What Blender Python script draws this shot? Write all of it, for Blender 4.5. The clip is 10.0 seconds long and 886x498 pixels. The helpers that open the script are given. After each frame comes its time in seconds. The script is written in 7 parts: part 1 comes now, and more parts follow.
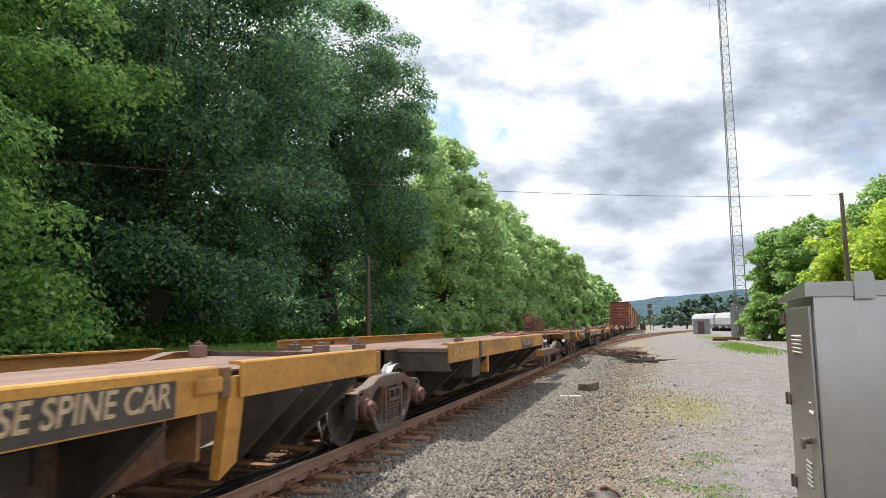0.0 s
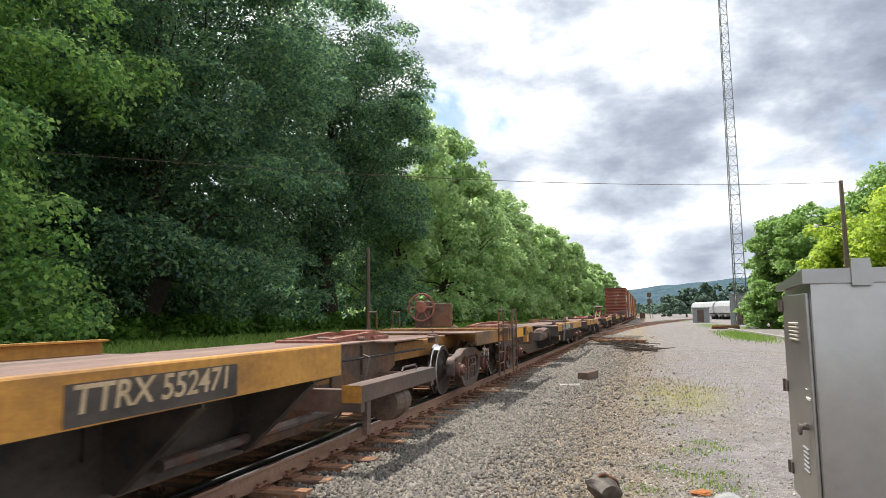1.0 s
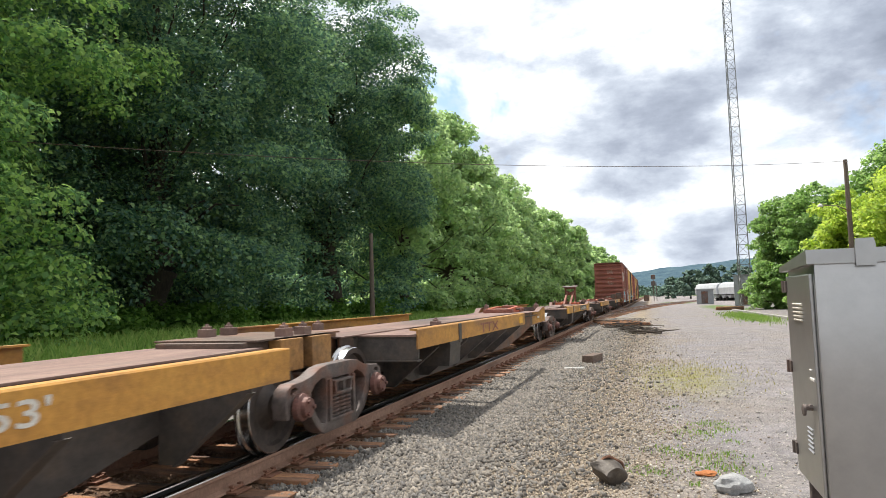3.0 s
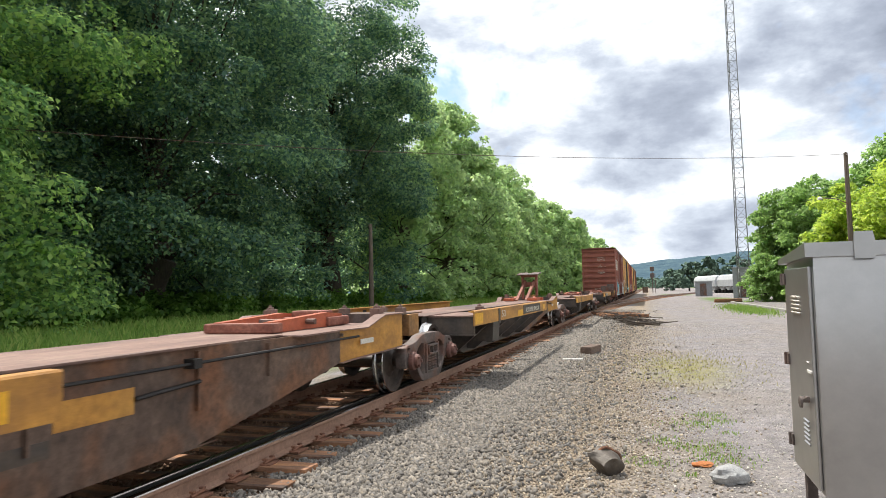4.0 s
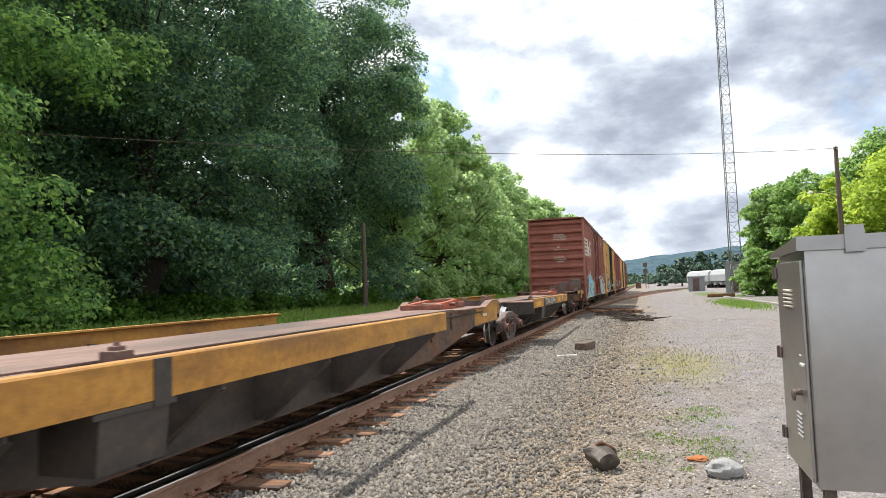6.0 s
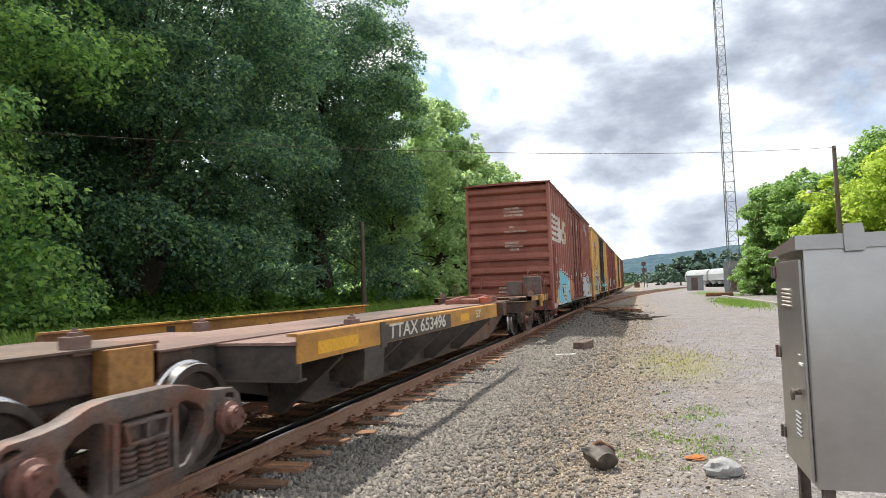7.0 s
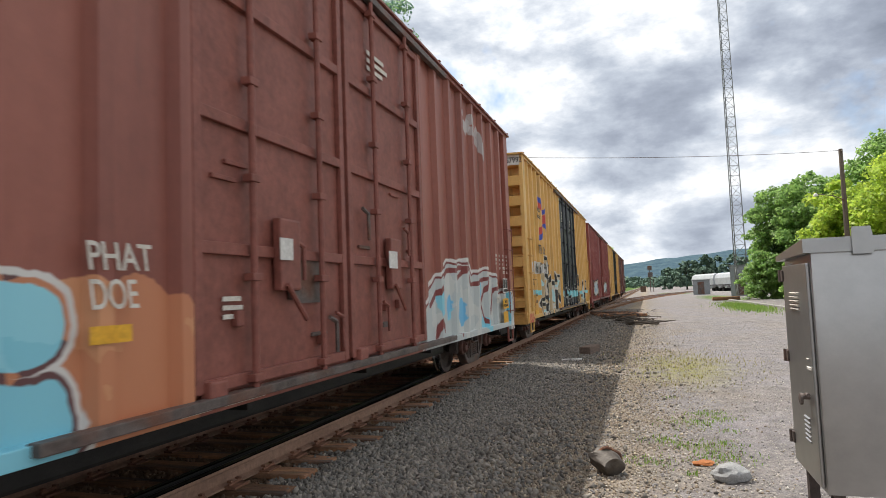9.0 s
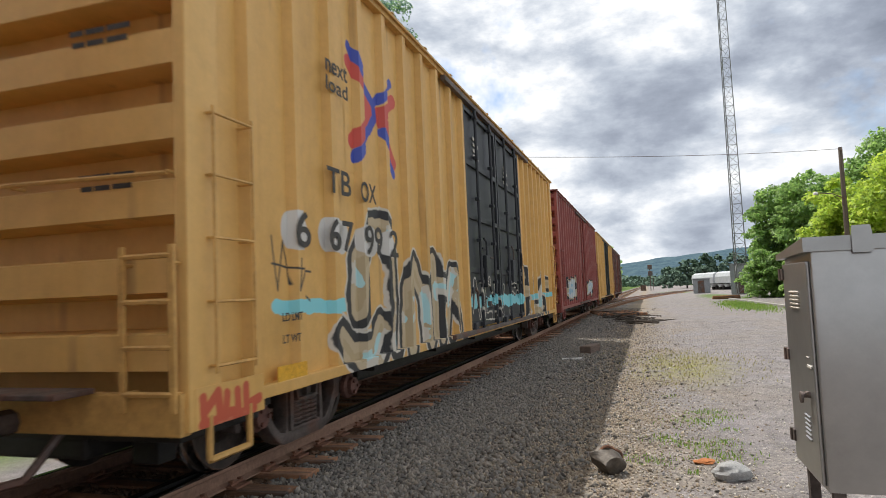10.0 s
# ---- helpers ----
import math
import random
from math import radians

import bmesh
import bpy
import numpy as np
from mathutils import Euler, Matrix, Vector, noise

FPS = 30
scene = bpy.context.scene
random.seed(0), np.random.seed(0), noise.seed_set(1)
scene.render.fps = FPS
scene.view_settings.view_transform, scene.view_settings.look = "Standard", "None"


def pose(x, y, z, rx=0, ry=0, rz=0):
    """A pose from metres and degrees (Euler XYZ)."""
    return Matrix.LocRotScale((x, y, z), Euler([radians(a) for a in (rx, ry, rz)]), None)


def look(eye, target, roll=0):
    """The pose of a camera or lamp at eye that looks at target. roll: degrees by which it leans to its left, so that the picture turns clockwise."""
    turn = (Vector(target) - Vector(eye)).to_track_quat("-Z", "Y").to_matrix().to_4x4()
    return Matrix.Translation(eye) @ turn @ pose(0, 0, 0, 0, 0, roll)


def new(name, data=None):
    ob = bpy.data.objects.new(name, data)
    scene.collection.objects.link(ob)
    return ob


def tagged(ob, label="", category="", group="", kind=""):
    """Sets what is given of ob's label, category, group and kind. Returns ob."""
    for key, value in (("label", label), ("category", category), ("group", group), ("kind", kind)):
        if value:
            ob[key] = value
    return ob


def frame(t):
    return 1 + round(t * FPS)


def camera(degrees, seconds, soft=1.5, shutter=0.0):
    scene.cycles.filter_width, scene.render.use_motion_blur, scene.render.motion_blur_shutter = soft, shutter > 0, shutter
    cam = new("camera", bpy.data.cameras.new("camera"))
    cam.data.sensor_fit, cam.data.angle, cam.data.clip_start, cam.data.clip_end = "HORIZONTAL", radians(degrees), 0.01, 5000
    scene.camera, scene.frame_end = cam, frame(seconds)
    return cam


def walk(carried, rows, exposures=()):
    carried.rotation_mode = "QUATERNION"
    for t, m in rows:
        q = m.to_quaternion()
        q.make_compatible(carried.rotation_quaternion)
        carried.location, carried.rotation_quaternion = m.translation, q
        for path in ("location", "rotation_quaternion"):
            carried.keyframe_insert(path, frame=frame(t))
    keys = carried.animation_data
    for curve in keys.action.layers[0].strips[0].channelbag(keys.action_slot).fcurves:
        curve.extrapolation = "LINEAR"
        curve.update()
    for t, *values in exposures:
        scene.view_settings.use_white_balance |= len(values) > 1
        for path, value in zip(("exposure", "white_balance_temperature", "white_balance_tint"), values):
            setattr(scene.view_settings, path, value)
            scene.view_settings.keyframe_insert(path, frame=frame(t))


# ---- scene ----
cam = camera(68.6, 10.0, soft=0.9, shutter=0.08)
# seconds, eye, target, roll of a camera held by hand at one spot
PATH = [
    (0, (-0.017, -0.029, 1.661), (-0.609, 1.868, 1.894), -0.5),
    (0.5, (-0.016, -0.037, 1.658), (-0.614, 1.858, 1.879), -0.5),
    (1, (-0.009, -0.028, 1.657), (-0.601, 1.872, 1.859), -0.8),
    (1.5, (-0.009, -0.014, 1.66), (-0.604, 1.888, 1.833), -1.2),
    (2, (-0.007, -0.006, 1.662), (-0.609, 1.893, 1.834), -1.6),
    (2.5, (-0.005, -0.016, 1.661), (-0.607, 1.884, 1.831), -1.7),
    (4, (-0.004, -0.022, 1.66), (-0.607, 1.881, 1.789), -1.3),
    (4.5, (-0.005, -0.039, 1.658), (-0.588, 1.87, 1.785), -1.6),
    (5, (-0.004, -0.012, 1.66), (-0.588, 1.897, 1.783), -1.5),
    (5.5, (-0.004, -0.026, 1.659), (-0.592, 1.881, 1.783), -1.9),
    (7, (-0.004, -0.008, 1.659), (-0.584, 1.902, 1.779), -2.0),
    (7.5, (-0.003, -0.007, 1.658), (-0.585, 1.903, 1.781), -1.9),
    (8, (-0.007, -0.011, 1.659), (-0.591, 1.898, 1.782), -2.0),
    (8.5, (-0.004, -0.002, 1.658), (-0.596, 1.904, 1.784), -2.1),
    (9, (-0.004, -0.002, 1.658), (-0.599, 1.902, 1.794), -2.2),
    (9.5, (-0.004, -0.02, 1.657), (-0.599, 1.885, 1.789), -2.1),
    (10, (-0.006, -0.012, 1.659), (-0.601, 1.892, 1.794), -2.4),
]
walk(cam, [(t, look(eye, target, roll)) for t, eye, target, roll in PATH], [(0.0, 0.27), (2.5, 0.33), (3.9, 0.38), (7.0, 0.35), (7.8, 0.36), (8.5, 0.29), (9.0, 0.09), (10.0, 0.0)])

# ---- world, sun ----
SUN_DIR = Vector((-2.25, 1.7, 5.15)).normalized()
SUN_EL = math.asin(SUN_DIR.z)
SUN_AZ = math.atan2(SUN_DIR.x, SUN_DIR.y)


def make_world():
    w = bpy.data.worlds.new("world")
    scene.world = w
    w.use_nodes = True
    nt = w.node_tree
    nt.nodes.clear()
    N, Lk = nt.nodes.new, nt.links.new
    out, bg = N("ShaderNodeOutputWorld"), N("ShaderNodeBackground")
    sky = N("ShaderNodeTexSky")
    sky.sky_type, sky.sun_disc = "NISHITA", False
    sky.sun_elevation, sky.sun_rotation = SUN_EL, SUN_AZ
    gain = N("ShaderNodeVectorMath")
    gain.operation = "SCALE"
    gain.inputs["Scale"].default_value = 0.14
    Lk(sky.outputs[0], gain.inputs[0])
    tc = N("ShaderNodeTexCoord")
    sep = N("ShaderNodeSeparateXYZ")
    Lk(tc.outputs["Generated"], sep.inputs[0])

    def m(op, a, b=0.0, clamp=False):
        n = N("ShaderNodeMath")
        n.operation, n.use_clamp = op, clamp
        for i, v in enumerate((a, b)):
            if isinstance(v, (int, float)):
                n.inputs[i].default_value = v
            else:
                Lk(v, n.inputs[i])
        return n.outputs[0]
    comb = N("ShaderNodeCombineXYZ")
    Lk(sep.outputs[0], comb.inputs[0])
    Lk(sep.outputs[1], comb.inputs[1])
    Lk(m("MULTIPLY", sep.outputs[2], 1.35), comb.inputs[2])

    def cloud_noise(scale, detail, dist, off, tall=1.0):
        mp, n = N("ShaderNodeMapping"), N("ShaderNodeTexNoise")
        mp.inputs["Scale"].default_value = (1.0, 1.0, tall)
        mp.inputs["Location"].default_value = off
        n.inputs["Scale"].default_value = scale
        n.inputs["Detail"].default_value = detail
        n.inputs["Roughness"].default_value = 0.58
        n.inputs["Distortion"].default_value = dist
        Lk(comb.outputs[0], mp.inputs[0])
        Lk(mp.outputs[0], n.inputs[0])
        return n.outputs["Fac"]

    def ramp(fac, stops):
        r = N("ShaderNodeValToRGB")
        r.color_ramp.interpolation = "LINEAR"
        els = r.color_ramp.elements
        while len(els) < len(stops):
            els.new(0.5)
        for e, (p, c) in zip(els, stops):
            e.position, e.color = p, (*c, 1)
        Lk(fac, r.inputs[0])
        return r.outputs[0]

    def bank(az, el, width, amount):
        """A cloud bank round one direction of the sky."""
        v = Vector((math.sin(radians(az)) * math.cos(radians(el)), math.cos(radians(az)) * math.cos(radians(el)), 1.35 * math.sin(radians(el))))
        d = N("ShaderNodeVectorMath")
        d.operation = "DISTANCE"
        Lk(comb.outputs[0], d.inputs[0])
        d.inputs[1].default_value = v
        return m("MULTIPLY", m("SUBTRACT", 1.0, m("DIVIDE", d.outputs["Value"], width), True), amount)
    low = m("MULTIPLY", m("SUBTRACT", 1.0, m("DIVIDE", sep.outputs[2], 0.28), True), 0.035)
    base = cloud_noise(2.6, 6, 0.2, (3.1, 1.2, 0.4))
    holes = m("ADD", bank(-18, 20, 0.24, -0.15), bank(-12, 12.5, 0.17, -0.13))
    cover = ramp(m("ADD", base, m("ADD", holes, 0.15)), [(0.42, (0, 0, 0)), (0.5, (1, 1, 1))])
    thick = cloud_noise(2.3, 5, 0.1, (7.7, 4.45, 1.0))
    fine = cloud_noise(6.0, 8, 0.1, (1.3, 9.0, 2.0), 1.45)
    body = m("ADD", m("MULTIPLY", thick, 0.42), m("MULTIPLY", fine, 0.61))
    for az, el, width, amount in ((3, 18.0, 0.13, 0.06), (9, 17.0, 0.15, 0.09), (17, 16.5, 0.17, 0.10), (27, 18.0, 0.22, 0.08), (14, 24.0, 0.18, 0.03),
                                  (2.5, 12.8, 0.09, 0.08), (9, 12.0, 0.12, -0.05), (-5, 19.0, 0.18, -0.045), (13, 9.0, 0.12, 0.04), (-2, 8.5, 0.10, 0.05)):
        body = m("ADD", body, bank(az, el, width, amount))
    body = m("ADD", body, low)
    body = m("ADD", body, bank(5, 6, 0.22, 0.02))
    tone = ramp(body, [(0.43, (1.06, 1.06, 1.06)), (0.485, (0.92, 0.935, 0.955)), (0.525, (0.70, 0.74, 0.80)), (0.575, (0.50, 0.55, 0.63)), (0.64, (0.35, 0.39, 0.47)), (0.76, (0.20, 0.23, 0.29))])
    mix = N("ShaderNodeMix")
    mix.data_type = "RGBA"
    Lk(cover, mix.inputs[0])
    Lk(gain.outputs[0], mix.inputs[6])
    Lk(tone, mix.inputs[7])
    Lk(mix.outputs[2], bg.inputs[0])
    bg.inputs[1].default_value = 1.12
    Lk(bg.outputs[0], out.inputs[0])


make_world()
sun_data = bpy.data.lights.new("sun", "SUN")
sun_data.energy, sun_data.angle, sun_data.color = 4.7, radians(0.6), (1.0, 0.95, 0.87)
sun = new("sun", sun_data)
sun.matrix_world = look((SUN_DIR * 60), (0, 0, 0))

# ---- numbers of the place ----
SPEED = 12.68           # the train, metres a second towards the camera
XC, ZR = -4.35, 0.24    # middle of the track, top of the rails
TIE_TOP = 0.07
# ---- materials ----


def surf(name, stops, scale=4.0, rough=0.7, metal=0.0, bump=0.15, bump_scale=60.0, stain=None, stain_scale=0.8,
         stain_at=0.55, stretch=(1, 1, 1), vary=0.0, detail=8.0, spec=0.4, grime=0.25):
    """Noise through colour stops, a second larger stain, and fine bump, in the thing's own space."""
    mt = bpy.data.materials.new(name)
    mt.use_nodes = True
    nt = mt.node_tree
    N, Lk = nt.nodes.new, nt.links.new
    bs = nt.nodes["Principled BSDF"]
    tc, mp = N("ShaderNodeTexCoord"), N("ShaderNodeMapping")
    mp.inputs["Scale"].default_value = stretch
    Lk(tc.outputs["Object"], mp.inputs[0])
    n1 = N("ShaderNodeTexNoise")
    n1.inputs["Scale"].default_value, n1.inputs["Detail"].default_value = scale, detail
    n1.inputs["Roughness"].default_value = 0.62
    Lk(mp.outputs[0], n1.inputs[0])
    rp = N("ShaderNodeValToRGB")
    els = rp.color_ramp.elements
    while len(els) < len(stops):
        els.new(0.5)
    for i, (e, c) in enumerate(zip(els, stops)):
        e.position, e.color = 0.3 + 0.4 * i / max(1, len(stops) - 1), (*c, 1)
    Lk(n1.outputs["Fac"], rp.inputs[0])
    col = rp.outputs[0]
    if stain:
        n2 = N("ShaderNodeTexNoise")
        n2.inputs["Scale"].default_value, n2.inputs["Detail"].default_value = stain_scale, 7
        Lk(mp.outputs[0], n2.inputs[0])
        r2 = N("ShaderNodeValToRGB")
        r2.color_ramp.elements[0].position, r2.color_ramp.elements[1].position = stain_at - 0.05, stain_at + 0.12
        Lk(n2.outputs["Fac"], r2.inputs[0])
        mx = N("ShaderNodeMix")
        mx.data_type = "RGBA"
        Lk(r2.outputs[0], mx.inputs[0])
        Lk(col, mx.inputs[6])
        mx.inputs[7].default_value = (*stain, 1)
        col = mx.outputs[2]
    if grime:
        n4, h4, m4 = N("ShaderNodeTexNoise"), N("ShaderNodeHueSaturation"), N("ShaderNodeMapRange")
        n4.inputs["Scale"].default_value, n4.inputs["Detail"].default_value, n4.inputs["Roughness"].default_value = scale * 5, 9, 0.75
        Lk(tc.outputs["Object"], n4.inputs[0])
        m4.inputs[1].default_value, m4.inputs[2].default_value = 0.36, 0.66
        m4.inputs[3].default_value, m4.inputs[4].default_value = 1 - grime, 1 + 0.55 * grime
        Lk(n4.outputs["Fac"], m4.inputs[0])
        Lk(m4.outputs[0], h4.inputs["Value"])
        Lk(col, h4.inputs["Color"])
        col = h4.outputs[0]
    if vary:
        oi, hs = N("ShaderNodeObjectInfo"), N("ShaderNodeHueSaturation")
        mr = N("ShaderNodeMapRange")
        mr.inputs[3].default_value, mr.inputs[4].default_value = 1 - vary, 1 + vary
        Lk(oi.outputs["Random"], mr.inputs[0])
        Lk(mr.outputs[0], hs.inputs["Value"])
        Lk(col, hs.inputs["Color"])
        col = hs.outputs[0]
    Lk(col, bs.inputs["Base Color"])
    bs.inputs["Roughness"].default_value, bs.inputs["Metallic"].default_value = rough, metal
    bs.inputs["Specular IOR Level"].default_value = spec
    if bump:
        n3, bp = N("ShaderNodeTexNoise"), N("ShaderNodeBump")
        n3.inputs["Scale"].default_value, n3.inputs["Detail"].default_value = bump_scale, 5
        Lk(mp.outputs[0], n3.inputs[0])
        bp.inputs["Strength"].default_value, bp.inputs["Distance"].default_value = bump, 0.02
        Lk(n3.outputs["Fac"], bp.inputs["Height"])
        Lk(bp.outputs[0], bs.inputs["Normal"])
    return mt


def island(name, colours, rough=0.9, translucent=0.0, bump=0.0):
    """Each separate piece of a joined mesh takes its own tone from the stops."""
    mt = bpy.data.materials.new(name)
    mt.use_nodes = True
    nt = mt.node_tree
    N, Lk = nt.nodes.new, nt.links.new
    bs = nt.nodes["Principled BSDF"]
    ge, rp = N("ShaderNodeNewGeometry"), N("ShaderNodeValToRGB")
    els = rp.color_ramp.elements
    while len(els) < len(colours):
        els.new(0.5)
    for i, (e, c) in enumerate(zip(els, colours)):
        e.position, e.color = i / max(1, len(colours) - 1), (*c, 1)
    Lk(ge.outputs["Random Per Island"], rp.inputs[0])
    Lk(rp.outputs[0], bs.inputs["Base Color"])
    bs.inputs["Roughness"].default_value = rough
    bs.inputs["Specular IOR Level"].default_value = 0.3
    if translucent:
        tr, mx = N("ShaderNodeBsdfTranslucent"), N("ShaderNodeMixShader")
        hs = N("ShaderNodeHueSaturation")
        hs.inputs["Value"].default_value, hs.inputs["Saturation"].default_value = 1.9, 1.0
        Lk(rp.outputs[0], hs.inputs["Color"])
        Lk(hs.outputs[0], tr.inputs[0])
        mx.inputs[0].default_value = translucent
        Lk(bs.outputs[0], mx.inputs[1])
        Lk(tr.outputs[0], mx.inputs[2])
        Lk(mx.outputs[0], nt.nodes["Material Output"].inputs[0])
    return mt


def plain(name, c, rough=0.6, metal=0.0):
    return surf(name, [tuple(v * 0.86 for v in c), tuple(min(1, v * 1.1) for v in c)], 9, rough, metal, 0.06, 90)


YELLOW = surf("weathered_yellow_paint", [(0.28, 0.13, 0.035), (0.49, 0.235, 0.045), (0.58, 0.30, 0.06)], 3.0, 0.55, 0, 0.1, 70,
              stain=(0.16, 0.085, 0.05), stain_scale=1.3, stain_at=0.56, stretch=(1, 0.35, 1))
YELLOW_DIRTY = surf("grimy_yellow_paint", [(0.20, 0.10, 0.04), (0.36, 0.175, 0.05), (0.45, 0.23, 0.06)], 2.6, 0.6, 0, 0.1, 70,
                    stain=(0.12, 0.075, 0.05), stain_scale=1.3, stain_at=0.50, stretch=(1, 0.5, 1), grime=0.4)
YELLOW_NEW = surf("patch_yellow_paint", [(0.70, 0.35, 0.02), (0.78, 0.42, 0.03)], 6, 0.5, 0, 0.05)
BROWN = surf("grimy_brown_steel", [(0.07, 0.046, 0.036), (0.125, 0.083, 0.062), (0.17, 0.11, 0.078)], 2.2, 0.62, 0.1, 0.12, 60,
             stain=(0.19, 0.085, 0.042), stain_scale=1.5, stain_at=0.54, grime=0.45)
DECK = surf("worn_deck_plate", [(0.13, 0.075, 0.062), (0.21, 0.125, 0.10), (0.27, 0.18, 0.14)], 2.5, 0.7, 0.0, 0.15, 80,
            stain=(0.09, 0.065, 0.055), stain_scale=0.9, stretch=(1, 0.25, 1))
BLACK = surf("black_greasy_steel", [(0.012, 0.011, 0.011), (0.03, 0.027, 0.025)], 5, 0.55, 0.2, 0.15)
GREY_STEEL = surf("grey_cast_steel", [(0.066, 0.052, 0.046), (0.13, 0.104, 0.094), (0.185, 0.15, 0.135)], 5, 0.6, 0.25, 0.2, 50,
                  stain=(0.16, 0.075, 0.05), stain_scale=2.4, stain_at=0.54)
RUST = surf("red_rust_paint", [(0.15, 0.055, 0.038), (0.27, 0.10, 0.068), (0.33, 0.15, 0.105)], 5, 0.7, 0, 0.15, grime=0.4)
ORANGE = surf("orange_red_paint", [(0.36, 0.085, 0.04), (0.50, 0.13, 0.06)], 5, 0.6, 0, 0.1)
CAP = surf("bearing_cap_paint", [(0.10, 0.055, 0.045), (0.20, 0.085, 0.065)], 8, 0.6, 0.1, 0.15)
SHINY = surf("polished_wheel_tread", [(0.55, 0.54, 0.53), (0.7, 0.69, 0.68)], 14, 0.22, 1.0, 0.03)
RAIL_RUST = surf("rail_rust", [(0.20, 0.115, 0.08), (0.30, 0.18, 0.125), (0.38, 0.24, 0.17)], 4, 0.8, 0.1, 0.15, 80, stretch=(1, 0.15, 1))
RAIL_HEAD = surf("rail_head", [(0.28, 0.25, 0.24), (0.42, 0.39, 0.37)], 6, 0.20, 1.0, 0.03, stretch=(1, 0.05, 1))
TIE = surf("old_timber_tie", [(0.13, 0.08, 0.055), (0.30, 0.15, 0.08), (0.43, 0.215, 0.10)], 3, 0.9, 0, 0.5, 40,
           stain=(0.06, 0.052, 0.05), stain_scale=1.2, stain_at=0.55, stretch=(0.5, 4, 4), vary=0.4)
PLATE_RUST = surf("tie_plate_rust", [(0.15, 0.07, 0.045), (0.27, 0.13, 0.08)], 12, 0.85, 0.1, 0.3)
WHITE = surf("faded_white_paint", [(0.55, 0.53, 0.49), (0.72, 0.70, 0.66)], 7, 0.6, 0, 0.05)
LETTER = surf("stencil_letter_white", [(0.46, 0.42, 0.36), (0.64, 0.60, 0.53), (0.70, 0.67, 0.60)], 14, 0.6, 0, 0.02)
LETTER_GOLD = surf("stencil_letter_rust_stained", [(0.42, 0.30, 0.17), (0.60, 0.46, 0.30)], 14, 0.6, 0, 0.02)
LETTER_BLACK = surf("stencil_letter_black", [(0.03, 0.03, 0.03), (0.07, 0.06, 0.05)], 14, 0.6, 0, 0.02)
CABINET = surf("grey_cabinet_paint", [(0.35, 0.35, 0.35), (0.41, 0.408, 0.404), (0.46, 0.455, 0.45)], 1.6, 0.30, 0.8, 0.03, 25,
               stain=(0.30, 0.29, 0.28), stain_scale=0.9, stain_at=0.6, grime=0.06)
WOOD_POLE = surf("weathered_pole", [(0.09, 0.07, 0.055), (0.17, 0.13, 0.10)], 3, 0.9, 0, 0.4, 30, stretch=(6, 6, 0.5))
BARK = surf("dark_bark", [(0.035, 0.028, 0.022), (0.085, 0.068, 0.052)], 5, 0.95, 0, 0.8, 14, stretch=(2, 2, 0.4))
STONE = island("ballast_stone", [(0.075, 0.068, 0.062), (0.20, 0.18, 0.155), (0.115, 0.105, 0.095), (0.30, 0.265, 0.22), (0.15, 0.145, 0.14), (0.24, 0.205, 0.16)], 0.92)
BED_STONE = island("rusty_bed_stone", [(0.09, 0.06, 0.042), (0.19, 0.11, 0.07), (0.13, 0.085, 0.06), (0.24, 0.15, 0.095)], 0.92)
PEBBLE = island("yard_pebble", [(0.15, 0.125, 0.10), (0.30, 0.24, 0.175), (0.46, 0.39, 0.29), (0.20, 0.17, 0.14), (0.26, 0.20, 0.145)], 0.92)
CHIP = island("pale_chip", [(0.20, 0.19, 0.19), (0.34, 0.31, 0.29), (0.55, 0.51, 0.45), (0.26, 0.24, 0.23)], 0.92)
WHEEL_FACE = surf("wheel_face_grime", [(0.035, 0.028, 0.024), (0.07, 0.054, 0.046), (0.10, 0.075, 0.06)], 6, 0.6, 0.2, 0.12)
# two tones of one maple leaf: shade in the first, sunlight in the second
LEAF_SHADE = island("shaded_maple_leaf", [(0.046, 0.102, 0.078), (0.080, 0.163, 0.108), (0.24, 0.36, 0.15), (0.061, 0.131, 0.092)], 0.55, 0.46)
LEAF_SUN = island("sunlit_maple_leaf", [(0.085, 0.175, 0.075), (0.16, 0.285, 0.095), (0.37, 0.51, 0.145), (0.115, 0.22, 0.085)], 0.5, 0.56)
LEAF_MID = island("woodland_leaf", [(0.18, 0.27, 0.125), (0.26, 0.37, 0.16), (0.36, 0.47, 0.20), (0.21, 0.31, 0.14)], 0.42, 0.5)
# distance haze is mixed into these leaf greens
LEAF_HAZE = island("hazy_far_leaf", [(0.10, 0.165, 0.13), (0.13, 0.20, 0.15), (0.16, 0.23, 0.16)], 0.9)
LEAF_LIME = island("bright_leaf", [(0.20, 0.30, 0.05), (0.34, 0.44, 0.065), (0.42, 0.50, 0.08)], 0.5, 0.45)
LEAF_GREEN = island("yard_tree_leaf", [(0.12, 0.21, 0.07), (0.19, 0.30, 0.09), (0.27, 0.39, 0.115)], 0.45, 0.5)
DRY = island("dry_grass_blade", [(0.20, 0.19, 0.06), (0.30, 0.28, 0.09), (0.36, 0.31, 0.13)], 0.8, 0.2)
GRASS = island("grass_blade", [(0.11, 0.20, 0.04), (0.18, 0.29, 0.06), (0.25, 0.31, 0.08)], 0.7, 0.35)


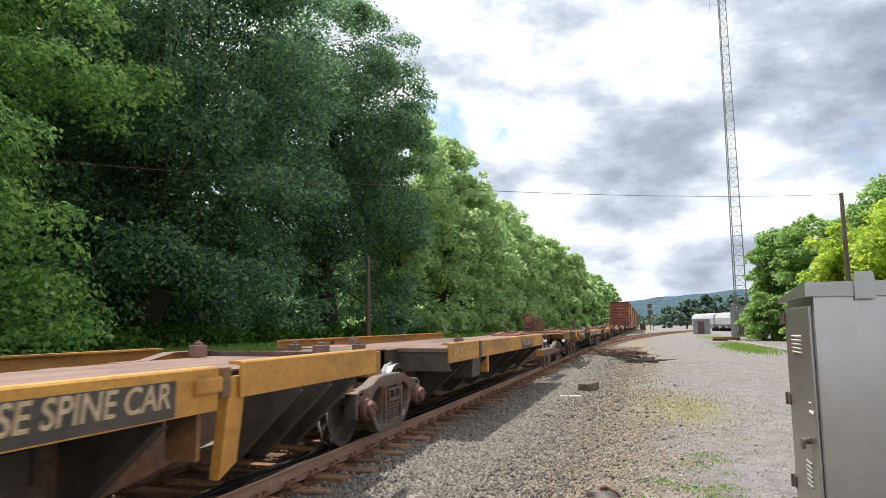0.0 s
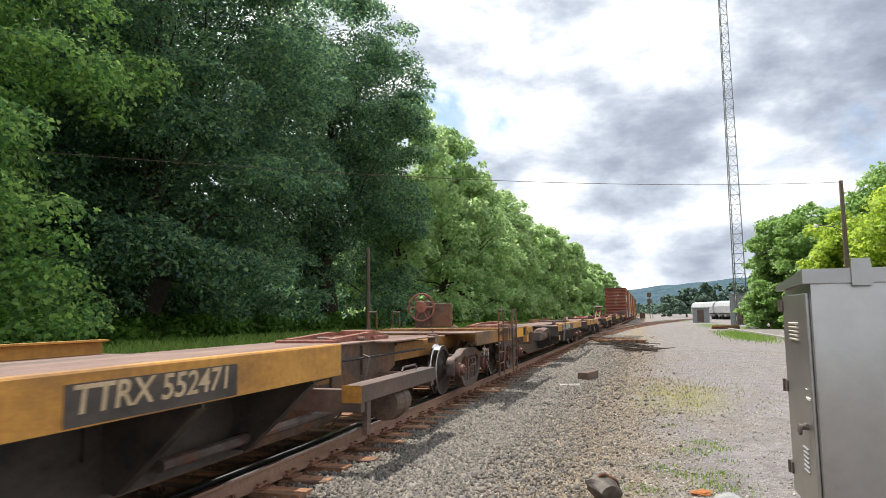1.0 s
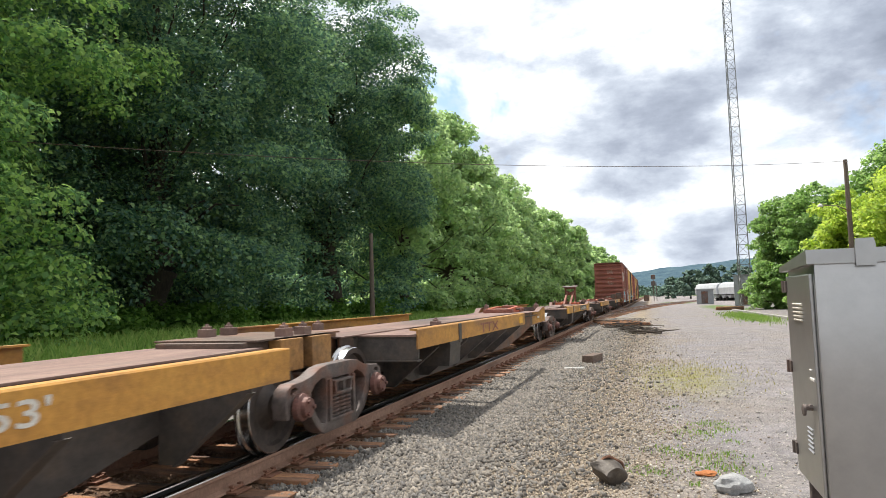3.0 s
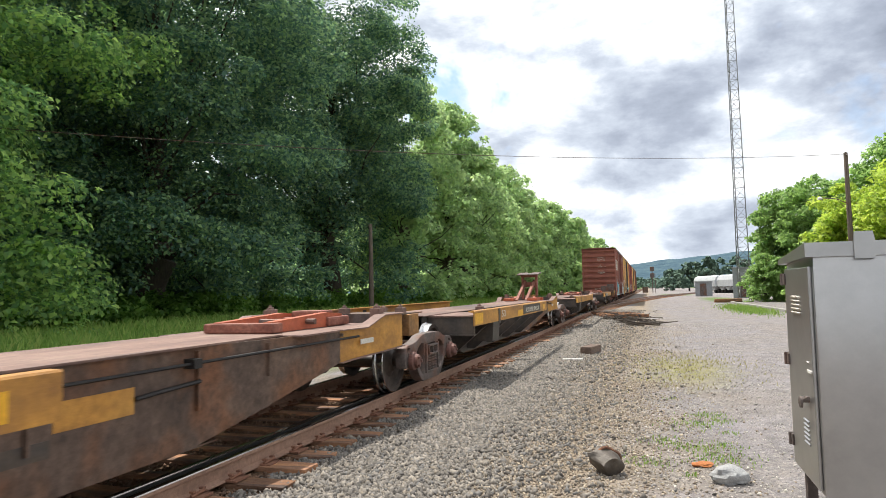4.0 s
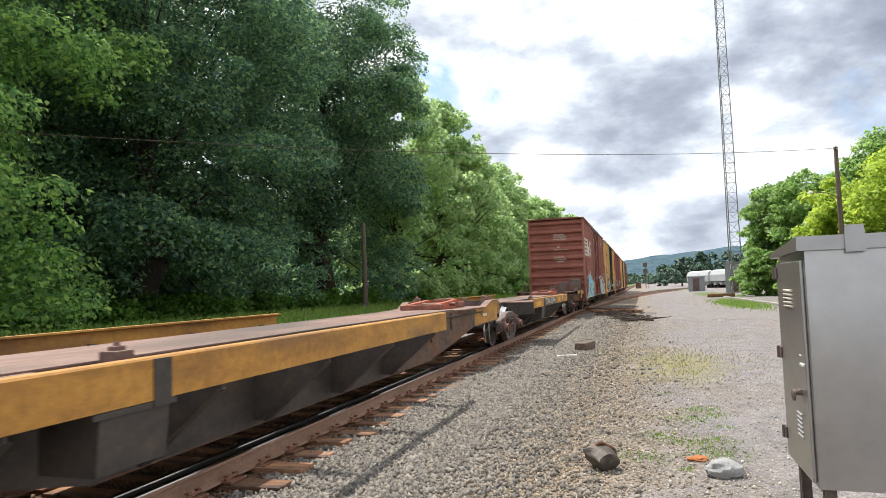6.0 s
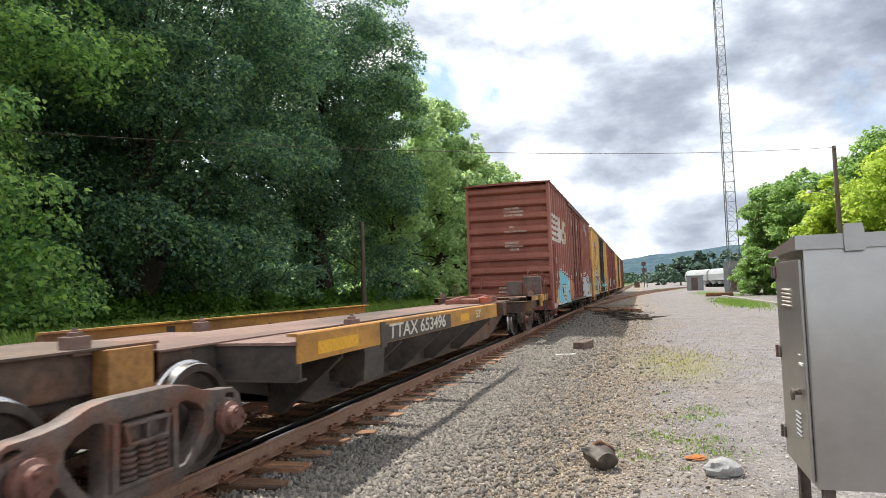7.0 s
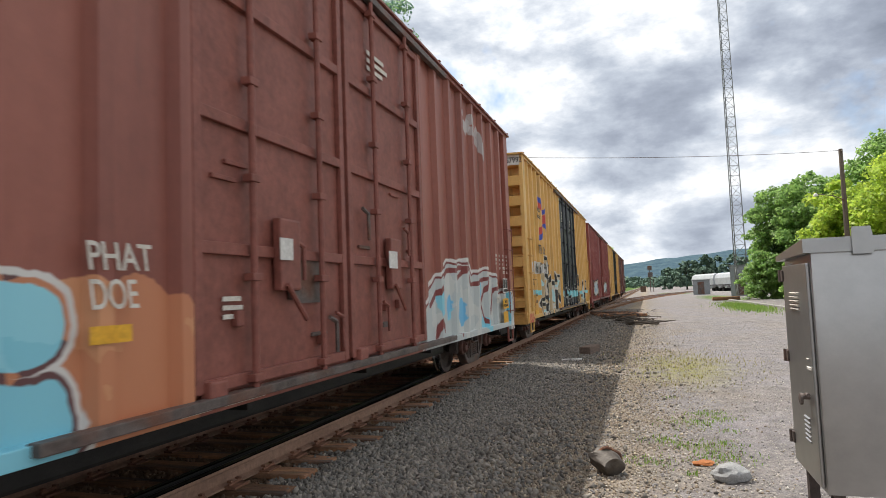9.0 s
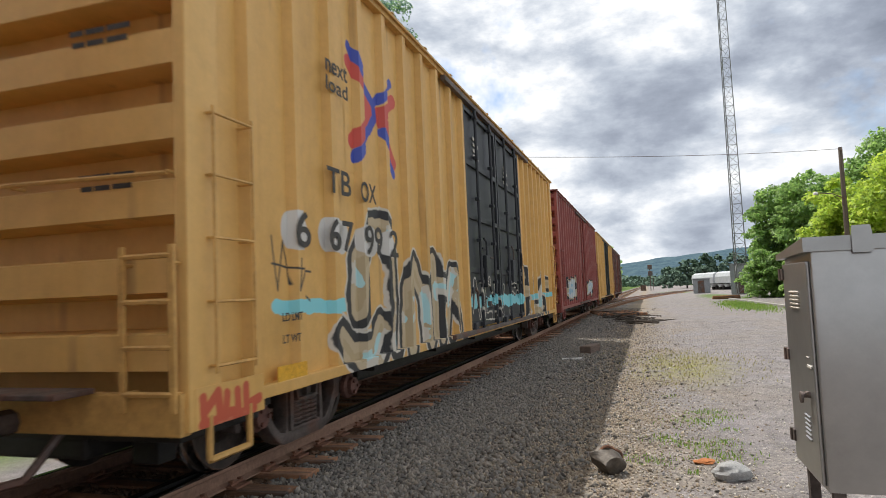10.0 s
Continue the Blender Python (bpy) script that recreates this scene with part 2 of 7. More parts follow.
def ground_material():
    """Gravel: pale stone, tan dust and grey fines, mossy and grassy stretches, all in metres."""
    mt = bpy.data.materials.new("gravel_yard")
    mt.use_nodes = True
    nt = mt.node_tree
    N, Lk = nt.nodes.new, nt.links.new
    bs = nt.nodes["Principled BSDF"]
    tc = N("ShaderNodeTexCoord")
    P = tc.outputs["Object"]

    def noise_fac(scale, detail=6.0, rough=0.6):
        n = N("ShaderNodeTexNoise")
        n.inputs["Scale"].default_value, n.inputs["Detail"].default_value, n.inputs["Roughness"].default_value = scale, detail, rough
        Lk(P, n.inputs[0])
        return n.outputs["Fac"]

    def ramp(fac, stops):
        r = N("ShaderNodeValToRGB")
        els = r.color_ramp.elements
        while len(els) < len(stops):
            els.new(0.5)
        for e, (p, c) in zip(els, stops):
            e.position, e.color = p, (*c, 1)
        Lk(fac, r.inputs[0])
        return r.outputs[0]

    def m(op, a, b=0.0, clamp=False):
        n = N("ShaderNodeMath")
        n.operation, n.use_clamp = op, clamp
        for i, v in enumerate((a, b)):
            if isinstance(v, (int, float)):
                n.inputs[i].default_value = v
            else:
                Lk(v, n.inputs[i])
        return n.outputs[0]

    def mix(fac, a, b):
        n = N("ShaderNodeMix")
        n.data_type = "RGBA"
        for sock, v in ((n.inputs[0], fac), (n.inputs[6], a), (n.inputs[7], b)):
            if isinstance(v, tuple):
                sock.default_value = (*v, 1)
            else:
                Lk(v, sock)
        return n.outputs[2]
    sep = N("ShaderNodeSeparateXYZ")
    Lk(P, sep.inputs[0])
    vo = N("ShaderNodeTexVoronoi")
    vo.inputs["Scale"].default_value = 34.0
    Lk(P, vo.inputs[0])
    chips = ramp(vo.outputs["Color"], [(0.1, (0.12, 0.108, 0.10)), (0.45, (0.22, 0.20, 0.18)), (0.75, (0.31, 0.275, 0.235)), (0.97, (0.52, 0.47, 0.40))])
    grey = ramp(noise_fac(60, 5, 0.7), [(0.3, (0.14, 0.13, 0.135)), (0.7, (0.37, 0.345, 0.355))])
    tan = ramp(noise_fac(45, 5, 0.7), [(0.3, (0.17, 0.13, 0.09)), (0.7, (0.42, 0.335, 0.23))])
    a = mix(ramp(noise_fac(0.35), [(0.42, (0, 0, 0)), (0.6, (1, 1, 1))]), chips, grey)
    a = mix(ramp(noise_fac(0.55, 5), [(0.45, (0, 0, 0)), (0.66, (0.6, 0.6, 0.6))]), a, tan)
    # tan fines along the foot of the ballast, cool grey fines where the yard is driven on
    off_edge = m("ADD", sep.outputs[0], m("MULTIPLY", m("SUBTRACT", noise_fac(0.5, 5), 0.5), 1.8))
    tan_band = m("SUBTRACT", 1.0, m("DIVIDE", m("ABSOLUTE", m("ADD", off_edge, 0.85)), 0.95), True)
    a = mix(m("MULTIPLY", tan_band, 0.8), a, tan)
    a = mix(m("MULTIPLY", m("DIVIDE", m("SUBTRACT", off_edge, 0.2), 1.2, True), 0.55), a, grey)
    mott = N("ShaderNodeHueSaturation")
    mr = N("ShaderNodeMapRange")
    mr.inputs[1].default_value, mr.inputs[2].default_value, mr.inputs[3].default_value, mr.inputs[4].default_value = 0.3, 0.7, 0.62, 1.22
    Lk(noise_fac(2.3, 9, 0.72), mr.inputs[0])
    Lk(mr.outputs[0], mott.inputs["Value"])
    Lk(a, mott.inputs["Color"])
    a = mott.outputs[0]

    def patch(cx, cy, rx, ry, soft=0.6):
        dx = m("DIVIDE", m("SUBTRACT", sep.outputs[0], cx), rx)
        dy = m("DIVIDE", m("SUBTRACT", sep.outputs[1], cy), ry)
        d = m("SQRT", m("ADD", m("MULTIPLY", dx, dx), m("MULTIPLY", dy, dy)))
        d = m("ADD", d, m("MULTIPLY", m("SUBTRACT", noise_fac(1.6, 6, 0.7), 0.5), 1.6))
        return m("DIVIDE", m("SUBTRACT", 1.15, d), soft, True)
    moss = ramp(noise_fac(18, 5), [(0.3, (0.15, 0.15, 0.045)), (0.7, (0.33, 0.31, 0.10))])
    green = ramp(noise_fac(14, 5), [(0.3, (0.05, 0.10, 0.02)), (0.7, (0.15, 0.22, 0.05))])
    sc = m("MULTIPLY", m("MULTIPLY", patch(0.55, 13.6, 1.0, 2.6, 0.9), 0.8), m("DIVIDE", m("SUBTRACT", noise_fac(3.0, 8, 0.7), 0.36), 0.2, True))
    a = mix(sc, a, moss)
    for cx, cy, rx, ry in ((6.0, 47.0, 1.3, 8.0), (7.6, 80.0, 2.2, 16.0), (4.5, 128.0, 3.0, 16.0)):
        a = mix(m("MULTIPLY", patch(cx, cy, rx, ry), 0.85), a, green)
    bed = ramp(noise_fac(30, 6, 0.7), [(0.3, (0.06, 0.04, 0.028)), (0.7, (0.20, 0.12, 0.07))])
    off = m("ABSOLUTE", m("ADD", sep.outputs[0], 4.35))
    a = mix(m("DIVIDE", m("SUBTRACT", 1.5, off), 0.3, True), a, bed)
    # meadow away from the yard on both sides
    left = m("DIVIDE", m("SUBTRACT", m("MULTIPLY", sep.outputs[0], -1.0), 6.2), 1.2, True)
    right = m("DIVIDE", m("SUBTRACT", sep.outputs[0], 26.0), 3.0, True)
    a = mix(m("MAXIMUM", left, right), a, green)
    Lk(a, bs.inputs["Base Color"])
    bs.inputs["Roughness"].default_value = 0.95
    bs.inputs["Specular IOR Level"].default_value = 0.2
    bp = N("ShaderNodeBump")
    bp.inputs["Strength"].default_value, bp.inputs["Distance"].default_value = 0.7, 0.03
    hgt = m("ADD", m("MULTIPLY", vo.outputs["Distance"], -1.0), noise_fac(90, 4))
    Lk(hgt, bp.inputs["Height"])
    Lk(bp.outputs[0], bs.inputs["Normal"])
    return mt


GROUND = ground_material()

# ---- mesh helpers ----


def part(name, bm, material, parent=None, label=""):
    """Link a bmesh as one mesh object under a thing or a part."""
    me = bpy.data.meshes.new(name)
    bm.to_mesh(me)
    bm.free()
    return mesh_part(name, me, material, parent, label)


def mesh_part(name, me, material, parent=None, label=""):
    if material is not None and not me.materials:
        me.materials.append(material)
    ob = new(name, me)
    ob.parent = parent
    if label:
        ob["label"] = label
    return ob


def smooth(ob, angle=35):
    ob.data.shade_smooth()
    ob.data.set_sharp_from_angle(angle=radians(angle))
    return ob


def thing(name, label, category, group="", m=None, kind=""):
    ob = new(name)
    ob.empty_display_size = 0.2
    if m is not None:
        ob.matrix_basis = m
    return tagged(ob, label, category, group, kind)


def box(bm, x0, x1, y0, y1, z0, z1, bev=0.0):
    vs = [bm.verts.new((x, y, z)) for x in (x0, x1) for y in (y0, y1) for z in (z0, z1)]
    fs = [bm.faces.new([vs[i] for i in f]) for f in ((0, 1, 3, 2), (4, 6, 7, 5), (0, 4, 5, 1), (2, 3, 7, 6), (0, 2, 6, 4), (1, 5, 7, 3))]
    if bev:
        es = {e for f in fs for e in f.edges}
        bmesh.ops.bevel(bm, geom=list(es), offset=bev, segments=2, affect="EDGES", profile=0.6)
    return vs


def one_box(x0, x1, y0, y1, z0, z1, bev=0.0):
    bm = bmesh.new()
    box(bm, x0, x1, y0, y1, z0, z1, bev)
    return bm


def prism(bm, pts, a, b, axis="x"):
    """Extrude an outline: pts are (u, v) in the plane across the axis (x: y,z; y: x,z; z: x,y)."""
    def at(p, w):
        return {"x": (w, p[0], p[1]), "y": (p[0], w, p[1]), "z": (p[0], p[1], w)}[axis]
    A = [bm.verts.new(at(p, a)) for p in pts]
    B = [bm.verts.new(at(p, b)) for p in pts]
    n = len(pts)
    fs = [bm.faces.new(A), bm.faces.new(list(reversed(B)))]
    for i in range(n):
        fs.append(bm.faces.new((A[i], B[i], B[(i + 1) % n], A[(i + 1) % n])))
    bmesh.ops.recalc_face_normals(bm, faces=fs)


def rod(bm, p, q, r, n=8, r2=None):
    p, q = Vector(p), Vector(q)
    d = (q - p).normalized()
    u = d.orthogonal().normalized()
    v = d.cross(u)
    r2 = r if r2 is None else r2
    A = [bm.verts.new(p + (u * math.cos(k * math.tau / n) + v * math.sin(k * math.tau / n)) * r) for k in range(n)]
    B = [bm.verts.new(q + (u * math.cos(k * math.tau / n) + v * math.sin(k * math.tau / n)) * r2) for k in range(n)]
    bm.faces.new(list(reversed(A)))
    bm.faces.new(B)
    for k in range(n):
        bm.faces.new((A[k], A[(k + 1) % n], B[(k + 1) % n], B[k]))


def wire(bm, pts, r, n=6):
    for p, q in zip(pts[:-1], pts[1:]):
        rod(bm, p, q, r, n)


def lathe(bm, prof, axis="x", n=32, centre=(0, 0, 0)):
    """Turn a profile of (along, radius) round an axis."""
    rings = []
    for a, r in prof:
        ring = []
        for k in range(n):
            c, s = math.cos(k * math.tau / n) * r, math.sin(k * math.tau / n) * r
            p = {"x": (a, c, s), "y": (c, a, s), "z": (c, s, a)}[axis]
            ring.append(bm.verts.new(Vector(p) + Vector(centre)))
        rings.append(ring)
    for A, B in zip(rings[:-1], rings[1:]):
        for k in range(n):
            bm.faces.new((A[k], A[(k + 1) % n], B[(k + 1) % n], B[k]))
    bm.faces.new(rings[0])
    bm.faces.new(rings[-1])
    bmesh.ops.recalc_face_normals(bm, faces=bm.faces[:])


def lettering(name, text, size, m, material, parent, squeeze=1.0, spacing=1.0, bold=0.014):
    """Flat stencilled letters, standing in the local x-y plane of m."""
    cu = bpy.data.curves.new(name, "FONT")
    cu.body, cu.size, cu.extrude, cu.space_character = text, size, 0.001, spacing
    cu.offset = bold * size
    tmp = bpy.data.objects.new("tmp", cu)
    scene.collection.objects.link(tmp)
    me = bpy.data.meshes.new_from_object(tmp.evaluated_get(bpy.context.evaluated_depsgraph_get()))
    bpy.data.objects.remove(tmp)
    me.transform(m @ Matrix.Diagonal((squeeze, 1, 1, 1)))
    me.materials.clear()
    return mesh_part(name, me, material, parent)


# letters on the side that faces the yard read along +y, on an end that faces the viewer along +x
SIDE_TURN = pose(0, 0, 0, 90, 0, 90)
END_TURN = pose(0, 0, 0, 90, 0, 0)
# ---- ground and track ----


def spaced(a, b, n):
    return [a + (b - a) * k / n for k in range(n + 1)]


def ground_height(x, y):
    z = 0.0
    r = x - XC
    if abs(y) < 420:
        if r > 0:
            z = (TIE_TOP - 0.045) * min(1.0, max(0.0, (2.9 - r) / 1.3))
        else:
            z = (TIE_TOP - 0.045) * min(1.0, max(0.0, (3.0 + r) / 1.2))
    if x < -8.0:
        z += 0.35 * min(1.0, (-8.0 - x) / 10.0)
    if abs(x) < 60 and abs(y) < 90:
        z += 0.03 * noise.noise(Vector((x * 0.35, y * 0.35, 0))) + 0.012 * noise.noise(Vector((x * 2.1, y * 2.1, 4)))
    return z


def build_ground():
    xs = [-3000, -900, -300, -120, -60, -40, -28] + spaced(-22, -8, 14) + spaced(-7.6, 6, 68) + spaced(7, 30, 23) + [36, 50, 80, 140, 320, 900, 3000]
    ys = [-3000, -800, -200, -60, -25, -12] + spaced(-6, 30, 150) + spaced(31, 70, 39) + spaced(75, 200, 25) + [240, 300, 420, 700, 1300, 3000]
    verts = [(x, y, ground_height(x, y)) for y in ys for x in xs]
    nx = len(xs)
    faces = [(j * nx + i, j * nx + i + 1, (j + 1) * nx + i + 1, (j + 1) * nx + i) for j in range(len(ys) - 1) for i in range(nx - 1)]
    me = bpy.data.meshes.new("ground")
    me.from_pydata(verts, [], faces)
    me.shade_smooth()
    ob = mesh_part("ground", me, GROUND)
    tagged(ob, "gravel rail yard with mossy and grassy patches", "ground", kind="structure")


build_ground()

def rock_template():
    """Corners and faces of one angular chip."""
    v = np.array([(1, 0, 0), (-1, 0, 0), (0, 1, 0), (0, -1, 0), (0, 0, 1), (0, 0, -1)], float)
    f = np.array([(0, 2, 4), (2, 1, 4), (1, 3, 4), (3, 0, 4), (2, 0, 5), (1, 2, 5), (3, 1, 5), (0, 3, 5)])
    return v, f


def scatter_stones(name, points, sizes, material, label, rng, group=""):
    """Many small angular stones in one mesh."""
    v0, f0 = rock_template()
    k = len(points)
    stretch = rng.uniform(0.62, 1.25, (k, 1, 3))
    V = (v0[None] + rng.uniform(-0.42, 0.42, (k, len(v0), 3))) * stretch * sizes[:, None, None]
    a, b = rng.uniform(0, math.tau, k), rng.uniform(-1.2, 1.2, k)
    ca, sa, cb, sb = np.cos(a), np.sin(a), np.cos(b), np.sin(b)
    x, y, z = V[..., 0], V[..., 1], V[..., 2]
    y, z = y * cb[:, None] - z * sb[:, None], y * sb[:, None] + z * cb[:, None]
    x, y = x * ca[:, None] - y * sa[:, None], x * sa[:, None] + y * ca[:, None]
    V = np.stack([x, y, z], -1) + points[:, None, :]
    F = f0[None] + (np.arange(k) * len(v0))[:, None, None]
    me = bpy.data.meshes.new(name)
    nv, nf = k * len(v0), k * len(f0)
    me.vertices.add(nv)
    me.vertices.foreach_set("co", V.reshape(-1).astype(np.float32))
    me.loops.add(nf * 3)
    me.loops.foreach_set("vertex_index", F.reshape(-1).astype(np.int32))
    me.polygons.add(nf)
    me.polygons.foreach_set("loop_start", np.arange(nf, dtype=np.int32) * 3)
    me.update()
    me.validate()
    ob = mesh_part(name, me, material)
    return tagged(ob, label, "gravel", group, "stuff")


def build_ballast():
    rng = np.random.default_rng(4)

    def lay(n, xs, y0, y1, lo, hi, grow=0.0, lift=0.3):
        """n stones with x drawn by xs(), thinning out from y0 to y1."""
        y = y0 + (y1 - y0) * rng.random(n)
        x = xs(n)
        s = rng.uniform(lo, hi, n) * (1 + grow * (y - y0))
        return np.stack([x, y, np.array([ground_height(a, b) for a, b in zip(x, y)]) + s * lift], 1), s

    def joined(*sets):
        return np.concatenate([q[0] for q in sets]), np.concatenate([q[1] for q in sets])

    def shoulder(n):
        u = rng.random(n)
        return XC + 1.0 + 1.55 * u + np.where(rng.random(n) < 0.5, np.abs(rng.normal(0, 0.75, n)), 0.0)

    p, s = joined(lay(34000, shoulder, 2.6, 11.5, 0.014, 0.034), lay(19000, shoulder, 11.5, 24, 0.02, 0.042), lay(8000, shoulder, 24, 48, 0.034, 0.06))
    r = p[:, 0] - XC
    on_tie = (r < 1.2) & (np.abs((p[:, 1] - 0.4 + 0.25) % 0.5 - 0.25) < 0.13) & (rng.random(len(p)) < 0.95)
    scatter_stones("ballast", p[~on_tie], s[~on_tie], STONE, "grey crushed-stone ballast along the track", rng)
    p, s = joined(lay(15000, lambda n: rng.uniform(XC - 1.3, XC + 1.05, n), 3.0, 22, 0.014, 0.032), lay(5000, lambda n: rng.uniform(XC - 2.6, XC + 1.05, n), 22, 46, 0.025, 0.045))
    r = np.abs(p[:, 0] - XC)
    keep = ((r < 0.68) | (r > 0.83)) & ~((np.abs((p[:, 1] - 0.4 + 0.25) % 0.5 - 0.25) < 0.13) & (rng.random(len(p)) < 0.93))
    scatter_stones("track_bed", p[keep], s[keep], BED_STONE, "rust-stained ballast between the rails", rng)
    foot = lambda n: -1.25 + np.abs(rng.normal(0, 0.8, n)) * np.where(rng.random(n) < 0.62, 1, -0.75)
    p, s = joined(lay(24000, foot, 3.4, 12, 0.006, 0.017), lay(9000, foot, 12, 30, 0.010, 0.024))
    scatter_stones("loose_gravel", p, s, PEBBLE, "tan loose gravel at the foot of the ballast", rng)
    yard = lambda n: -0.6 + 5.5 * rng.random(n) ** 1.4
    p, s = joined(lay(14000, yard, 3.6, 11, 0.004, 0.010), lay(900, yard, 4.2, 12, 0.012, 0.022), lay(6000, yard, 11, 30, 0.008, 0.018))
    scatter_stones("stone_chips", p, s, CHIP, "pale stone chips lying on the grey yard", rng)


build_ballast()

RAIL_OUTLINE = [(-0.07, -0.17), (0.07, -0.17), (0.07, -0.158), (0.012, -0.135), (0.009, -0.05), (0.036, -0.035), (0.036, -0.008),
                (0.026, 0.0), (-0.026, 0.0), (-0.036, -0.008), (-0.036, -0.035), (-0.009, -0.05), (-0.012, -0.135), (-0.07, -0.158)]


def sweep_rail(name, path, parent, label):
    """A rail along a path of (x, y); its head is worn bright."""
    bm = bmesh.new()
    rings = []
    for i, (x, y) in enumerate(path):
        a, b = path[max(0, i - 1)], path[min(len(path) - 1, i + 1)]
        d = Vector((b[0] - a[0], b[1] - a[1])).normalized()
        rings.append([bm.verts.new((x + d.y * u, y - d.x * u, ZR + w)) for u, w in RAIL_OUTLINE])
    n = len(RAIL_OUTLINE)
    for A, B in zip(rings[:-1], rings[1:]):
        for k in range(n):
            f = bm.faces.new((A[k], A[(k + 1) % n], B[(k + 1) % n], B[k]))
            f.material_index = 1 if k in (6, 7, 8) else 0
    bm.faces.new(rings[0])
    bm.faces.new(rings[-1])
    bmesh.ops.recalc_face_normals(bm, faces=bm.faces[:])
    ob = part(name, bm, RAIL_RUST, parent, label)
    ob.data.materials.append(RAIL_HEAD)
    return ob


def diverging(y):
    """Middle of the side track, which leaves the main one and bends to the yard."""
    if y < 30:
        return XC
    return XC + 0.00112 * (y - 30) ** 2


def build_tracks():
    rng = random.Random(8)
    main = thing("railroad_track", "main track of rusty rails on weathered timber ties", "railway track", kind="structure")
    for s in (-1, 1):
        sweep_rail("rail", [(XC + s * 0.7535, y) for y in (-30, 0, 10, 30, 60, 120, 420)], main, "rusty rail with a worn bright head")
    sweep_rail("guard_rail", [(XC + 0.585, y) for y in (-30, 0, 10, 30, 44)], main, "dark guard rail inside the running rail").data.materials[0] = BLACK
    side = thing("siding_track", "side track bending away over the gravel", "railway track", kind="structure")
    for s in (-1, 1):
        sweep_rail("rail", [(diverging(y) + s * 0.7535, y) for y in spaced(31, 150, 40)], side, "rusty rail of the side track")
    tie_mesh = []
    for k in range(5):
        bm = bmesh.new()
        box(bm, -1.3, 1.3, -0.115, 0.115, -0.2, 0.0, 0.012)
        for v in bm.verts:
            v.co.y += 0.012 * noise.noise(v.co * 5 + Vector((k * 9, 0, 0)))
            v.co.z += 0.01 * noise.noise(v.co * 4 + Vector((0, k * 7, 3)))
        me = bpy.data.meshes.new("tie")
        bm.to_mesh(me)
        bm.free()
        me.materials.append(TIE)
        tie_mesh.append(me)
    bm = bmesh.new()
    box(bm, -0.17, 0.17, -0.1, 0.1, 0.0, 0.022, 0.004)
    for x in (-0.095, 0.095):
        for y in (-0.06, 0.06):
            rod(bm, (x, y, 0.02), (x, y, 0.052), 0.013, 6)
            box(bm, x - 0.022, x + 0.022, y - 0.017, y + 0.017, 0.05, 0.068, 0.004)
        # rail anchor curling up beside the rail's foot
        rod(bm, (x * 1.05, -0.085, 0.03), (x * 1.3, 0.04, 0.05), 0.014, 6)
        rod(bm, (x * 1.3, 0.04, 0.05), (x * 1.15, 0.09, 0.03), 0.012, 6)
    plate = bpy.data.meshes.new("tie_plate")
    bm.to_mesh(plate)
    bm.free()
    plate.materials.append(PLATE_RUST)
    y, k = 0.4, 0
    while y < 90:
        t = mesh_part("tie", tie_mesh[k % 5], None, main)
        t.matrix_basis = pose(XC + rng.uniform(-0.08, 0.08), y + rng.uniform(-0.04, 0.04), TIE_TOP + rng.uniform(-0.015, 0.01), 0, 0, rng.uniform(-1.5, 1.5) + 180 * (k % 2))
        if y < 40:
            for s in (-1, 1):
                p = mesh_part("tie_plate", plate, None, main)
                p.matrix_basis = pose(XC + s * 0.7535, t.location.y, TIE_TOP - 0.004)
        y += 0.50
        k += 1
    y = 34.0
    while y < 120:
        t = mesh_part("tie", tie_mesh[k % 5], None, side)
        t.matrix_basis = pose(diverging(y), y, TIE_TOP - 0.008, 0, 0, -math.degrees(math.atan(0.00224 * (y - 30))))
        y += 0.62
        k += 1


build_tracks()

# ---- the train: wheels and trucks ----
RW = 0.44
MOVERS, SPINNERS = [], []


def wheelset_mesh():
    bm = bmesh.new()
    for s in (-1, 1):
        g = 0.6765
        prof = [(g, 0.09), (g, 0.16), (g + 0.04, 0.2), (g + 0.045, RW - 0.08), (g, RW - 0.06), (g, RW + 0.026), (g + 0.03, RW + 0.02), (g + 0.042, RW),
                (g + 0.13, RW - 0.006), (g + 0.137, RW - 0.012), (g + 0.137, RW - 0.075), (g + 0.085, RW - 0.09), (g + 0.07, 0.22), (g + 0.11, 0.15), (g + 0.14, 0.13), (g + 0.14, 0.08)]
        lathe(bm, [(s * a, r) for a, r in prof], "x", 40)
    rod(bm, (-1.05, 0, 0), (1.05, 0, 0), 0.082, 16)
    for f in bm.faces:
        c = f.calc_center_median()
        rr = math.hypot(c.y, c.z)
        f.material_index = 1 if rr > RW - 0.016 else 0
    me = bpy.data.meshes.new("wheelset")
    bm.to_mesh(me)
    bm.free()
    for m_ in (WHEEL_FACE, SHINY):
        me.materials.append(m_)
    me.shade_smooth()
    me.set_sharp_from_angle(angle=radians(30))
    return me


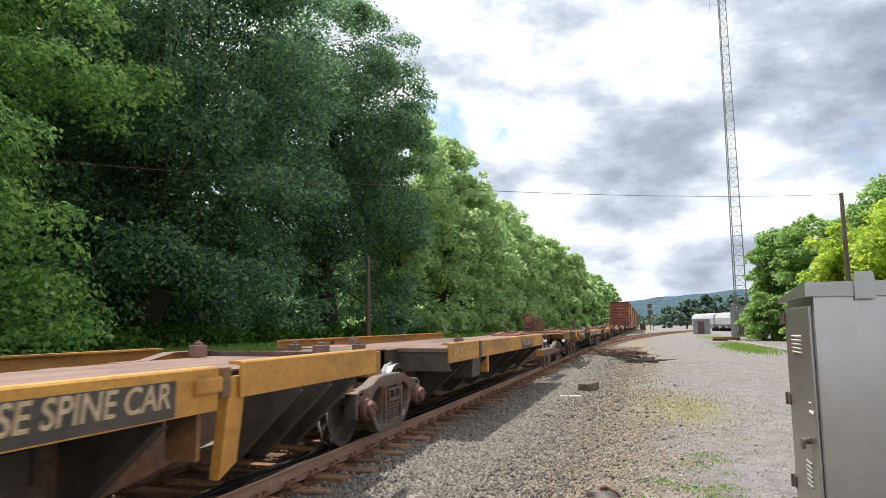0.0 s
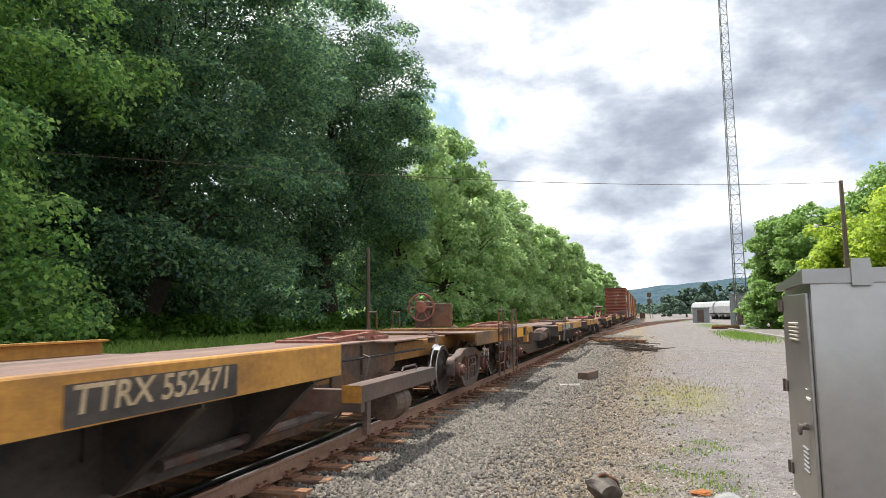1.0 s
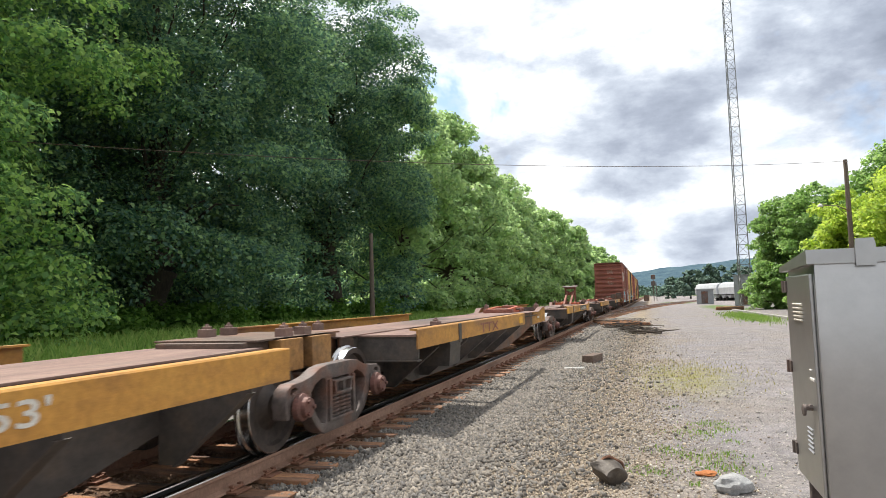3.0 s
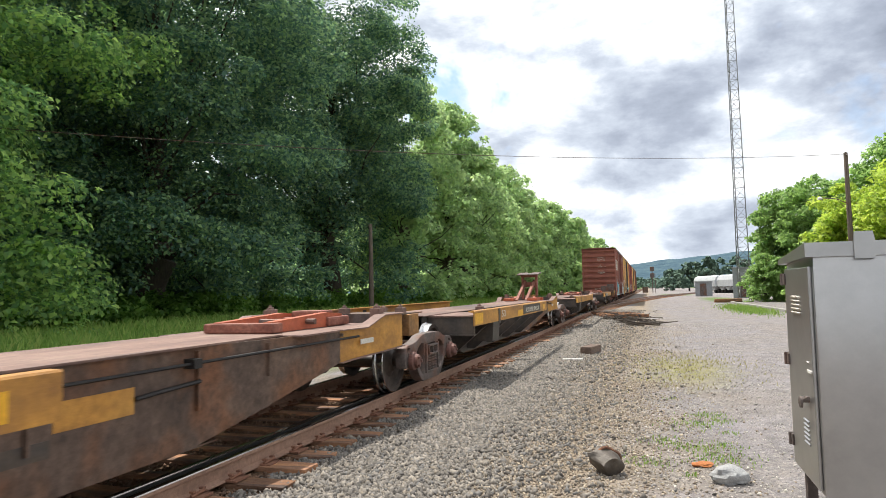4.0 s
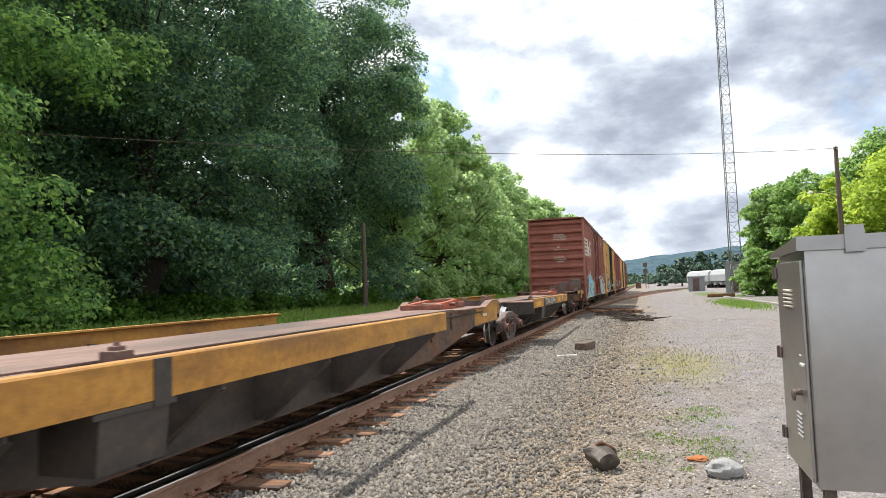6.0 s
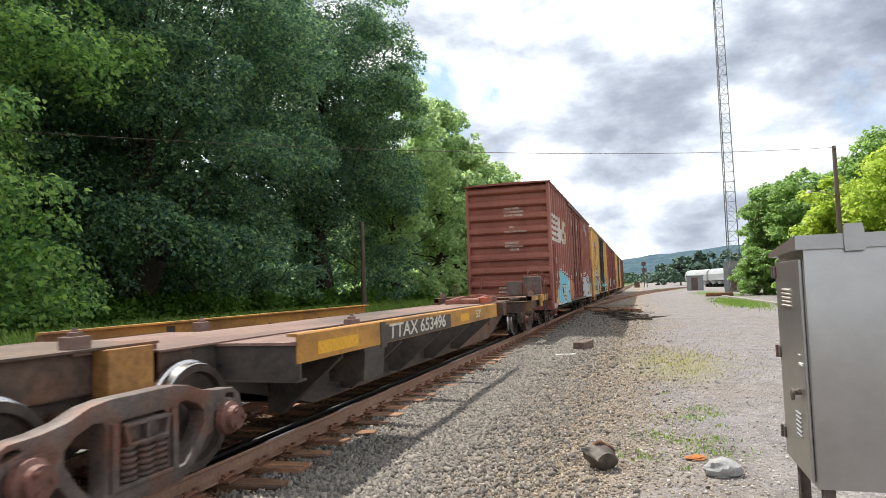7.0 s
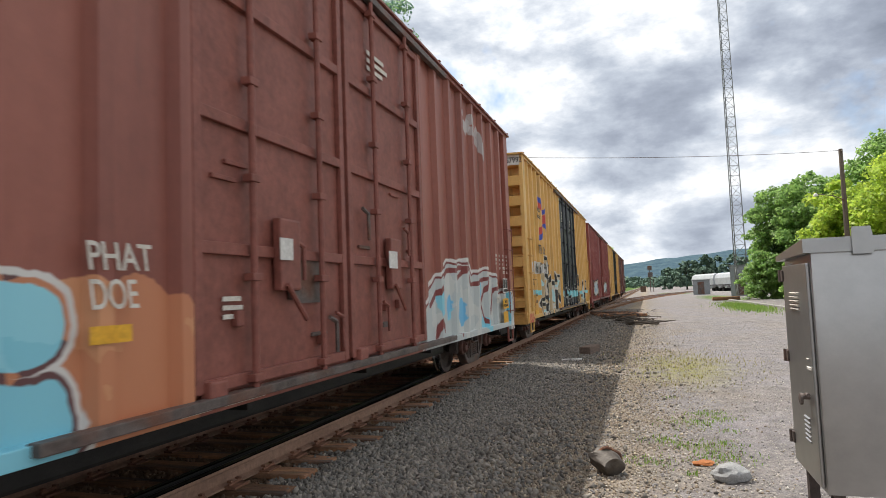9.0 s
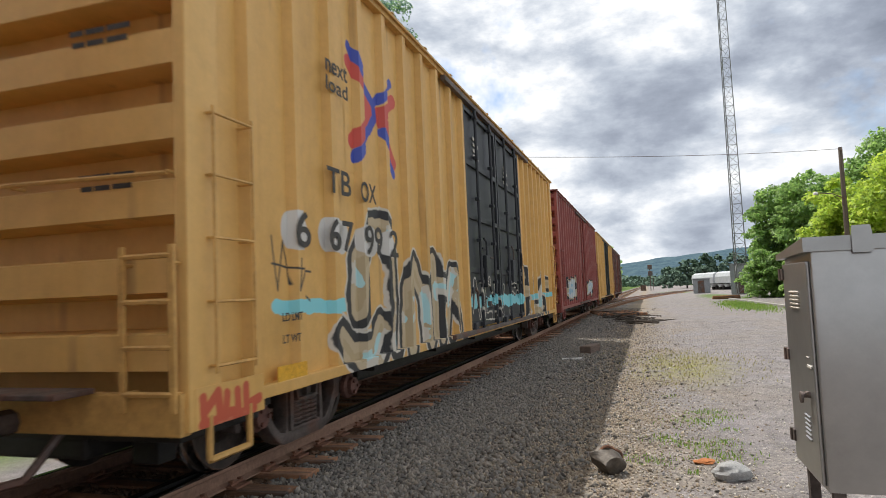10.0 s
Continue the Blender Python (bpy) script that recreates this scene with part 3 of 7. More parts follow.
def side_frame_mesh():
    """Cast side frame: arched top chord, two rounded windows, spring nest, bearing jaws."""
    bm = bmesh.new()
    w = 0.075
    half = [(0.30, 0.345), (0.45, 0.325), (0.62, 0.265), (0.80, 0.235), (1.00, 0.225), (1.09, 0.175), (1.125, 0.07), (1.11, -0.09), (1.04, -0.10), (1.02, 0.05),
            (0.97, 0.115), (0.89, 0.13), (0.81, 0.115), (0.765, 0.05), (0.745, -0.08), (0.67, -0.10), (0.585, -0.21), (0.47, -0.315), (0.36, -0.355)]
    outer = half + [(-y, z) for y, z in reversed(half)]
    window = [(0.325, 0.16), (0.35, 0.205), (0.42, 0.215), (0.56, 0.165), (0.635, 0.10), (0.635, 0.02), (0.52, -0.15), (0.42, -0.24), (0.35, -0.25), (0.325, -0.21)]
    nest = [(-0.225, -0.205), (-0.20, -0.23), (0.20, -0.23), (0.225, -0.205), (0.225, 0.16), (0.19, 0.19), (-0.19, 0.19), (-0.225, 0.16)]
    slot = [(0.90, 0.165), (0.93, 0.19), (1.01, 0.18), (1.035, 0.145), (1.02, 0.13), (0.96, 0.15)]
    loops = [outer, window, [(-y, z) for y, z in window], nest, slot, [(-y, z) for y, z in slot]]
    edges = []
    for loop in loops:
        vs = [bm.verts.new((-w, y, z)) for y, z in loop]
        edges += [bm.edges.new((vs[k], vs[(k + 1) % len(vs)])) for k in range(len(vs))]
    flat = bmesh.ops.triangle_fill(bm, edges=edges, use_beauty=True, use_dissolve=False)["geom"]
    faces = [f for f in flat if isinstance(f, bmesh.types.BMFace)]
    moved = bmesh.ops.extrude_face_region(bm, geom=faces)["geom"]
    bmesh.ops.translate(bm, verts=[v for v in moved if isinstance(v, bmesh.types.BMVert)], vec=(2 * w, 0, 0))
    bmesh.ops.recalc_face_normals(bm, faces=bm.faces[:])
    rim = [e for e in bm.edges if len(e.link_faces) == 2 and e.calc_face_angle() > 1.2]
    bmesh.ops.bevel(bm, geom=rim, offset=0.012, segments=2, affect="EDGES", profile=0.5)
    # flanged lips round the chord and the bolster end in the nest
    for s in (-1, 1):
        box(bm, -0.10, 0.085, s * 0.89 - 0.12, s * 0.89 + 0.12, 0.07, 0.135, 0.012)
        prism(bm, [(s * 0.245, 0.19), (s * 0.30, 0.19), (s * 0.31, -0.24), (s * 0.255, -0.24)], w - 0.005, w + 0.03, "x")
    box(bm, -0.14, 0.06, -0.215, 0.215, 0.035, 0.17, 0.012)
    box(bm, 0.03, 0.125, -0.215, 0.215, 0.145, 0.17, 0.008)
    box(bm, 0.03, 0.125, -0.19, 0.19, 0.02, 0.045, 0.008)
    for u in (-0.2, 0.0, 0.2):
        prism(bm, [(u - 0.014, 0.15), (u + 0.014, 0.15), (u * 0.85 + 0.014, 0.03), (u * 0.85 - 0.014, 0.03)], 0.05, 0.115, "x")
    box(bm, -0.09, 0.10, -0.26, 0.26, -0.25, -0.215, 0.01)
    bm2 = bmesh.new()
    prof = []
    for z in spaced(-0.195, 0.01, 5):
        prof += [(z - 0.018, 0.048), (z - 0.009, 0.074), (z + 0.009, 0.074), (z + 0.018, 0.048)]
    lathe(bm2, prof, "z", 12)
    a, b = bpy.data.meshes.new("side_frame"), bpy.data.meshes.new("spring")
    bm.to_mesh(a)
    bm2.to_mesh(b)
    bm.free()
    bm2.free()
    a.materials.append(GREY_STEEL)
    a.shade_smooth()
    a.set_sharp_from_angle(angle=radians(40))
    b.materials.append(GREY_STEEL)
    bm = bmesh.new()
    lathe(bm, [(0.0, 0.135), (0.05, 0.13), (0.07, 0.10), (0.115, 0.095), (0.12, 0.05)], "x", 18)
    for k in range(3):
        an = k * math.tau / 3
        rod(bm, (0.11, 0.065 * math.cos(an), 0.065 * math.sin(an)), (0.14, 0.065 * math.cos(an), 0.065 * math.sin(an)), 0.022, 6)
    c = bpy.data.meshes.new("bearing_cap")
    bm.to_mesh(c)
    bm.free()
    c.materials.append(CAP)
    return a, b, c


WHEELSET = wheelset_mesh()
FRAME_MESH, SPRING_MESH, CAP_MESH = side_frame_mesh()


def add_truck(car, y, spin=True):
    """A two-axle truck under a car, its middle at y in the car's own space."""
    bm = bmesh.new()
    box(bm, -1.02, 1.02, -0.17, 0.17, 0.42, 0.66, 0.03)
    box(bm, -0.35, 0.35, -0.3, 0.3, 0.6, 0.72, 0.02)
    for s in (-1, 1):
        rod(bm, (-0.7, s * 0.38, 0.32), (0.7, s * 0.38, 0.32), 0.045, 8)
    truck = part("truck", bm, BROWN, car, "dark cast steel truck")
    truck.matrix_basis = pose(0, y, 0)
    for s in (-1, 1):
        f = mesh_part("side_frame", FRAME_MESH, None, truck)
        f.matrix_basis = pose(s * 1.0, 0, RW)
        for dy in (-0.125, 0.03, 0.16):
            q = mesh_part("spring", SPRING_MESH, None, truck)
            q.matrix_basis = pose(s * 1.03, dy, RW)
        for e in (-1, 1):
            c = mesh_part("bearing_cap", CAP_MESH, None, truck)
            c.matrix_basis = pose(s * 1.08, e * 0.89, RW, 0, 0, 0 if s > 0 else 180)
            if s > 0:
                wsh = mesh_part("wheelset", WHEELSET, None, truck)
                wsh.matrix_basis = pose(0, e * 0.89, RW)
                if spin:
                    SPINNERS.append((wsh, e * 0.89))
    return truck


def start_car(name, label, category, s0, group):
    car = thing(name, label, category, group, pose(XC, s0, ZR))
    MOVERS.append((car, s0))
    return car
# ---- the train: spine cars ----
# one black for real paint, grime and the shade under the platforms
GRIME_SHADE_BLACK = surf("grime_and_shade_black", [(0.035, 0.03, 0.027), (0.07, 0.058, 0.05), (0.10, 0.075, 0.055)], 4, 0.6, 0, 0.08, stretch=(1, 0.5, 1))


def hitch_up(car, y):
    """Raised trailer hitch: slanting legs, two posts and a slotted head plate."""
    for s in (-1, 1):
        bm = bmesh.new()
        prism(bm, [(y - 1.75, 1.05), (y - 1.5, 1.05), (y + 0.06, 1.62), (y + 0.06, 1.76)], s * 0.17 - 0.045, s * 0.17 + 0.045, "x")
        part("hitch_strut", bm, RUST, car, "rust-red slanting hitch strut")
        bm = bmesh.new()
        prism(bm, [(y - 0.02, 1.04), (y + 0.12, 1.04), (y + 0.10, 1.92), (y - 0.06, 1.92)], s * 0.26 - 0.04, s * 0.26 + 0.04, "x")
        part("hitch_post", bm, RUST, car, "rust-red hitch post")
    bm = bmesh.new()
    box(bm, -0.31, 0.31, y - 0.12, y + 0.14, 1.86, 1.97, 0.02)
    box(bm, -0.24, 0.24, y - 0.02, y + 0.06, 1.5, 1.68, 0.01)
    part("hitch_crossbar", bm, RUST, car)
    for s in (-1, 1):
        bm = bmesh.new()
        box(bm, s * 0.42 - 0.18, s * 0.42 + 0.18, y - 1.95, y - 1.35, 1.01, 1.11, 0.02)
        prism(bm, [(y - 1.3, 1.0), (y - 0.75, 1.0), (y - 0.8, 1.12), (y - 1.1, 1.16)], s * 0.34 - 0.03, s * 0.34 + 0.03, "x")
        box(bm, s * 0.5 - 0.09, s * 0.5 + 0.09, y - 0.72, y - 0.5, 1.0, 1.11, 0.01)
        part("hitch_foot", bm, ORANGE, car, "orange-red hitch foot")
    bm = bmesh.new()
    prism(bm, [(-0.40, y - 0.42), (0.40, y - 0.42), (0.41, y + 0.26), (0.12, y + 0.36), (0.06, y + 0.0), (-0.06, y + 0.0), (-0.12, y + 0.36), (-0.41, y + 0.26)], 1.985, 2.015, "z")
    bmesh.ops.rotate(bm, verts=bm.verts[:], cent=(0, y, 2.0), matrix=Matrix.Rotation(radians(7), 3, "X"))
    part("hitch_plate", bm, GREY_STEEL, car, "grey slotted head plate")


def hitch_down(car, y, colour):
    """Trailer hitch folded flat on the deck: two long struts, a head block, a foot bar and a cross pin."""
    for sgn in (-1, 1):
        bm = bmesh.new()
        prism(bm, [(y - 0.95, 1.0), (y + 0.75, 1.0), (y + 0.75, 1.15), (y + 0.35, 1.18), (y - 0.95, 1.12)], sgn * 0.32 - 0.055, sgn * 0.32 + 0.055, "x")
        part("hitch_strut", bm, colour, car, "folded painted hitch strut")
    bm = bmesh.new()
    box(bm, -0.42, 0.42, y + 0.3, y + 0.9, 1.0, 1.12, 0.03)
    box(bm, -0.22, 0.22, y + 0.45, y + 0.8, 1.11, 1.2, 0.03)
    part("hitch_head", bm, RUST, car, "rust-red hitch head")
    part("hitch_foot", one_box(-0.44, 0.44, y - 1.05, y - 0.82, 1.0, 1.11, 0.02), RUST, car, "rust-red hitch foot bar")
    bm = bmesh.new()
    rod(bm, (-0.5, y - 0.2, 1.09), (0.5, y - 0.2, 1.09), 0.035, 8)
    part("hitch_pin", bm, GREY_STEEL, car)


def pedestal(car, x, y, z=1.12):
    bm = bmesh.new()
    box(bm, x - 0.07, x + 0.07, y - 0.08, y + 0.08, z - 0.05, z + 0.09, 0.01)
    box(bm, x - 0.035, x + 0.035, y - 0.045, y + 0.045, z + 0.08, z + 0.12, 0.01)
    rod(bm, (x, y, z + 0.11), (x, y, z + 0.15), 0.03, 8, 0.015)
    part("container_lock", bm, DECK, car, "rusty container corner lock")


def side_band(car, s, y0, y1, zt, hgt=0.26):
    """The yellow edge of a platform: an upright band with a lip, and deep brackets to the beam."""
    bm = bmesh.new()
    x, zl = s * 1.47, zt - hgt
    prism(bm, [(x, zl), (x, zt - 0.012), (x - s * 0.012, zt), (x - s * 0.11, zt), (x - s * 0.11, zt - 0.02), (x - s * 0.02, zt - 0.03), (x - s * 0.02, zl)], y0, y1, "y")
    band = part("side_sill", bm, YELLOW, car, "weathered yellow platform edge")
    n = max(2, round((y1 - y0) / 1.9))
    for y in spaced(y0 + 0.9, y1 - 0.5, n):
        bm = bmesh.new()
        prism(bm, [(s * 0.60, 0.2), (s * 0.60, zl + 0.1), (s * 1.45, zl + 0.1), (s * 1.45, zl - 0.04), (s * 0.78, 0.2)], y - 0.01, y + 0.01, "y")
        prism(bm, [(s * 1.45, zl - 0.04), (s * 0.78, 0.2), (s * 0.75, 0.2), (s * 1.42, zl - 0.04)], y - 0.05, y + 0.05, "y")
        part("bracket", bm, GRIME_SHADE_BLACK, car, "platform bracket, grime and shade in its black")
    return band


def platform_start(car, y, zt):
    """Plate, cross beam and hanging bolster box where a platform begins."""
    for s in (-1, 1):
        lo, hi = min(s * 0.58, s * 1.46), max(s * 0.58, s * 1.46)
        part("platform", one_box(lo, hi, y, y + 1.7, zt - 0.10, zt - 0.075), DECK, car, "worn brown platform plate")
        bm = bmesh.new()
        box(bm, lo, hi, y + 0.04, y + 0.07, zt - 0.40, zt - 0.10)
        box(bm, lo, hi, y + 0.0, y + 0.16, zt - 0.42, zt - 0.40)
        part("cross_beam", bm, GRIME_SHADE_BLACK, car, "black steel cross beam")
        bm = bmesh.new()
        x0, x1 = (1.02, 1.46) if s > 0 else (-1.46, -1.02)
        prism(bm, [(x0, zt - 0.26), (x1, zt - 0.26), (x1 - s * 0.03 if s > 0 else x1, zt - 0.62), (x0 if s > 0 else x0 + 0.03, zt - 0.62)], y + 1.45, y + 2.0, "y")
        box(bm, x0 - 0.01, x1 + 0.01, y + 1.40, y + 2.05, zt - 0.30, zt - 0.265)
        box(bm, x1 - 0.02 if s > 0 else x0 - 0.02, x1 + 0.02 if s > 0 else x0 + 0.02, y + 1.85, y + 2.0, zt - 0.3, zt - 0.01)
        part("bolster_box", bm, GRIME_SHADE_BLACK, car, "dark hanging bolster box")


def spine_unit(s0, length, y0, y1, label, first=True, last=False, wide=False, mirror=False, open_tail=False, deep=False):
    """One platform of an articulated spine car; y = 0 is the middle of its near truck."""
    car = start_car("spine_car", label, "freight car", s0, "units of the spine cars")
    L = length
    zd = 1.05 if wide else 0.985
    zt = 1.15 if wide else 1.065
    Y = (lambda y: L - y) if mirror else (lambda y: y)

    def flare(bm):
        for v in bm.verts:
            u = L - v.co.y
            v.co.x += math.copysign((0.0 if open_tail else 0.40) * min(1.0, max(0.0, (4.9 - u) / 3.0)), v.co.x)
            v.co.y = Y(v.co.y)
    # central beam, shallow over the trucks and deep between them
    for s in (-1, 1):
        bm = bmesh.new()
        ys = [0.9, 1.3, 3.4] + spaced(4.5, L - 4.9, 4) + [L - 4.0, L - 2.75]
        zl = [0.72, 0.66, 0.15, 0.15, 0.15, 0.15, 0.15, 0.15, 0.33, 0.66 if open_tail else 0.62]
        if deep:
            ys[-3:] = [L - 3.1, L - 2.4, L - 1.15]
            zl[-3:] = [0.15, 0.30, 0.66]
        for i in range(len(ys) - 1):
            prism(bm, [(ys[i], zl[i]), (ys[i + 1], zl[i + 1]), (ys[i + 1], zd), (ys[i], zd)], s * 0.60 - 0.012, s * 0.60 + 0.012, "x")
            box(bm, s * 0.60 - 0.05, s * 0.60 + 0.05, ys[i + 1] - 0.01, ys[i + 1] + 0.01, zl[i + 1] + 0.3, zd - 0.03)
        flare(bm)
        bmesh.ops.remove_doubles(bm, verts=bm.verts[:], dist=0.0005)
        bmesh.ops.recalc_face_normals(bm, faces=bm.faces[:])
        # web goes black under the platform: grime, with the platform's shade in the colour
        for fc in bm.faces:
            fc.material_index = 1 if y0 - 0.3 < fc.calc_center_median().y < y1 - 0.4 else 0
        web = part("beam_web", bm, BROWN, car, "grimy brown steel beam web, grime and shade painted black under the platform")
        web.data.materials.append(GRIME_SHADE_BLACK)
        if open_tail:
            continue
        # yellow end of the web, rising to the bolster
        bm = bmesh.new()
        e0, e1 = L - 2.75, L - 1.06
        cuts = [e0, e0 + 0.25, e1 - 1.15, e1 - 0.7, e1]
        lo = [0.62, 0.64, 0.655, 0.665, 0.68]
        hi = [zd, zd, zd, 1.12, 1.12]
        fl, fu = bmesh.new(), bmesh.new()
        for i in range(4):
            prism(bm, [(cuts[i], lo[i]), (cuts[i + 1], lo[i + 1]), (cuts[i + 1], hi[i + 1]), (cuts[i], hi[i])], s * 0.60 - 0.012, s * 0.60 + 0.012, "x")
            prism(fl, [(cuts[i], hi[i]), (cuts[i + 1], hi[i + 1]), (cuts[i + 1], hi[i + 1] + 0.014), (cuts[i], hi[i] + 0.014)], s * 0.60 - 0.10, s * 0.60 + 0.06, "x")
            prism(fu, [(cuts[i], lo[i] - 0.012), (cuts[i + 1], lo[i + 1] - 0.012), (cuts[i + 1], lo[i + 1]), (cuts[i], lo[i])], s * 0.60 - 0.06, s * 0.60 + 0.05, "x")
        flare(bm)
        bmesh.ops.remove_doubles(bm, verts=bm.verts[:], dist=0.0005)
        bmesh.ops.recalc_face_normals(bm, faces=bm.faces[:])
        part("end_plate", bm, YELLOW, car, "yellow end plate with rust streaks")
        if s > 0:
            ym = Y(L - 2.1)
            part("stencil_field", one_box(0.985, 0.990, ym - 0.28, ym + 0.28, 0.80, 0.86), LETTER, car, "faded stencil lines")
        for b_, nm in ((fl, "top_flange"), (fu, "bottom_flange")):
            flare(b_)
            bmesh.ops.remove_doubles(b_, verts=b_.verts[:], dist=0.0005)
            bmesh.ops.recalc_face_normals(b_, faces=b_.faces[:])
            part(nm, b_, DECK, car)
    ya, yb = Y(L - 1.06), Y(L - 1.09)
    bm = bmesh.new()
    box(bm, -1.0, 1.0, min(ya, yb) - 0.008, max(ya, yb) + 0.008, 0.68, 1.12)
    for x in (-0.85, 0.85):
        rod(bm, (x, ya - 0.02, 0.85), (x, ya + 0.02, 0.85), 0.05, 12)
    if open_tail:
        bm.free()
    else:
        part("end_bulkhead", bm, GREY_STEEL, car, "grey steel end bulkhead")
    part("beam_bottom", one_box(-0.61, 0.61, 3.4, L - (3.1 if deep else 4.6), 0.135, 0.15), BROWN, car)
    bm = bmesh.new()
    box(bm, -0.66, 0.66, min(Y(0.85), Y(L - 3.6)), max(Y(0.85), Y(L - 3.6)), zd, zd + 0.02, 0.005)
    wd = 0.655 if deep else 0.9
    box(bm, -wd, wd, min(Y(L - 3.6), Y(L - 1.05)), max(Y(L - 3.6), Y(L - 1.05)), zd - 0.01, zd + 0.01, 0.003)
    part("deck", bm, DECK, car, "worn reddish-brown top plate")
    if wide:
        part("deck", one_box(-1.44, 1.44, y0, y1, zd - 0.03, zd - 0.008), DECK, car, "worn reddish-brown platform deck")
    for s in (-1, 1):
        side_band(car, s, y0, y1, zt + (0.05 if s < 0 else 0.0), 0.30 if wide else 0.26)
    platform_start(car, y0, zt)
    # narrow nose over the near truck, with its yellow post
    near = 0.22 if deep else 0.0
    bm = bmesh.new()
    box(bm, -0.52, 0.52, min(Y(-0.55), Y(1.0)), max(Y(-0.55), Y(1.0)), 0.74, 1.06, 0.02)
    box(bm, -0.62, 0.62, min(Y(-0.6), Y(0.9)), max(Y(-0.6), Y(0.9)), 1.06, 1.08, 0.004)
    part("nose_beam", bm, BROWN, car, "dark steel nose over the truck")
    for s in (-1, 1):
        bm = bmesh.new()
        box(bm, min(s * 0.53, s * 0.68), max(s * 0.53, s * 0.68), min(Y(0.1 + near), Y(0.55 + near)), max(Y(0.1 + near), Y(0.55 + near)), 0.72, 1.06, 0.01)
        part("nose_post", bm, YELLOW_DIRTY, car, "yellow painted post")
        pedestal(car, s * 0.5, Y(0.2), 1.08)
        pedestal(car, s * (1.3 if deep else 0.82), Y(L - 0.6 if deep else L - 1.5), 1.12 if deep or not open_tail else 1.0)
    bm = bmesh.new()
    box(bm, -0.42, 0.42, min(Y(-0.55), Y(0.6)), max(Y(-0.55), Y(0.6)), 0.62, 0.76, 0.04)
    rod(bm, (0, Y(0), 0.72), (0, Y(0), 0.86), 0.3, 18)
    part("joint_casting", bm, GREY_STEEL, car, "grey steel joint over the truck")
    # brake pipe along the beam
    bm = bmesh.new()
    wire(bm, [(0.66, Y(1.6), 0.80), (0.68, Y(3.5), 0.86), (0.68, L * 0.5, 0.86), (0.68, Y(L - 4.9), 0.86), (0.98, Y(L - 2.4), 0.9)], 0.014)
    for y in spaced(2.6, L - 5.0, 4):
        box(bm, 0.61, 0.72, Y(y) - 0.05, Y(y) + 0.05, 0.82, 0.90)
    part("brake_pipe", bm, BLACK, car)
    bm = bmesh.new()
    wire(bm, [(0.63, Y(L - 5.6), 0.66), (0.66, Y(L - 5.4), 0.68), (0.66, Y(L - 4.9), 0.70)], 0.018)
    part("release_rod", bm, BLACK, car)
    part("paint_patch", one_box(0.613, 0.617, min(Y(L - 6.3), Y(L - 5.6)), max(Y(L - 6.3), Y(L - 5.6)), 0.55, 0.75), YELLOW, car, "yellow paint patch")
    rp = random.Random(int(s0 * 10))
    for k in range(5):
        yy, zz = rp.uniform(1.8, L - 5.2), rp.uniform(0.3, 0.7)
        ln = rp.uniform(0.25, 0.6)
        part("paint_patch", one_box(0.613, 0.616, min(Y(yy), Y(yy + ln)), max(Y(yy), Y(yy + ln)), zz, zz + rp.uniform(0.1, 0.2)), rp.choice((YELLOW_DIRTY, DECK, GRIME_SHADE_BLACK)), car, "worn paint patch")
    for s in (-1, 1):
        pedestal(car, s * 1.05, y0 + 2.0, zt - 0.06)
    if first:
        add_truck(car, near)
    if last:
        add_truck(car, L + (0.3 if deep else 0.0))
    return car


def fitted(car, text, y0, y1, z0, z1, material, x=1.475, slant=0.0, bold=0.014):
    """Stencilled letters filling a stretch of the near side."""
    ob = lettering("lettering", text, 1.0, Matrix.Identity(4), material, car, bold=bold)
    co = np.array([v.co[:] for v in ob.data.vertices])
    lo, hi = co.min(0), co.max(0)
    m = Matrix.Translation((x, y0, z0)) @ SIDE_TURN @ Matrix(((1, slant, 0, 0), (0, 1, 0, 0), (0, 0, 1, 0), (0, 0, 0, 1))) \
        @ Matrix.Diagonal(((y1 - y0) / (hi[0] - lo[0]), (z1 - z0) / (hi[1] - lo[1]), 1, 1)) @ Matrix.Translation((-lo[0], -lo[1], 0))
    ob.data.transform(m)
    return ob


def black_panel(car, y0, y1, text, t0, t1, zb, zh, zp=0.03, ht=0.26, ink=LETTER):
    """Dark painted panel on the near yellow edge, with stencilled letters."""
    part("lettering_panel", one_box(1.4705, 1.4745, y0, y1, zb - zp, zb - zp + ht - 0.055), GRIME_SHADE_BLACK, car, "black painted panel")
    fitted(car, text, t0, t1, zb, zh, ink, 1.477, 0.12)


def yellow_patch(car, y0, y1, z0=0.86, z1=1.08, x=1.471):
    part("paint_patch", one_box(x, x + 0.004, y0, y1, z0, z1), YELLOW_NEW, car, "fresh yellow paint patch")


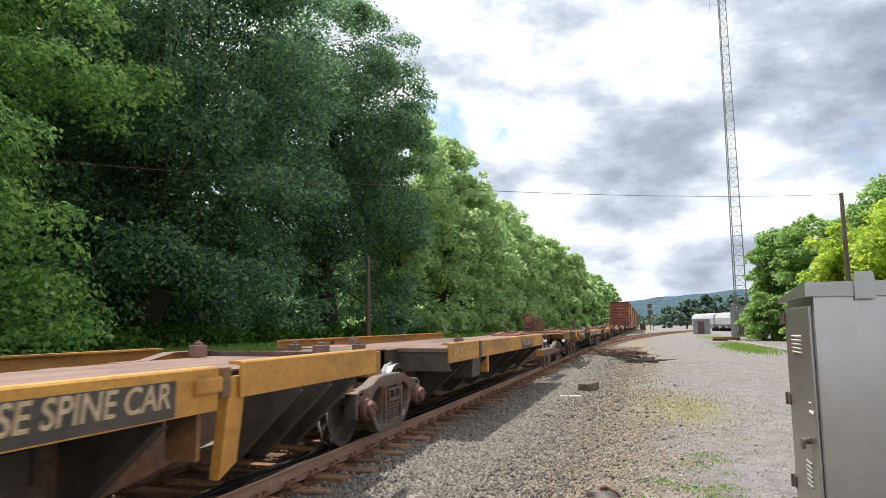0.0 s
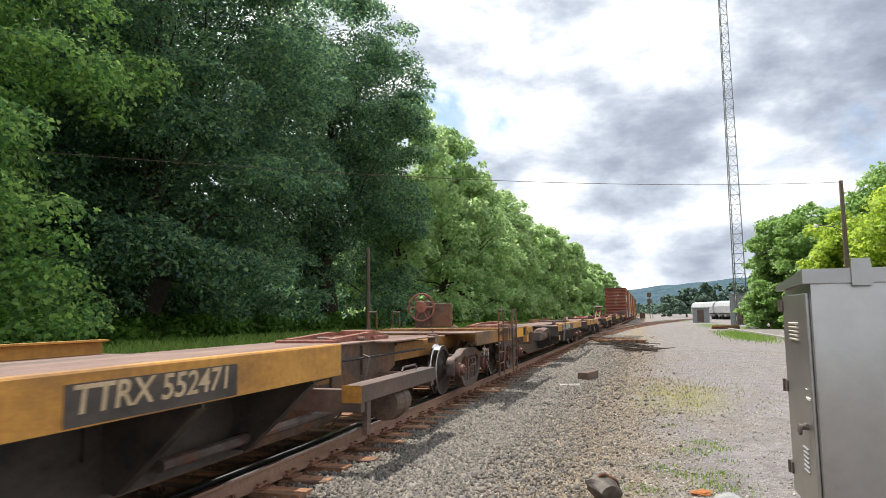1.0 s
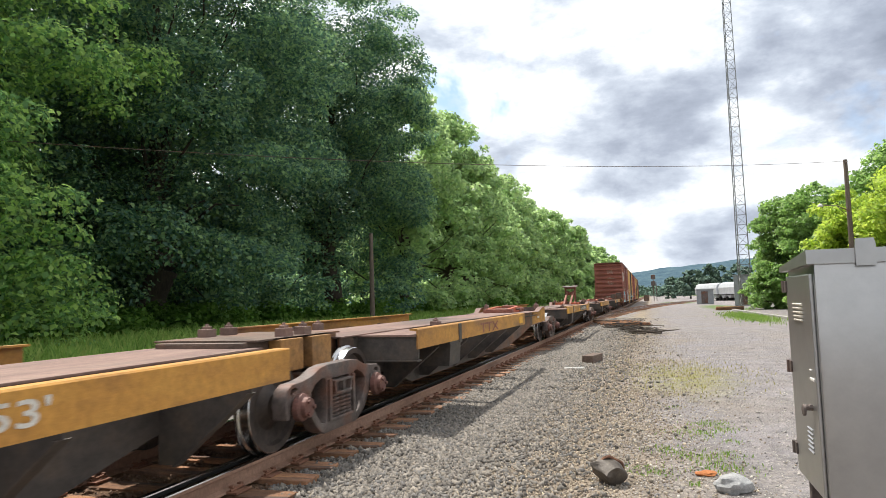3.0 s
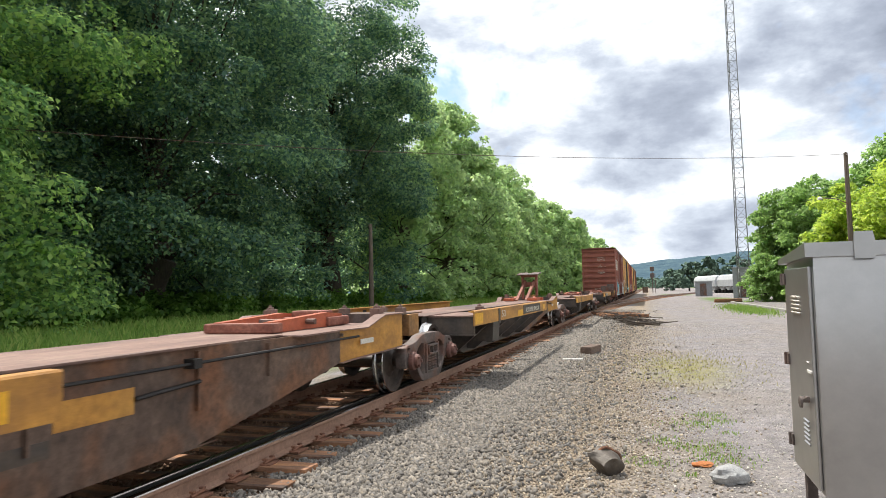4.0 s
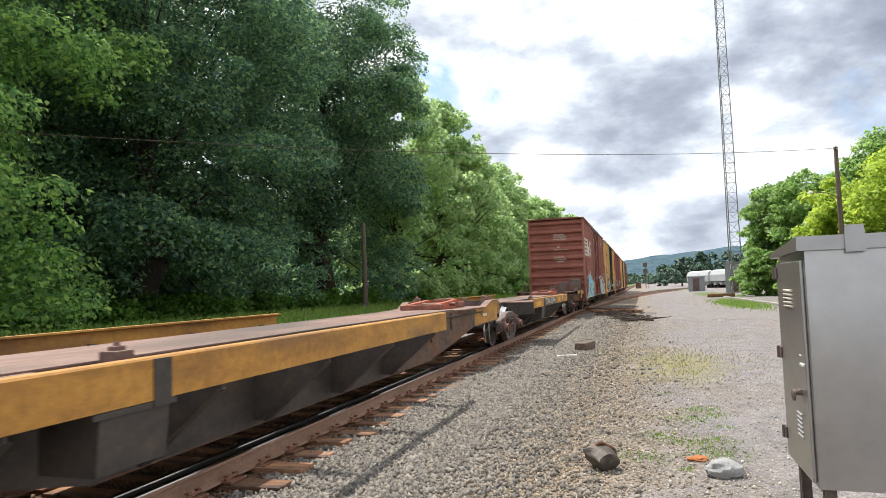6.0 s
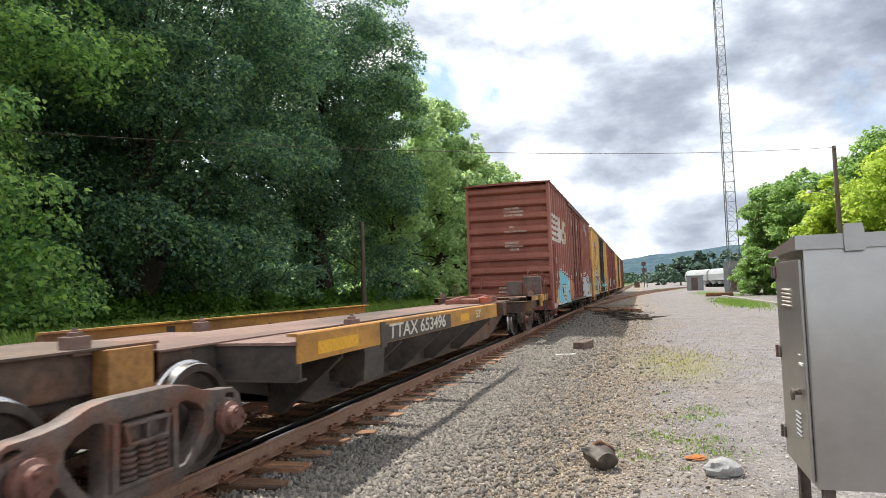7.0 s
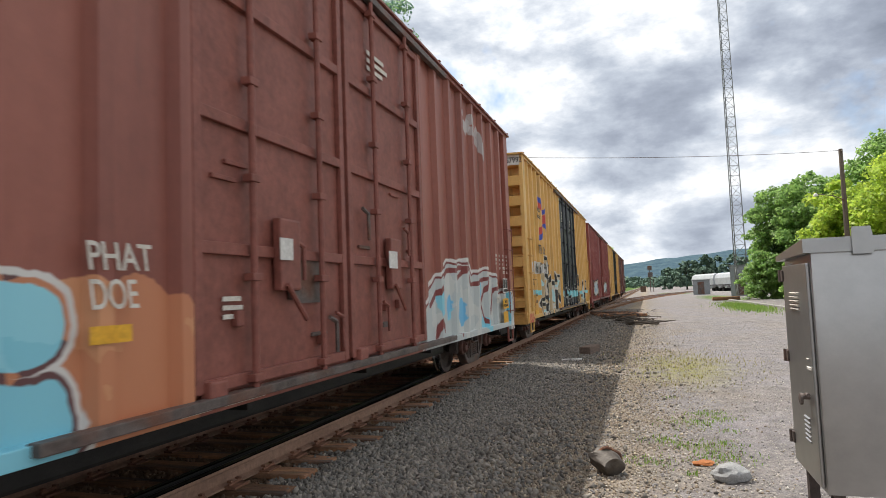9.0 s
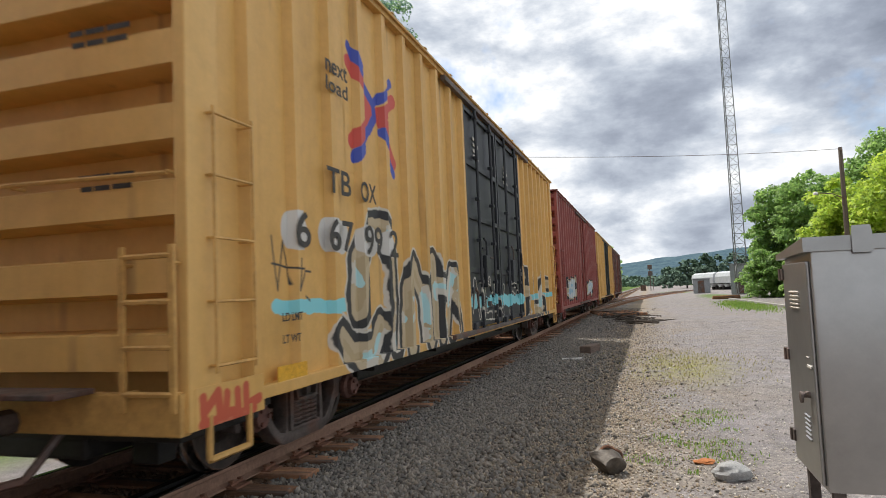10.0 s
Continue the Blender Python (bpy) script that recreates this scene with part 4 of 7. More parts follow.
def car_end(car, y, out, paint=None, sides=True):
    """Coupled end of a spine car: end sill, coupler, grab irons, step and hand rail. out: -1 or 1 along the track."""
    bm = bmesh.new()
    box(bm, -1.4, 1.4, min(y, y + out * 0.12), max(y, y + out * 0.12), 0.82, 1.12, 0.015)
    for s in (-1, 1):
        if sides:
            box(bm, s * 1.4 - 0.02, s * 1.4 + 0.02, min(y, y - out * 2.3), max(y, y - out * 2.3), 0.86, 1.1, 0.006)
        box(bm, s * 0.45 - 0.1, s * 0.45 + 0.1, min(y, y - out * 2.0), max(y, y - out * 2.0), 0.75, 1.0, 0.01)
    box(bm, -0.5, 0.5, min(y, y - out * 4.2), max(y, y - out * 4.2), 0.70, 0.98, 0.01)
    part("end_frame", bm, paint or YELLOW_DIRTY, car, "weathered yellow end frame" if sides else "grimy brown end frame")
    part("end_deck", one_box(-1.36, 1.36, min(y - out * 0.1, y - out * 1.5), max(y - out * 0.1, y - out * (1.5 if sides else 0.8)), 1.05, 1.07), DECK, car)
    bm = bmesh.new()
    rod(bm, (0, y, 0.66), (0, y + out * 0.75, 0.66), 0.085, 8)
    box(bm, -0.16, 0.16, min(y + out * 0.7, y + out * 1.0), max(y + out * 0.7, y + out * 1.0), 0.5, 0.8, 0.04)
    wire(bm, [(0.35, y, 0.62), (0.3, y + out * 0.4, 0.32), (0.12, y + out * 0.9, 0.3)], 0.03)
    part("coupler", bm, GREY_STEEL, car, "rusty knuckle coupler with air hose")
    for s in (-1, 1):
        bm = bmesh.new()
        x, ya = s * 1.44, y - out * 0.15
        yb = y - out * 0.6
        wire(bm, [(x, ya, 1.12), (x, ya, 0.18), (x, yb, 0.18), (x, yb, 1.12)], 0.018)
        ladder = part("step_ladder", bm, BROWN, car, "steel step ladder at the car's corner")
        for z in (0.42, 0.64):
            bm = bmesh.new()
            rod(bm, (x, ya, z), (x, yb, z), 0.016, 6)
            part("rung", bm, BROWN, ladder)
        bm = bmesh.new()
        wire(bm, [(x, ya, 1.1), (x, ya, 1.5), (x, yb, 1.5), (x, yb, 1.1)], 0.018)
        part("grab_iron", bm, BROWN, car, "bent steel grab iron")


def hand_brake(car, y, out, z=1.07, x=-0.62, front=False):
    """Upright hand-brake wheel on its housing."""
    bm = bmesh.new()
    wire(bm, [(x + 0.28 * math.cos(a), y, z + 0.42 + 0.28 * math.sin(a)) for a in spaced(0, math.tau, 28)], 0.02, 7)
    for k in range(6):
        a = k * math.tau / 6
        rod(bm, (x, y, z + 0.42), (x + 0.26 * math.cos(a), y, z + 0.42 + 0.26 * math.sin(a)), 0.014, 6)
    lathe(bm, [(-0.03, 0.11), (0.05, 0.12)], "y", 14, (x, y, z + 0.42))
    part("brake_wheel", bm, RUST, car, "rusty spoked brake wheel")
    if front:
        part("brake_housing", one_box(x - 0.34, x + 0.22, y - 0.34, y - 0.06, z - 0.1, z + 0.47, 0.03), GREY_STEEL, car, "grey-brown brake housing")
        part("brake_guard", one_box(x - 0.88, x - 0.36, y - 0.30, y - 0.26, z - 0.1, z + 0.33, 0.015), GREY_STEEL, car, "grey-brown steel guard plate")
        for u in (-0.3, -0.05, 0.16):
            part("housing_rib", one_box(x + u - 0.02, x + u + 0.02, y - 0.365, y - 0.335, z - 0.08, z + 0.44, 0.008), GREY_STEEL, car)
        return
    part("brake_housing", one_box(x - 0.17, x + 0.17, y + 0.05, y + 0.3, z, z + 0.55, 0.03), BROWN, car, "brown brake housing")
    part("brake_guard", one_box(x + 0.175, x + 0.6, y + 0.1, y + 0.25, z, z + 0.5, 0.02), BROWN, car)


def air_tank(car, y, x=0.95, z=0.62):
    bm = bmesh.new()
    lathe(bm, [(-0.62, 0.05), (-0.58, 0.15), (-0.5, 0.19), (0.4, 0.19), (0.5, 0.14), (0.52, 0.04)], "y", 18, (x, y, z + 0.2))
    part("air_reservoir", bm, DECK, car, "brown air reservoir")
    bm = bmesh.new()
    for k in range(4):
        wire(bm, [(x + 0.1 - 0.1 * k, y - 0.7 - 0.12 * k, z + 0.1), (x + 0.25, y - 0.3 - 0.1 * k, z + 0.35), (x + 0.2, y + 0.3, z + 0.05 * k), (x + 0.05, y + 0.75, z + 0.2)], 0.02)
    part("brake_pipe", bm, GREY_STEEL, car, "grey bent brake pipes")
    for k in range(3):
        part("brake_valve", one_box(x - 0.2, x + 0.12, y - 1.1 + 0.24 * k, y - 0.93 + 0.24 * k, z + 0.02, z + 0.28, 0.03), GREY_STEEL, car, "grey brake valve")


def step_beam(car, y0, y1):
    """Low outrigger beam carrying the brake cylinder."""
    bm = bmesh.new()
    box(bm, 1.2, 1.42, y0, y1, 0.60, 0.68, 0.008)
    box(bm, 1.36, 1.42, y0, y1, 0.50, 0.62, 0.006)
    box(bm, 0.6, 1.42, y0, y0 + 0.1, 0.40, 0.64, 0.01)
    box(bm, 0.6, 1.42, y1 - 0.2, y1 - 0.1, 0.44, 0.62, 0.01)
    box(bm, 1.34, 1.40, y0 + 0.2, y0 + 0.3, 0.14, 0.52, 0.006)
    part("step_beam", bm, DECK, car, "brown outrigger beam")
    part("beam_end", one_box(1.195, 1.425, y0 - 0.006, y0 - 0.001, 0.50, 0.685), YELLOW, car)
    bm = bmesh.new()
    ym = y0 + 1.35
    lathe(bm, [(-0.26, 0.12), (-0.24, 0.2), (-0.03, 0.21), (0.0, 0.225), (0.03, 0.21), (0.24, 0.2), (0.26, 0.1)], "y", 20, (1.2, ym, 0.34))
    part("brake_cylinder", bm, BROWN, car, "rusty brake cylinder")
    bm = bmesh.new()
    wire(bm, [(0.62, y0 + 0.9, 0.1), (1.1, y0 + 0.8, 0.66), (1.15, y0 + 0.85, 0.92), (1.0, y0 + 1.0, 0.94)], 0.014)
    wire(bm, [(1.25, y1 - 0.9, 0.69), (1.25, y1 - 0.85, 0.74), (1.25, y1 - 0.4, 0.74), (1.25, y1 - 0.35, 0.69)], 0.014)
    rod(bm, (0.75, y0 - 2.2, 0.3), (0.8, y1 - 0.3, 0.34), 0.05, 10)
    part("brake_rod", bm, GREY_STEEL, car, "pale bent brake rods")


def tail_frame(car):
    """Open frame over the last truck: cross beam, hollow side tubes, lift posts and side bands."""
    bm = bmesh.new()
    box(bm, -1.42, 1.42, 14.40, 14.42, 0.68, 0.955)
    box(bm, -1.43, 1.43, 14.30, 14.62, 0.955, 0.972, 0.003)
    box(bm, -1.43, 1.43, 14.30, 14.62, 0.665, 0.682, 0.003)
    part("cross_beam", bm, BROWN, car, "brown flanged cross beam")
    for s in (-1, 1):
        xa, xb = (1.26, 1.42) if s > 0 else (-1.42, -1.26)
        part("end_patch", one_box(xa, xb, 14.385, 14.398, 0.70, 0.95, 0.003), YELLOW_DIRTY, car, "pale worn yellow patch")
        bm = bmesh.new()
        for p in ((xa, xa + 0.012, 0.975, 1.115), (xb - 0.012, xb, 0.975, 1.115), (xa, xb, 0.975, 0.987), (xa - 0.02, xb + 0.02, 1.108, 1.12)):
            box(bm, p[0], p[1], 14.44, 17.3, p[2], p[3], 0.002)
        part("side_tube", bm, BROWN, car, "hollow brown side tube")
        part("tube_paint", one_box(s * 1.4225 - 0.002, s * 1.4225 + 0.002, 14.46, 15.55, 0.99, 1.105), YELLOW, car, "yellow painted stretch")
        part("lower_plate", one_box(s * 1.32 - 0.008, s * 1.32 + 0.008, 14.62, 16.4, 0.78, 0.974), BROWN, car, "dark lower plate")
        part("lower_flange", one_box(s * 1.34 - 0.06, s * 1.34 + 0.06, 14.62, 16.4, 0.766, 0.779), BROWN, car)
        post = part("lift_post", one_box(s * 1.43 - 0.02, s * 1.43 + 0.02, 15.9, 16.3, 0.78, 1.13, 0.008), YELLOW, car, "yellow lift post with an oval hole")
        bm = bmesh.new()
        lathe(bm, [(s * 1.449, 0.05), (s * 1.4535, 0.05)], "x", 18, (0, 16.1, 0.96))
        for v in bm.verts:
            v.co.z = 0.96 + (v.co.z - 0.96) * 1.9
        part("oval_hole", bm, BLACK, post)
        part("side_band", one_box(s * 1.43 - 0.012, s * 1.43 + 0.012, 16.3, 17.42, 0.93, 1.12, 0.006), YELLOW, car, "yellow side band at the end")
        part("beam_stiffener", one_box(min(s * 0.615, s * 0.8), max(s * 0.615, s * 0.8), 13.58, 13.96, 0.64, 0.97, 0.008), BROWN, car)
        part("inner_rail", one_box(s * 0.8 - 0.05, s * 0.8 + 0.05, 14.63, 17.28, 1.0, 1.06, 0.006), BROWN, car, "brown inner rail")
    part("centre_plate", one_box(-0.7, 0.7, 14.63, 16.6, 0.985, 1.0), BROWN, car)
    part("paint_patch", one_box(1.443, 1.446, 16.45, 16.75, 0.97, 1.06), YELLOW_NEW, car)


def build_spine_cars():
    lab = "weathered yellow and brown articulated spine car platform"
    a = spine_unit(-8.6, 16.7, 2.0, 12.48, lab + " with letters", first=False, wide=True)
    black_panel(a, 9.5, 12.05, "ALL PURPOSE SPINE CAR", 9.85, 12.0, 0.92, 1.08, 0.06, 0.28, LETTER_GOLD)
    side_band(a, 1, 12.75, 15.25, 1.17, 0.26)
    side_band(a, -1, 12.75, 15.25, 1.17, 0.26)
    bm = bmesh.new()
    prism(bm, [(12.66, 1.06), (12.86, 1.06), (12.76, 0.45), (12.56, 0.36)], 1.36, 1.44, "x")
    part("joint_post", bm, YELLOW, a, "slanted yellow bracket post")
    part("joint_plate", one_box(1.14, 1.40, 12.36, 12.40, 0.52, 0.95, 0.01), YELLOW_DIRTY, a, "grimy yellow bracket plate")
    part("joint_latch", one_box(1.40, 1.50, 12.22, 12.50, 0.97, 1.08, 0.02), YELLOW, a, "worn yellow latch block")
    part("joint_hook", one_box(1.40, 1.47, 12.52, 12.64, 0.92, 1.14, 0.02), YELLOW_DIRTY, a)
    b = spine_unit(8.1, 16.7, 1.3, 10.37, lab + ", number on its edge", last=True, wide=True, open_tail=True)
    black_panel(b, 7.2, 8.68, "TTRX 552471", 7.24, 8.55, 0.92, 1.08, 0.06, 0.28, LETTER_GOLD)
    fitted(b, "PULLOUT", 1.6, 3.1, 0.92, 1.08, LETTER_GOLD, 1.473, 0.25, -0.012)
    part("joint_post", one_box(1.28, 1.45, 3.84, 3.98, 0.55, 1.08, 0.02), YELLOW, b, "yellow bracket post")
    step_beam(b, 10.95, 13.5)
    hitch_down(b, 13.3, RUST)
    car_end(b, 18.2, 1)
    fitted(b, "A END", 17.75, 18.0, 0.98, 1.06, LETTER_BLACK, 1.425)
    hand_brake(b, 17.4, 1, 1.16, -0.15)
    c = spine_unit(28.7, 15.8, 6.1, 14.1, lab + " behind a coupling", mirror=True, open_tail=True)
    car_end(c, -1.75, -1)
    yellow_patch(c, -0.95, -0.2, 0.88, 1.08, 1.421)
    part("placard_box", one_box(1.40, 1.45, -0.12, 0.12, 0.90, 1.09, 0.01), BLACK, c, "dark placard box")
    part("lift_post", one_box(1.36, 1.45, 0.16, 0.42, 0.72, 1.12, 0.012), YELLOW, c, "yellow lift post with an oval hole")
    bm = bmesh.new()
    lathe(bm, [(1.449, 0.062), (1.4535, 0.06)], "x", 18, (0, 0.29, 0.94))
    part("oval_hole", bm, BLACK, c)
    part("corner_sill", one_box(1.38, 1.44, 0.45, 1.1, 0.94, 1.08, 0.01), YELLOW, c)
    part("corner_gusset", one_box(0.6, 1.42, 1.08, 1.13, 0.62, 1.06, 0.01), BROWN, c)
    hitch_down(c, 2.3, RUST)
    air_tank(c, 4.75, 1.12, 0.58)
    black_panel(c, 7.0, 10.6, "TTAX 653496", 7.2, 9.5, 0.84, 1.02)
    fitted(c, "53'", 11.5, 11.85, 0.87, 1.01, LETTER)
    yellow_patch(c, 6.7, 7.0, 0.5, 0.66, 1.40)
    d = spine_unit(44.5, 15.8, 1.4, 8.8, lab + " with faded letters")
    hitch_down(d, 13.4, ORANGE)
    yellow_patch(d, 8.1, 8.5, 0.85, 1.0)
    fitted(d, "TTX", 4.6, 6.0, 0.83, 1.0, RUST)
    e = spine_unit(60.3, 16.0, 1.15, 9.25, lab + " with a raised hitch")
    hitch_up(e, 14.85)
    yellow_patch(e, 1.2, 1.75, 0.83, 1.02)
    yellow_patch(e, 5.0, 5.6, 0.81, 0.95)
    black_panel(e, 5.65, 8.1, "ALL PURPOSE SPINE CAR", 5.92, 7.9, 0.865, 0.975)
    fitted(e, "53", 3.3, 3.65, 0.87, 1.0, LETTER)
    yellow_patch(e, 8.55, 8.9, 0.86, 0.99)
    f = spine_unit(76.3, 15.9, 1.2, 9.2, lab)
    hitch_down(f, 13.3, ORANGE)
    yellow_patch(f, 1.25, 1.8, 0.83, 1.0)
    g = spine_unit(92.2, 15.6, 1.6, 9.65, lab + ", number on its edge", last=True, open_tail=True, deep=True)
    black_panel(g, 3.5, 6.3, "TTAX 653496", 3.7, 6.0, 0.84, 1.02)
    fitted(g, "53'", 7.9, 8.25, 0.87, 1.01, LETTER)
    yellow_patch(g, 1.95, 2.85, 0.85, 0.97)
    yellow_patch(g, 6.9, 7.4, 0.86, 0.98)
    hitch_down(g, 13.35, RUST)
    part("hitch_bar", one_box(0.42, 0.6, 12.42, 13.1, 1.005, 1.15, 0.012), ORANGE, g, "bright orange painted hitch bar")
    part("hitch_bar", one_box(0.36, 0.54, 13.25, 14.0, 1.005, 1.14, 0.012), RUST, g, "red-brown hitch bar")
    car_end(g, 17.3, 1, BROWN, False)
    tail_frame(g)
    hand_brake(g, 17.2, 1, 1.22, 1.10, True)


build_spine_cars()

# ---- the train: boxcars ----


def car_paint(name, base, tags, streak=(0.12, 0.07, 0.06), sprays=()):
    """Faded car paint with rain streaks and sprayed paint on the side.
    tags: (y, z, half length, half height, fill, edge); sprays: (strokes of (y, z) points, wobble, rings of (radius, colour, second colour))."""
    mt = surf(name, base, 1.2, 0.5, 0, 0.03, 50, stain=streak, stain_scale=3.2, stain_at=0.69, stretch=(1, 1, 0.10), grime=0.09)
    nt = mt.node_tree
    N, Lk = nt.nodes.new, nt.links.new
    bs = nt.nodes["Principled BSDF"]
    tc, sep = N("ShaderNodeTexCoord"), N("ShaderNodeSeparateXYZ")
    Lk(tc.outputs["Object"], sep.inputs[0])

    def m(op, a, b=0.0, clamp=False):
        n = N("ShaderNodeMath")
        n.operation, n.use_clamp = op, clamp
        for i, v in enumerate((a, b)):
            if isinstance(v, (int, float)):
                n.inputs[i].default_value = v
            else:
                Lk(v, n.inputs[i])
        return n.outputs[0]

    def wob(scale, off):
        mp, n = N("ShaderNodeMapping"), N("ShaderNodeTexNoise")
        mp.inputs["Location"].default_value = (off, off * 2, 0)
        mp.inputs["Scale"].default_value = (0.0, 1, 0.8)
        n.inputs["Scale"].default_value, n.inputs["Detail"].default_value = scale, 1.5
        Lk(tc.outputs["Object"], mp.inputs[0])
        Lk(mp.outputs[0], n.inputs[0])
        return m("SUBTRACT", n.outputs["Fac"], 0.5)
    col = bs.inputs["Base Color"].links[0].from_socket
    side = m("GREATER_THAN", sep.outputs[0], 1.0)
    for i, (cy, cz, ry, rz, fill, edge) in enumerate(tags):
        dy = m("ABSOLUTE", m("DIVIDE", m("SUBTRACT", sep.outputs[1], cy), ry))
        dz = m("ABSOLUTE", m("DIVIDE", m("SUBTRACT", sep.outputs[2], cz), rz))
        d = m("MAXIMUM", dy, dz)
        d = m("ADD", d, m("MULTIPLY", wob(1.1, 3.1 * i), 0.75))
        d = m("ADD", d, m("MULTIPLY", m("ABSOLUTE", wob(1.7, 5.7 * i)), 1.15))
        rp = N("ShaderNodeValToRGB")
        rp.color_ramp.interpolation = "CONSTANT"
        els = rp.color_ramp.elements
        stops = [(0.0, fill[0]), (0.28, fill[1]), (0.42, fill[0]), (0.66, edge[0]), (0.76, edge[1])]
        while len(els) < len(stops):
            els.new(0.5)
        for e, (p, c) in zip(els, stops):
            e.position, e.color = p, (*c, 1)
        Lk(d, rp.inputs[0])
        mask = m("MULTIPLY", side, m("LESS_THAN", d, 0.86))
        mx = N("ShaderNodeMix")
        mx.data_type = "RGBA"
        Lk(mask, mx.inputs[0])
        Lk(col, mx.inputs[6])
        Lk(rp.outputs[0], mx.inputs[7])
        col = mx.outputs[2]
    def vec(op, a, b=None, c=None):
        n = N("ShaderNodeVectorMath")
        n.operation = op
        for i, v in enumerate((a, b)):
            if isinstance(v, tuple):
                n.inputs[i].default_value = v
            elif v is not None:
                Lk(v, n.inputs[i])
        if c is not None:
            Lk(c, n.inputs["Scale"])
        return n

    def blot(scale):
        n = N("ShaderNodeTexNoise")
        n.inputs["Scale"].default_value, n.inputs["Detail"].default_value = scale, 3
        Lk(tc.outputs["Object"], n.inputs[0])
        return n
    if sprays:
        shaken = vec("SUBTRACT", blot(3.2).outputs["Color"], (0.5, 0.5, 0.5)).outputs[0]
        patchy = m("GREATER_THAN", blot(1.7).outputs["Fac"], 0.55)
        flat = N("ShaderNodeCombineXYZ")
        Lk(sep.outputs[1], flat.inputs[1])
        Lk(sep.outputs[2], flat.inputs[2])
    for strokes, wobble, rings in sprays:
        shake = vec("MULTIPLY", shaken, (0.0, wobble, wobble))
        p = vec("ADD", flat.outputs[0], shake.outputs[0]).outputs[0]
        d = None
        for line in strokes:
            for a, b in zip(line[:-1], line[1:]):
                ab = (0.0, b[0] - a[0], b[1] - a[1])
                pa = vec("SUBTRACT", p, (0.0, *a)).outputs[0]
                h = m("DIVIDE", vec("DOT_PRODUCT", pa, ab).outputs["Value"], ab[1] ** 2 + ab[2] ** 2, True)
                near = vec("DISTANCE", pa, vec("SCALE", ab, None, h).outputs[0]).outputs["Value"]
                d = near if d is None else m("MINIMUM", d, near)
        for radius, c1, c2 in rings:
            two = N("ShaderNodeMix")
            two.data_type = "RGBA"
            Lk(patchy, two.inputs[0])
            two.inputs[6].default_value, two.inputs[7].default_value = (*c1, 1), (*c2, 1)
            mx = N("ShaderNodeMix")
            mx.data_type = "RGBA"
            edge_soft = m("DIVIDE", m("SUBTRACT", radius, d), 0.012, True)
            Lk(m("MULTIPLY", side, edge_soft), mx.inputs[0])
            Lk(col, mx.inputs[6])
            Lk(two.outputs[2], mx.inputs[7])
            col = mx.outputs[2]
    Lk(col, bs.inputs["Base Color"])
    return mt


ROUND_RIB = ((0.0, 0.0), (0.28, 0.0), (0.32, 0.07), (0.38, 0.135), (0.47, 0.17), (0.72, 0.17), (0.83, 0.125), (0.93, 0.04), (0.98, 0.0))
FLAT_RIB = ((0.0, 0.0), (0.40, 0.0), (0.44, 0.20), (0.46, 0.27), (0.92, 0.27), (0.945, 0.24), (0.985, 0.0))


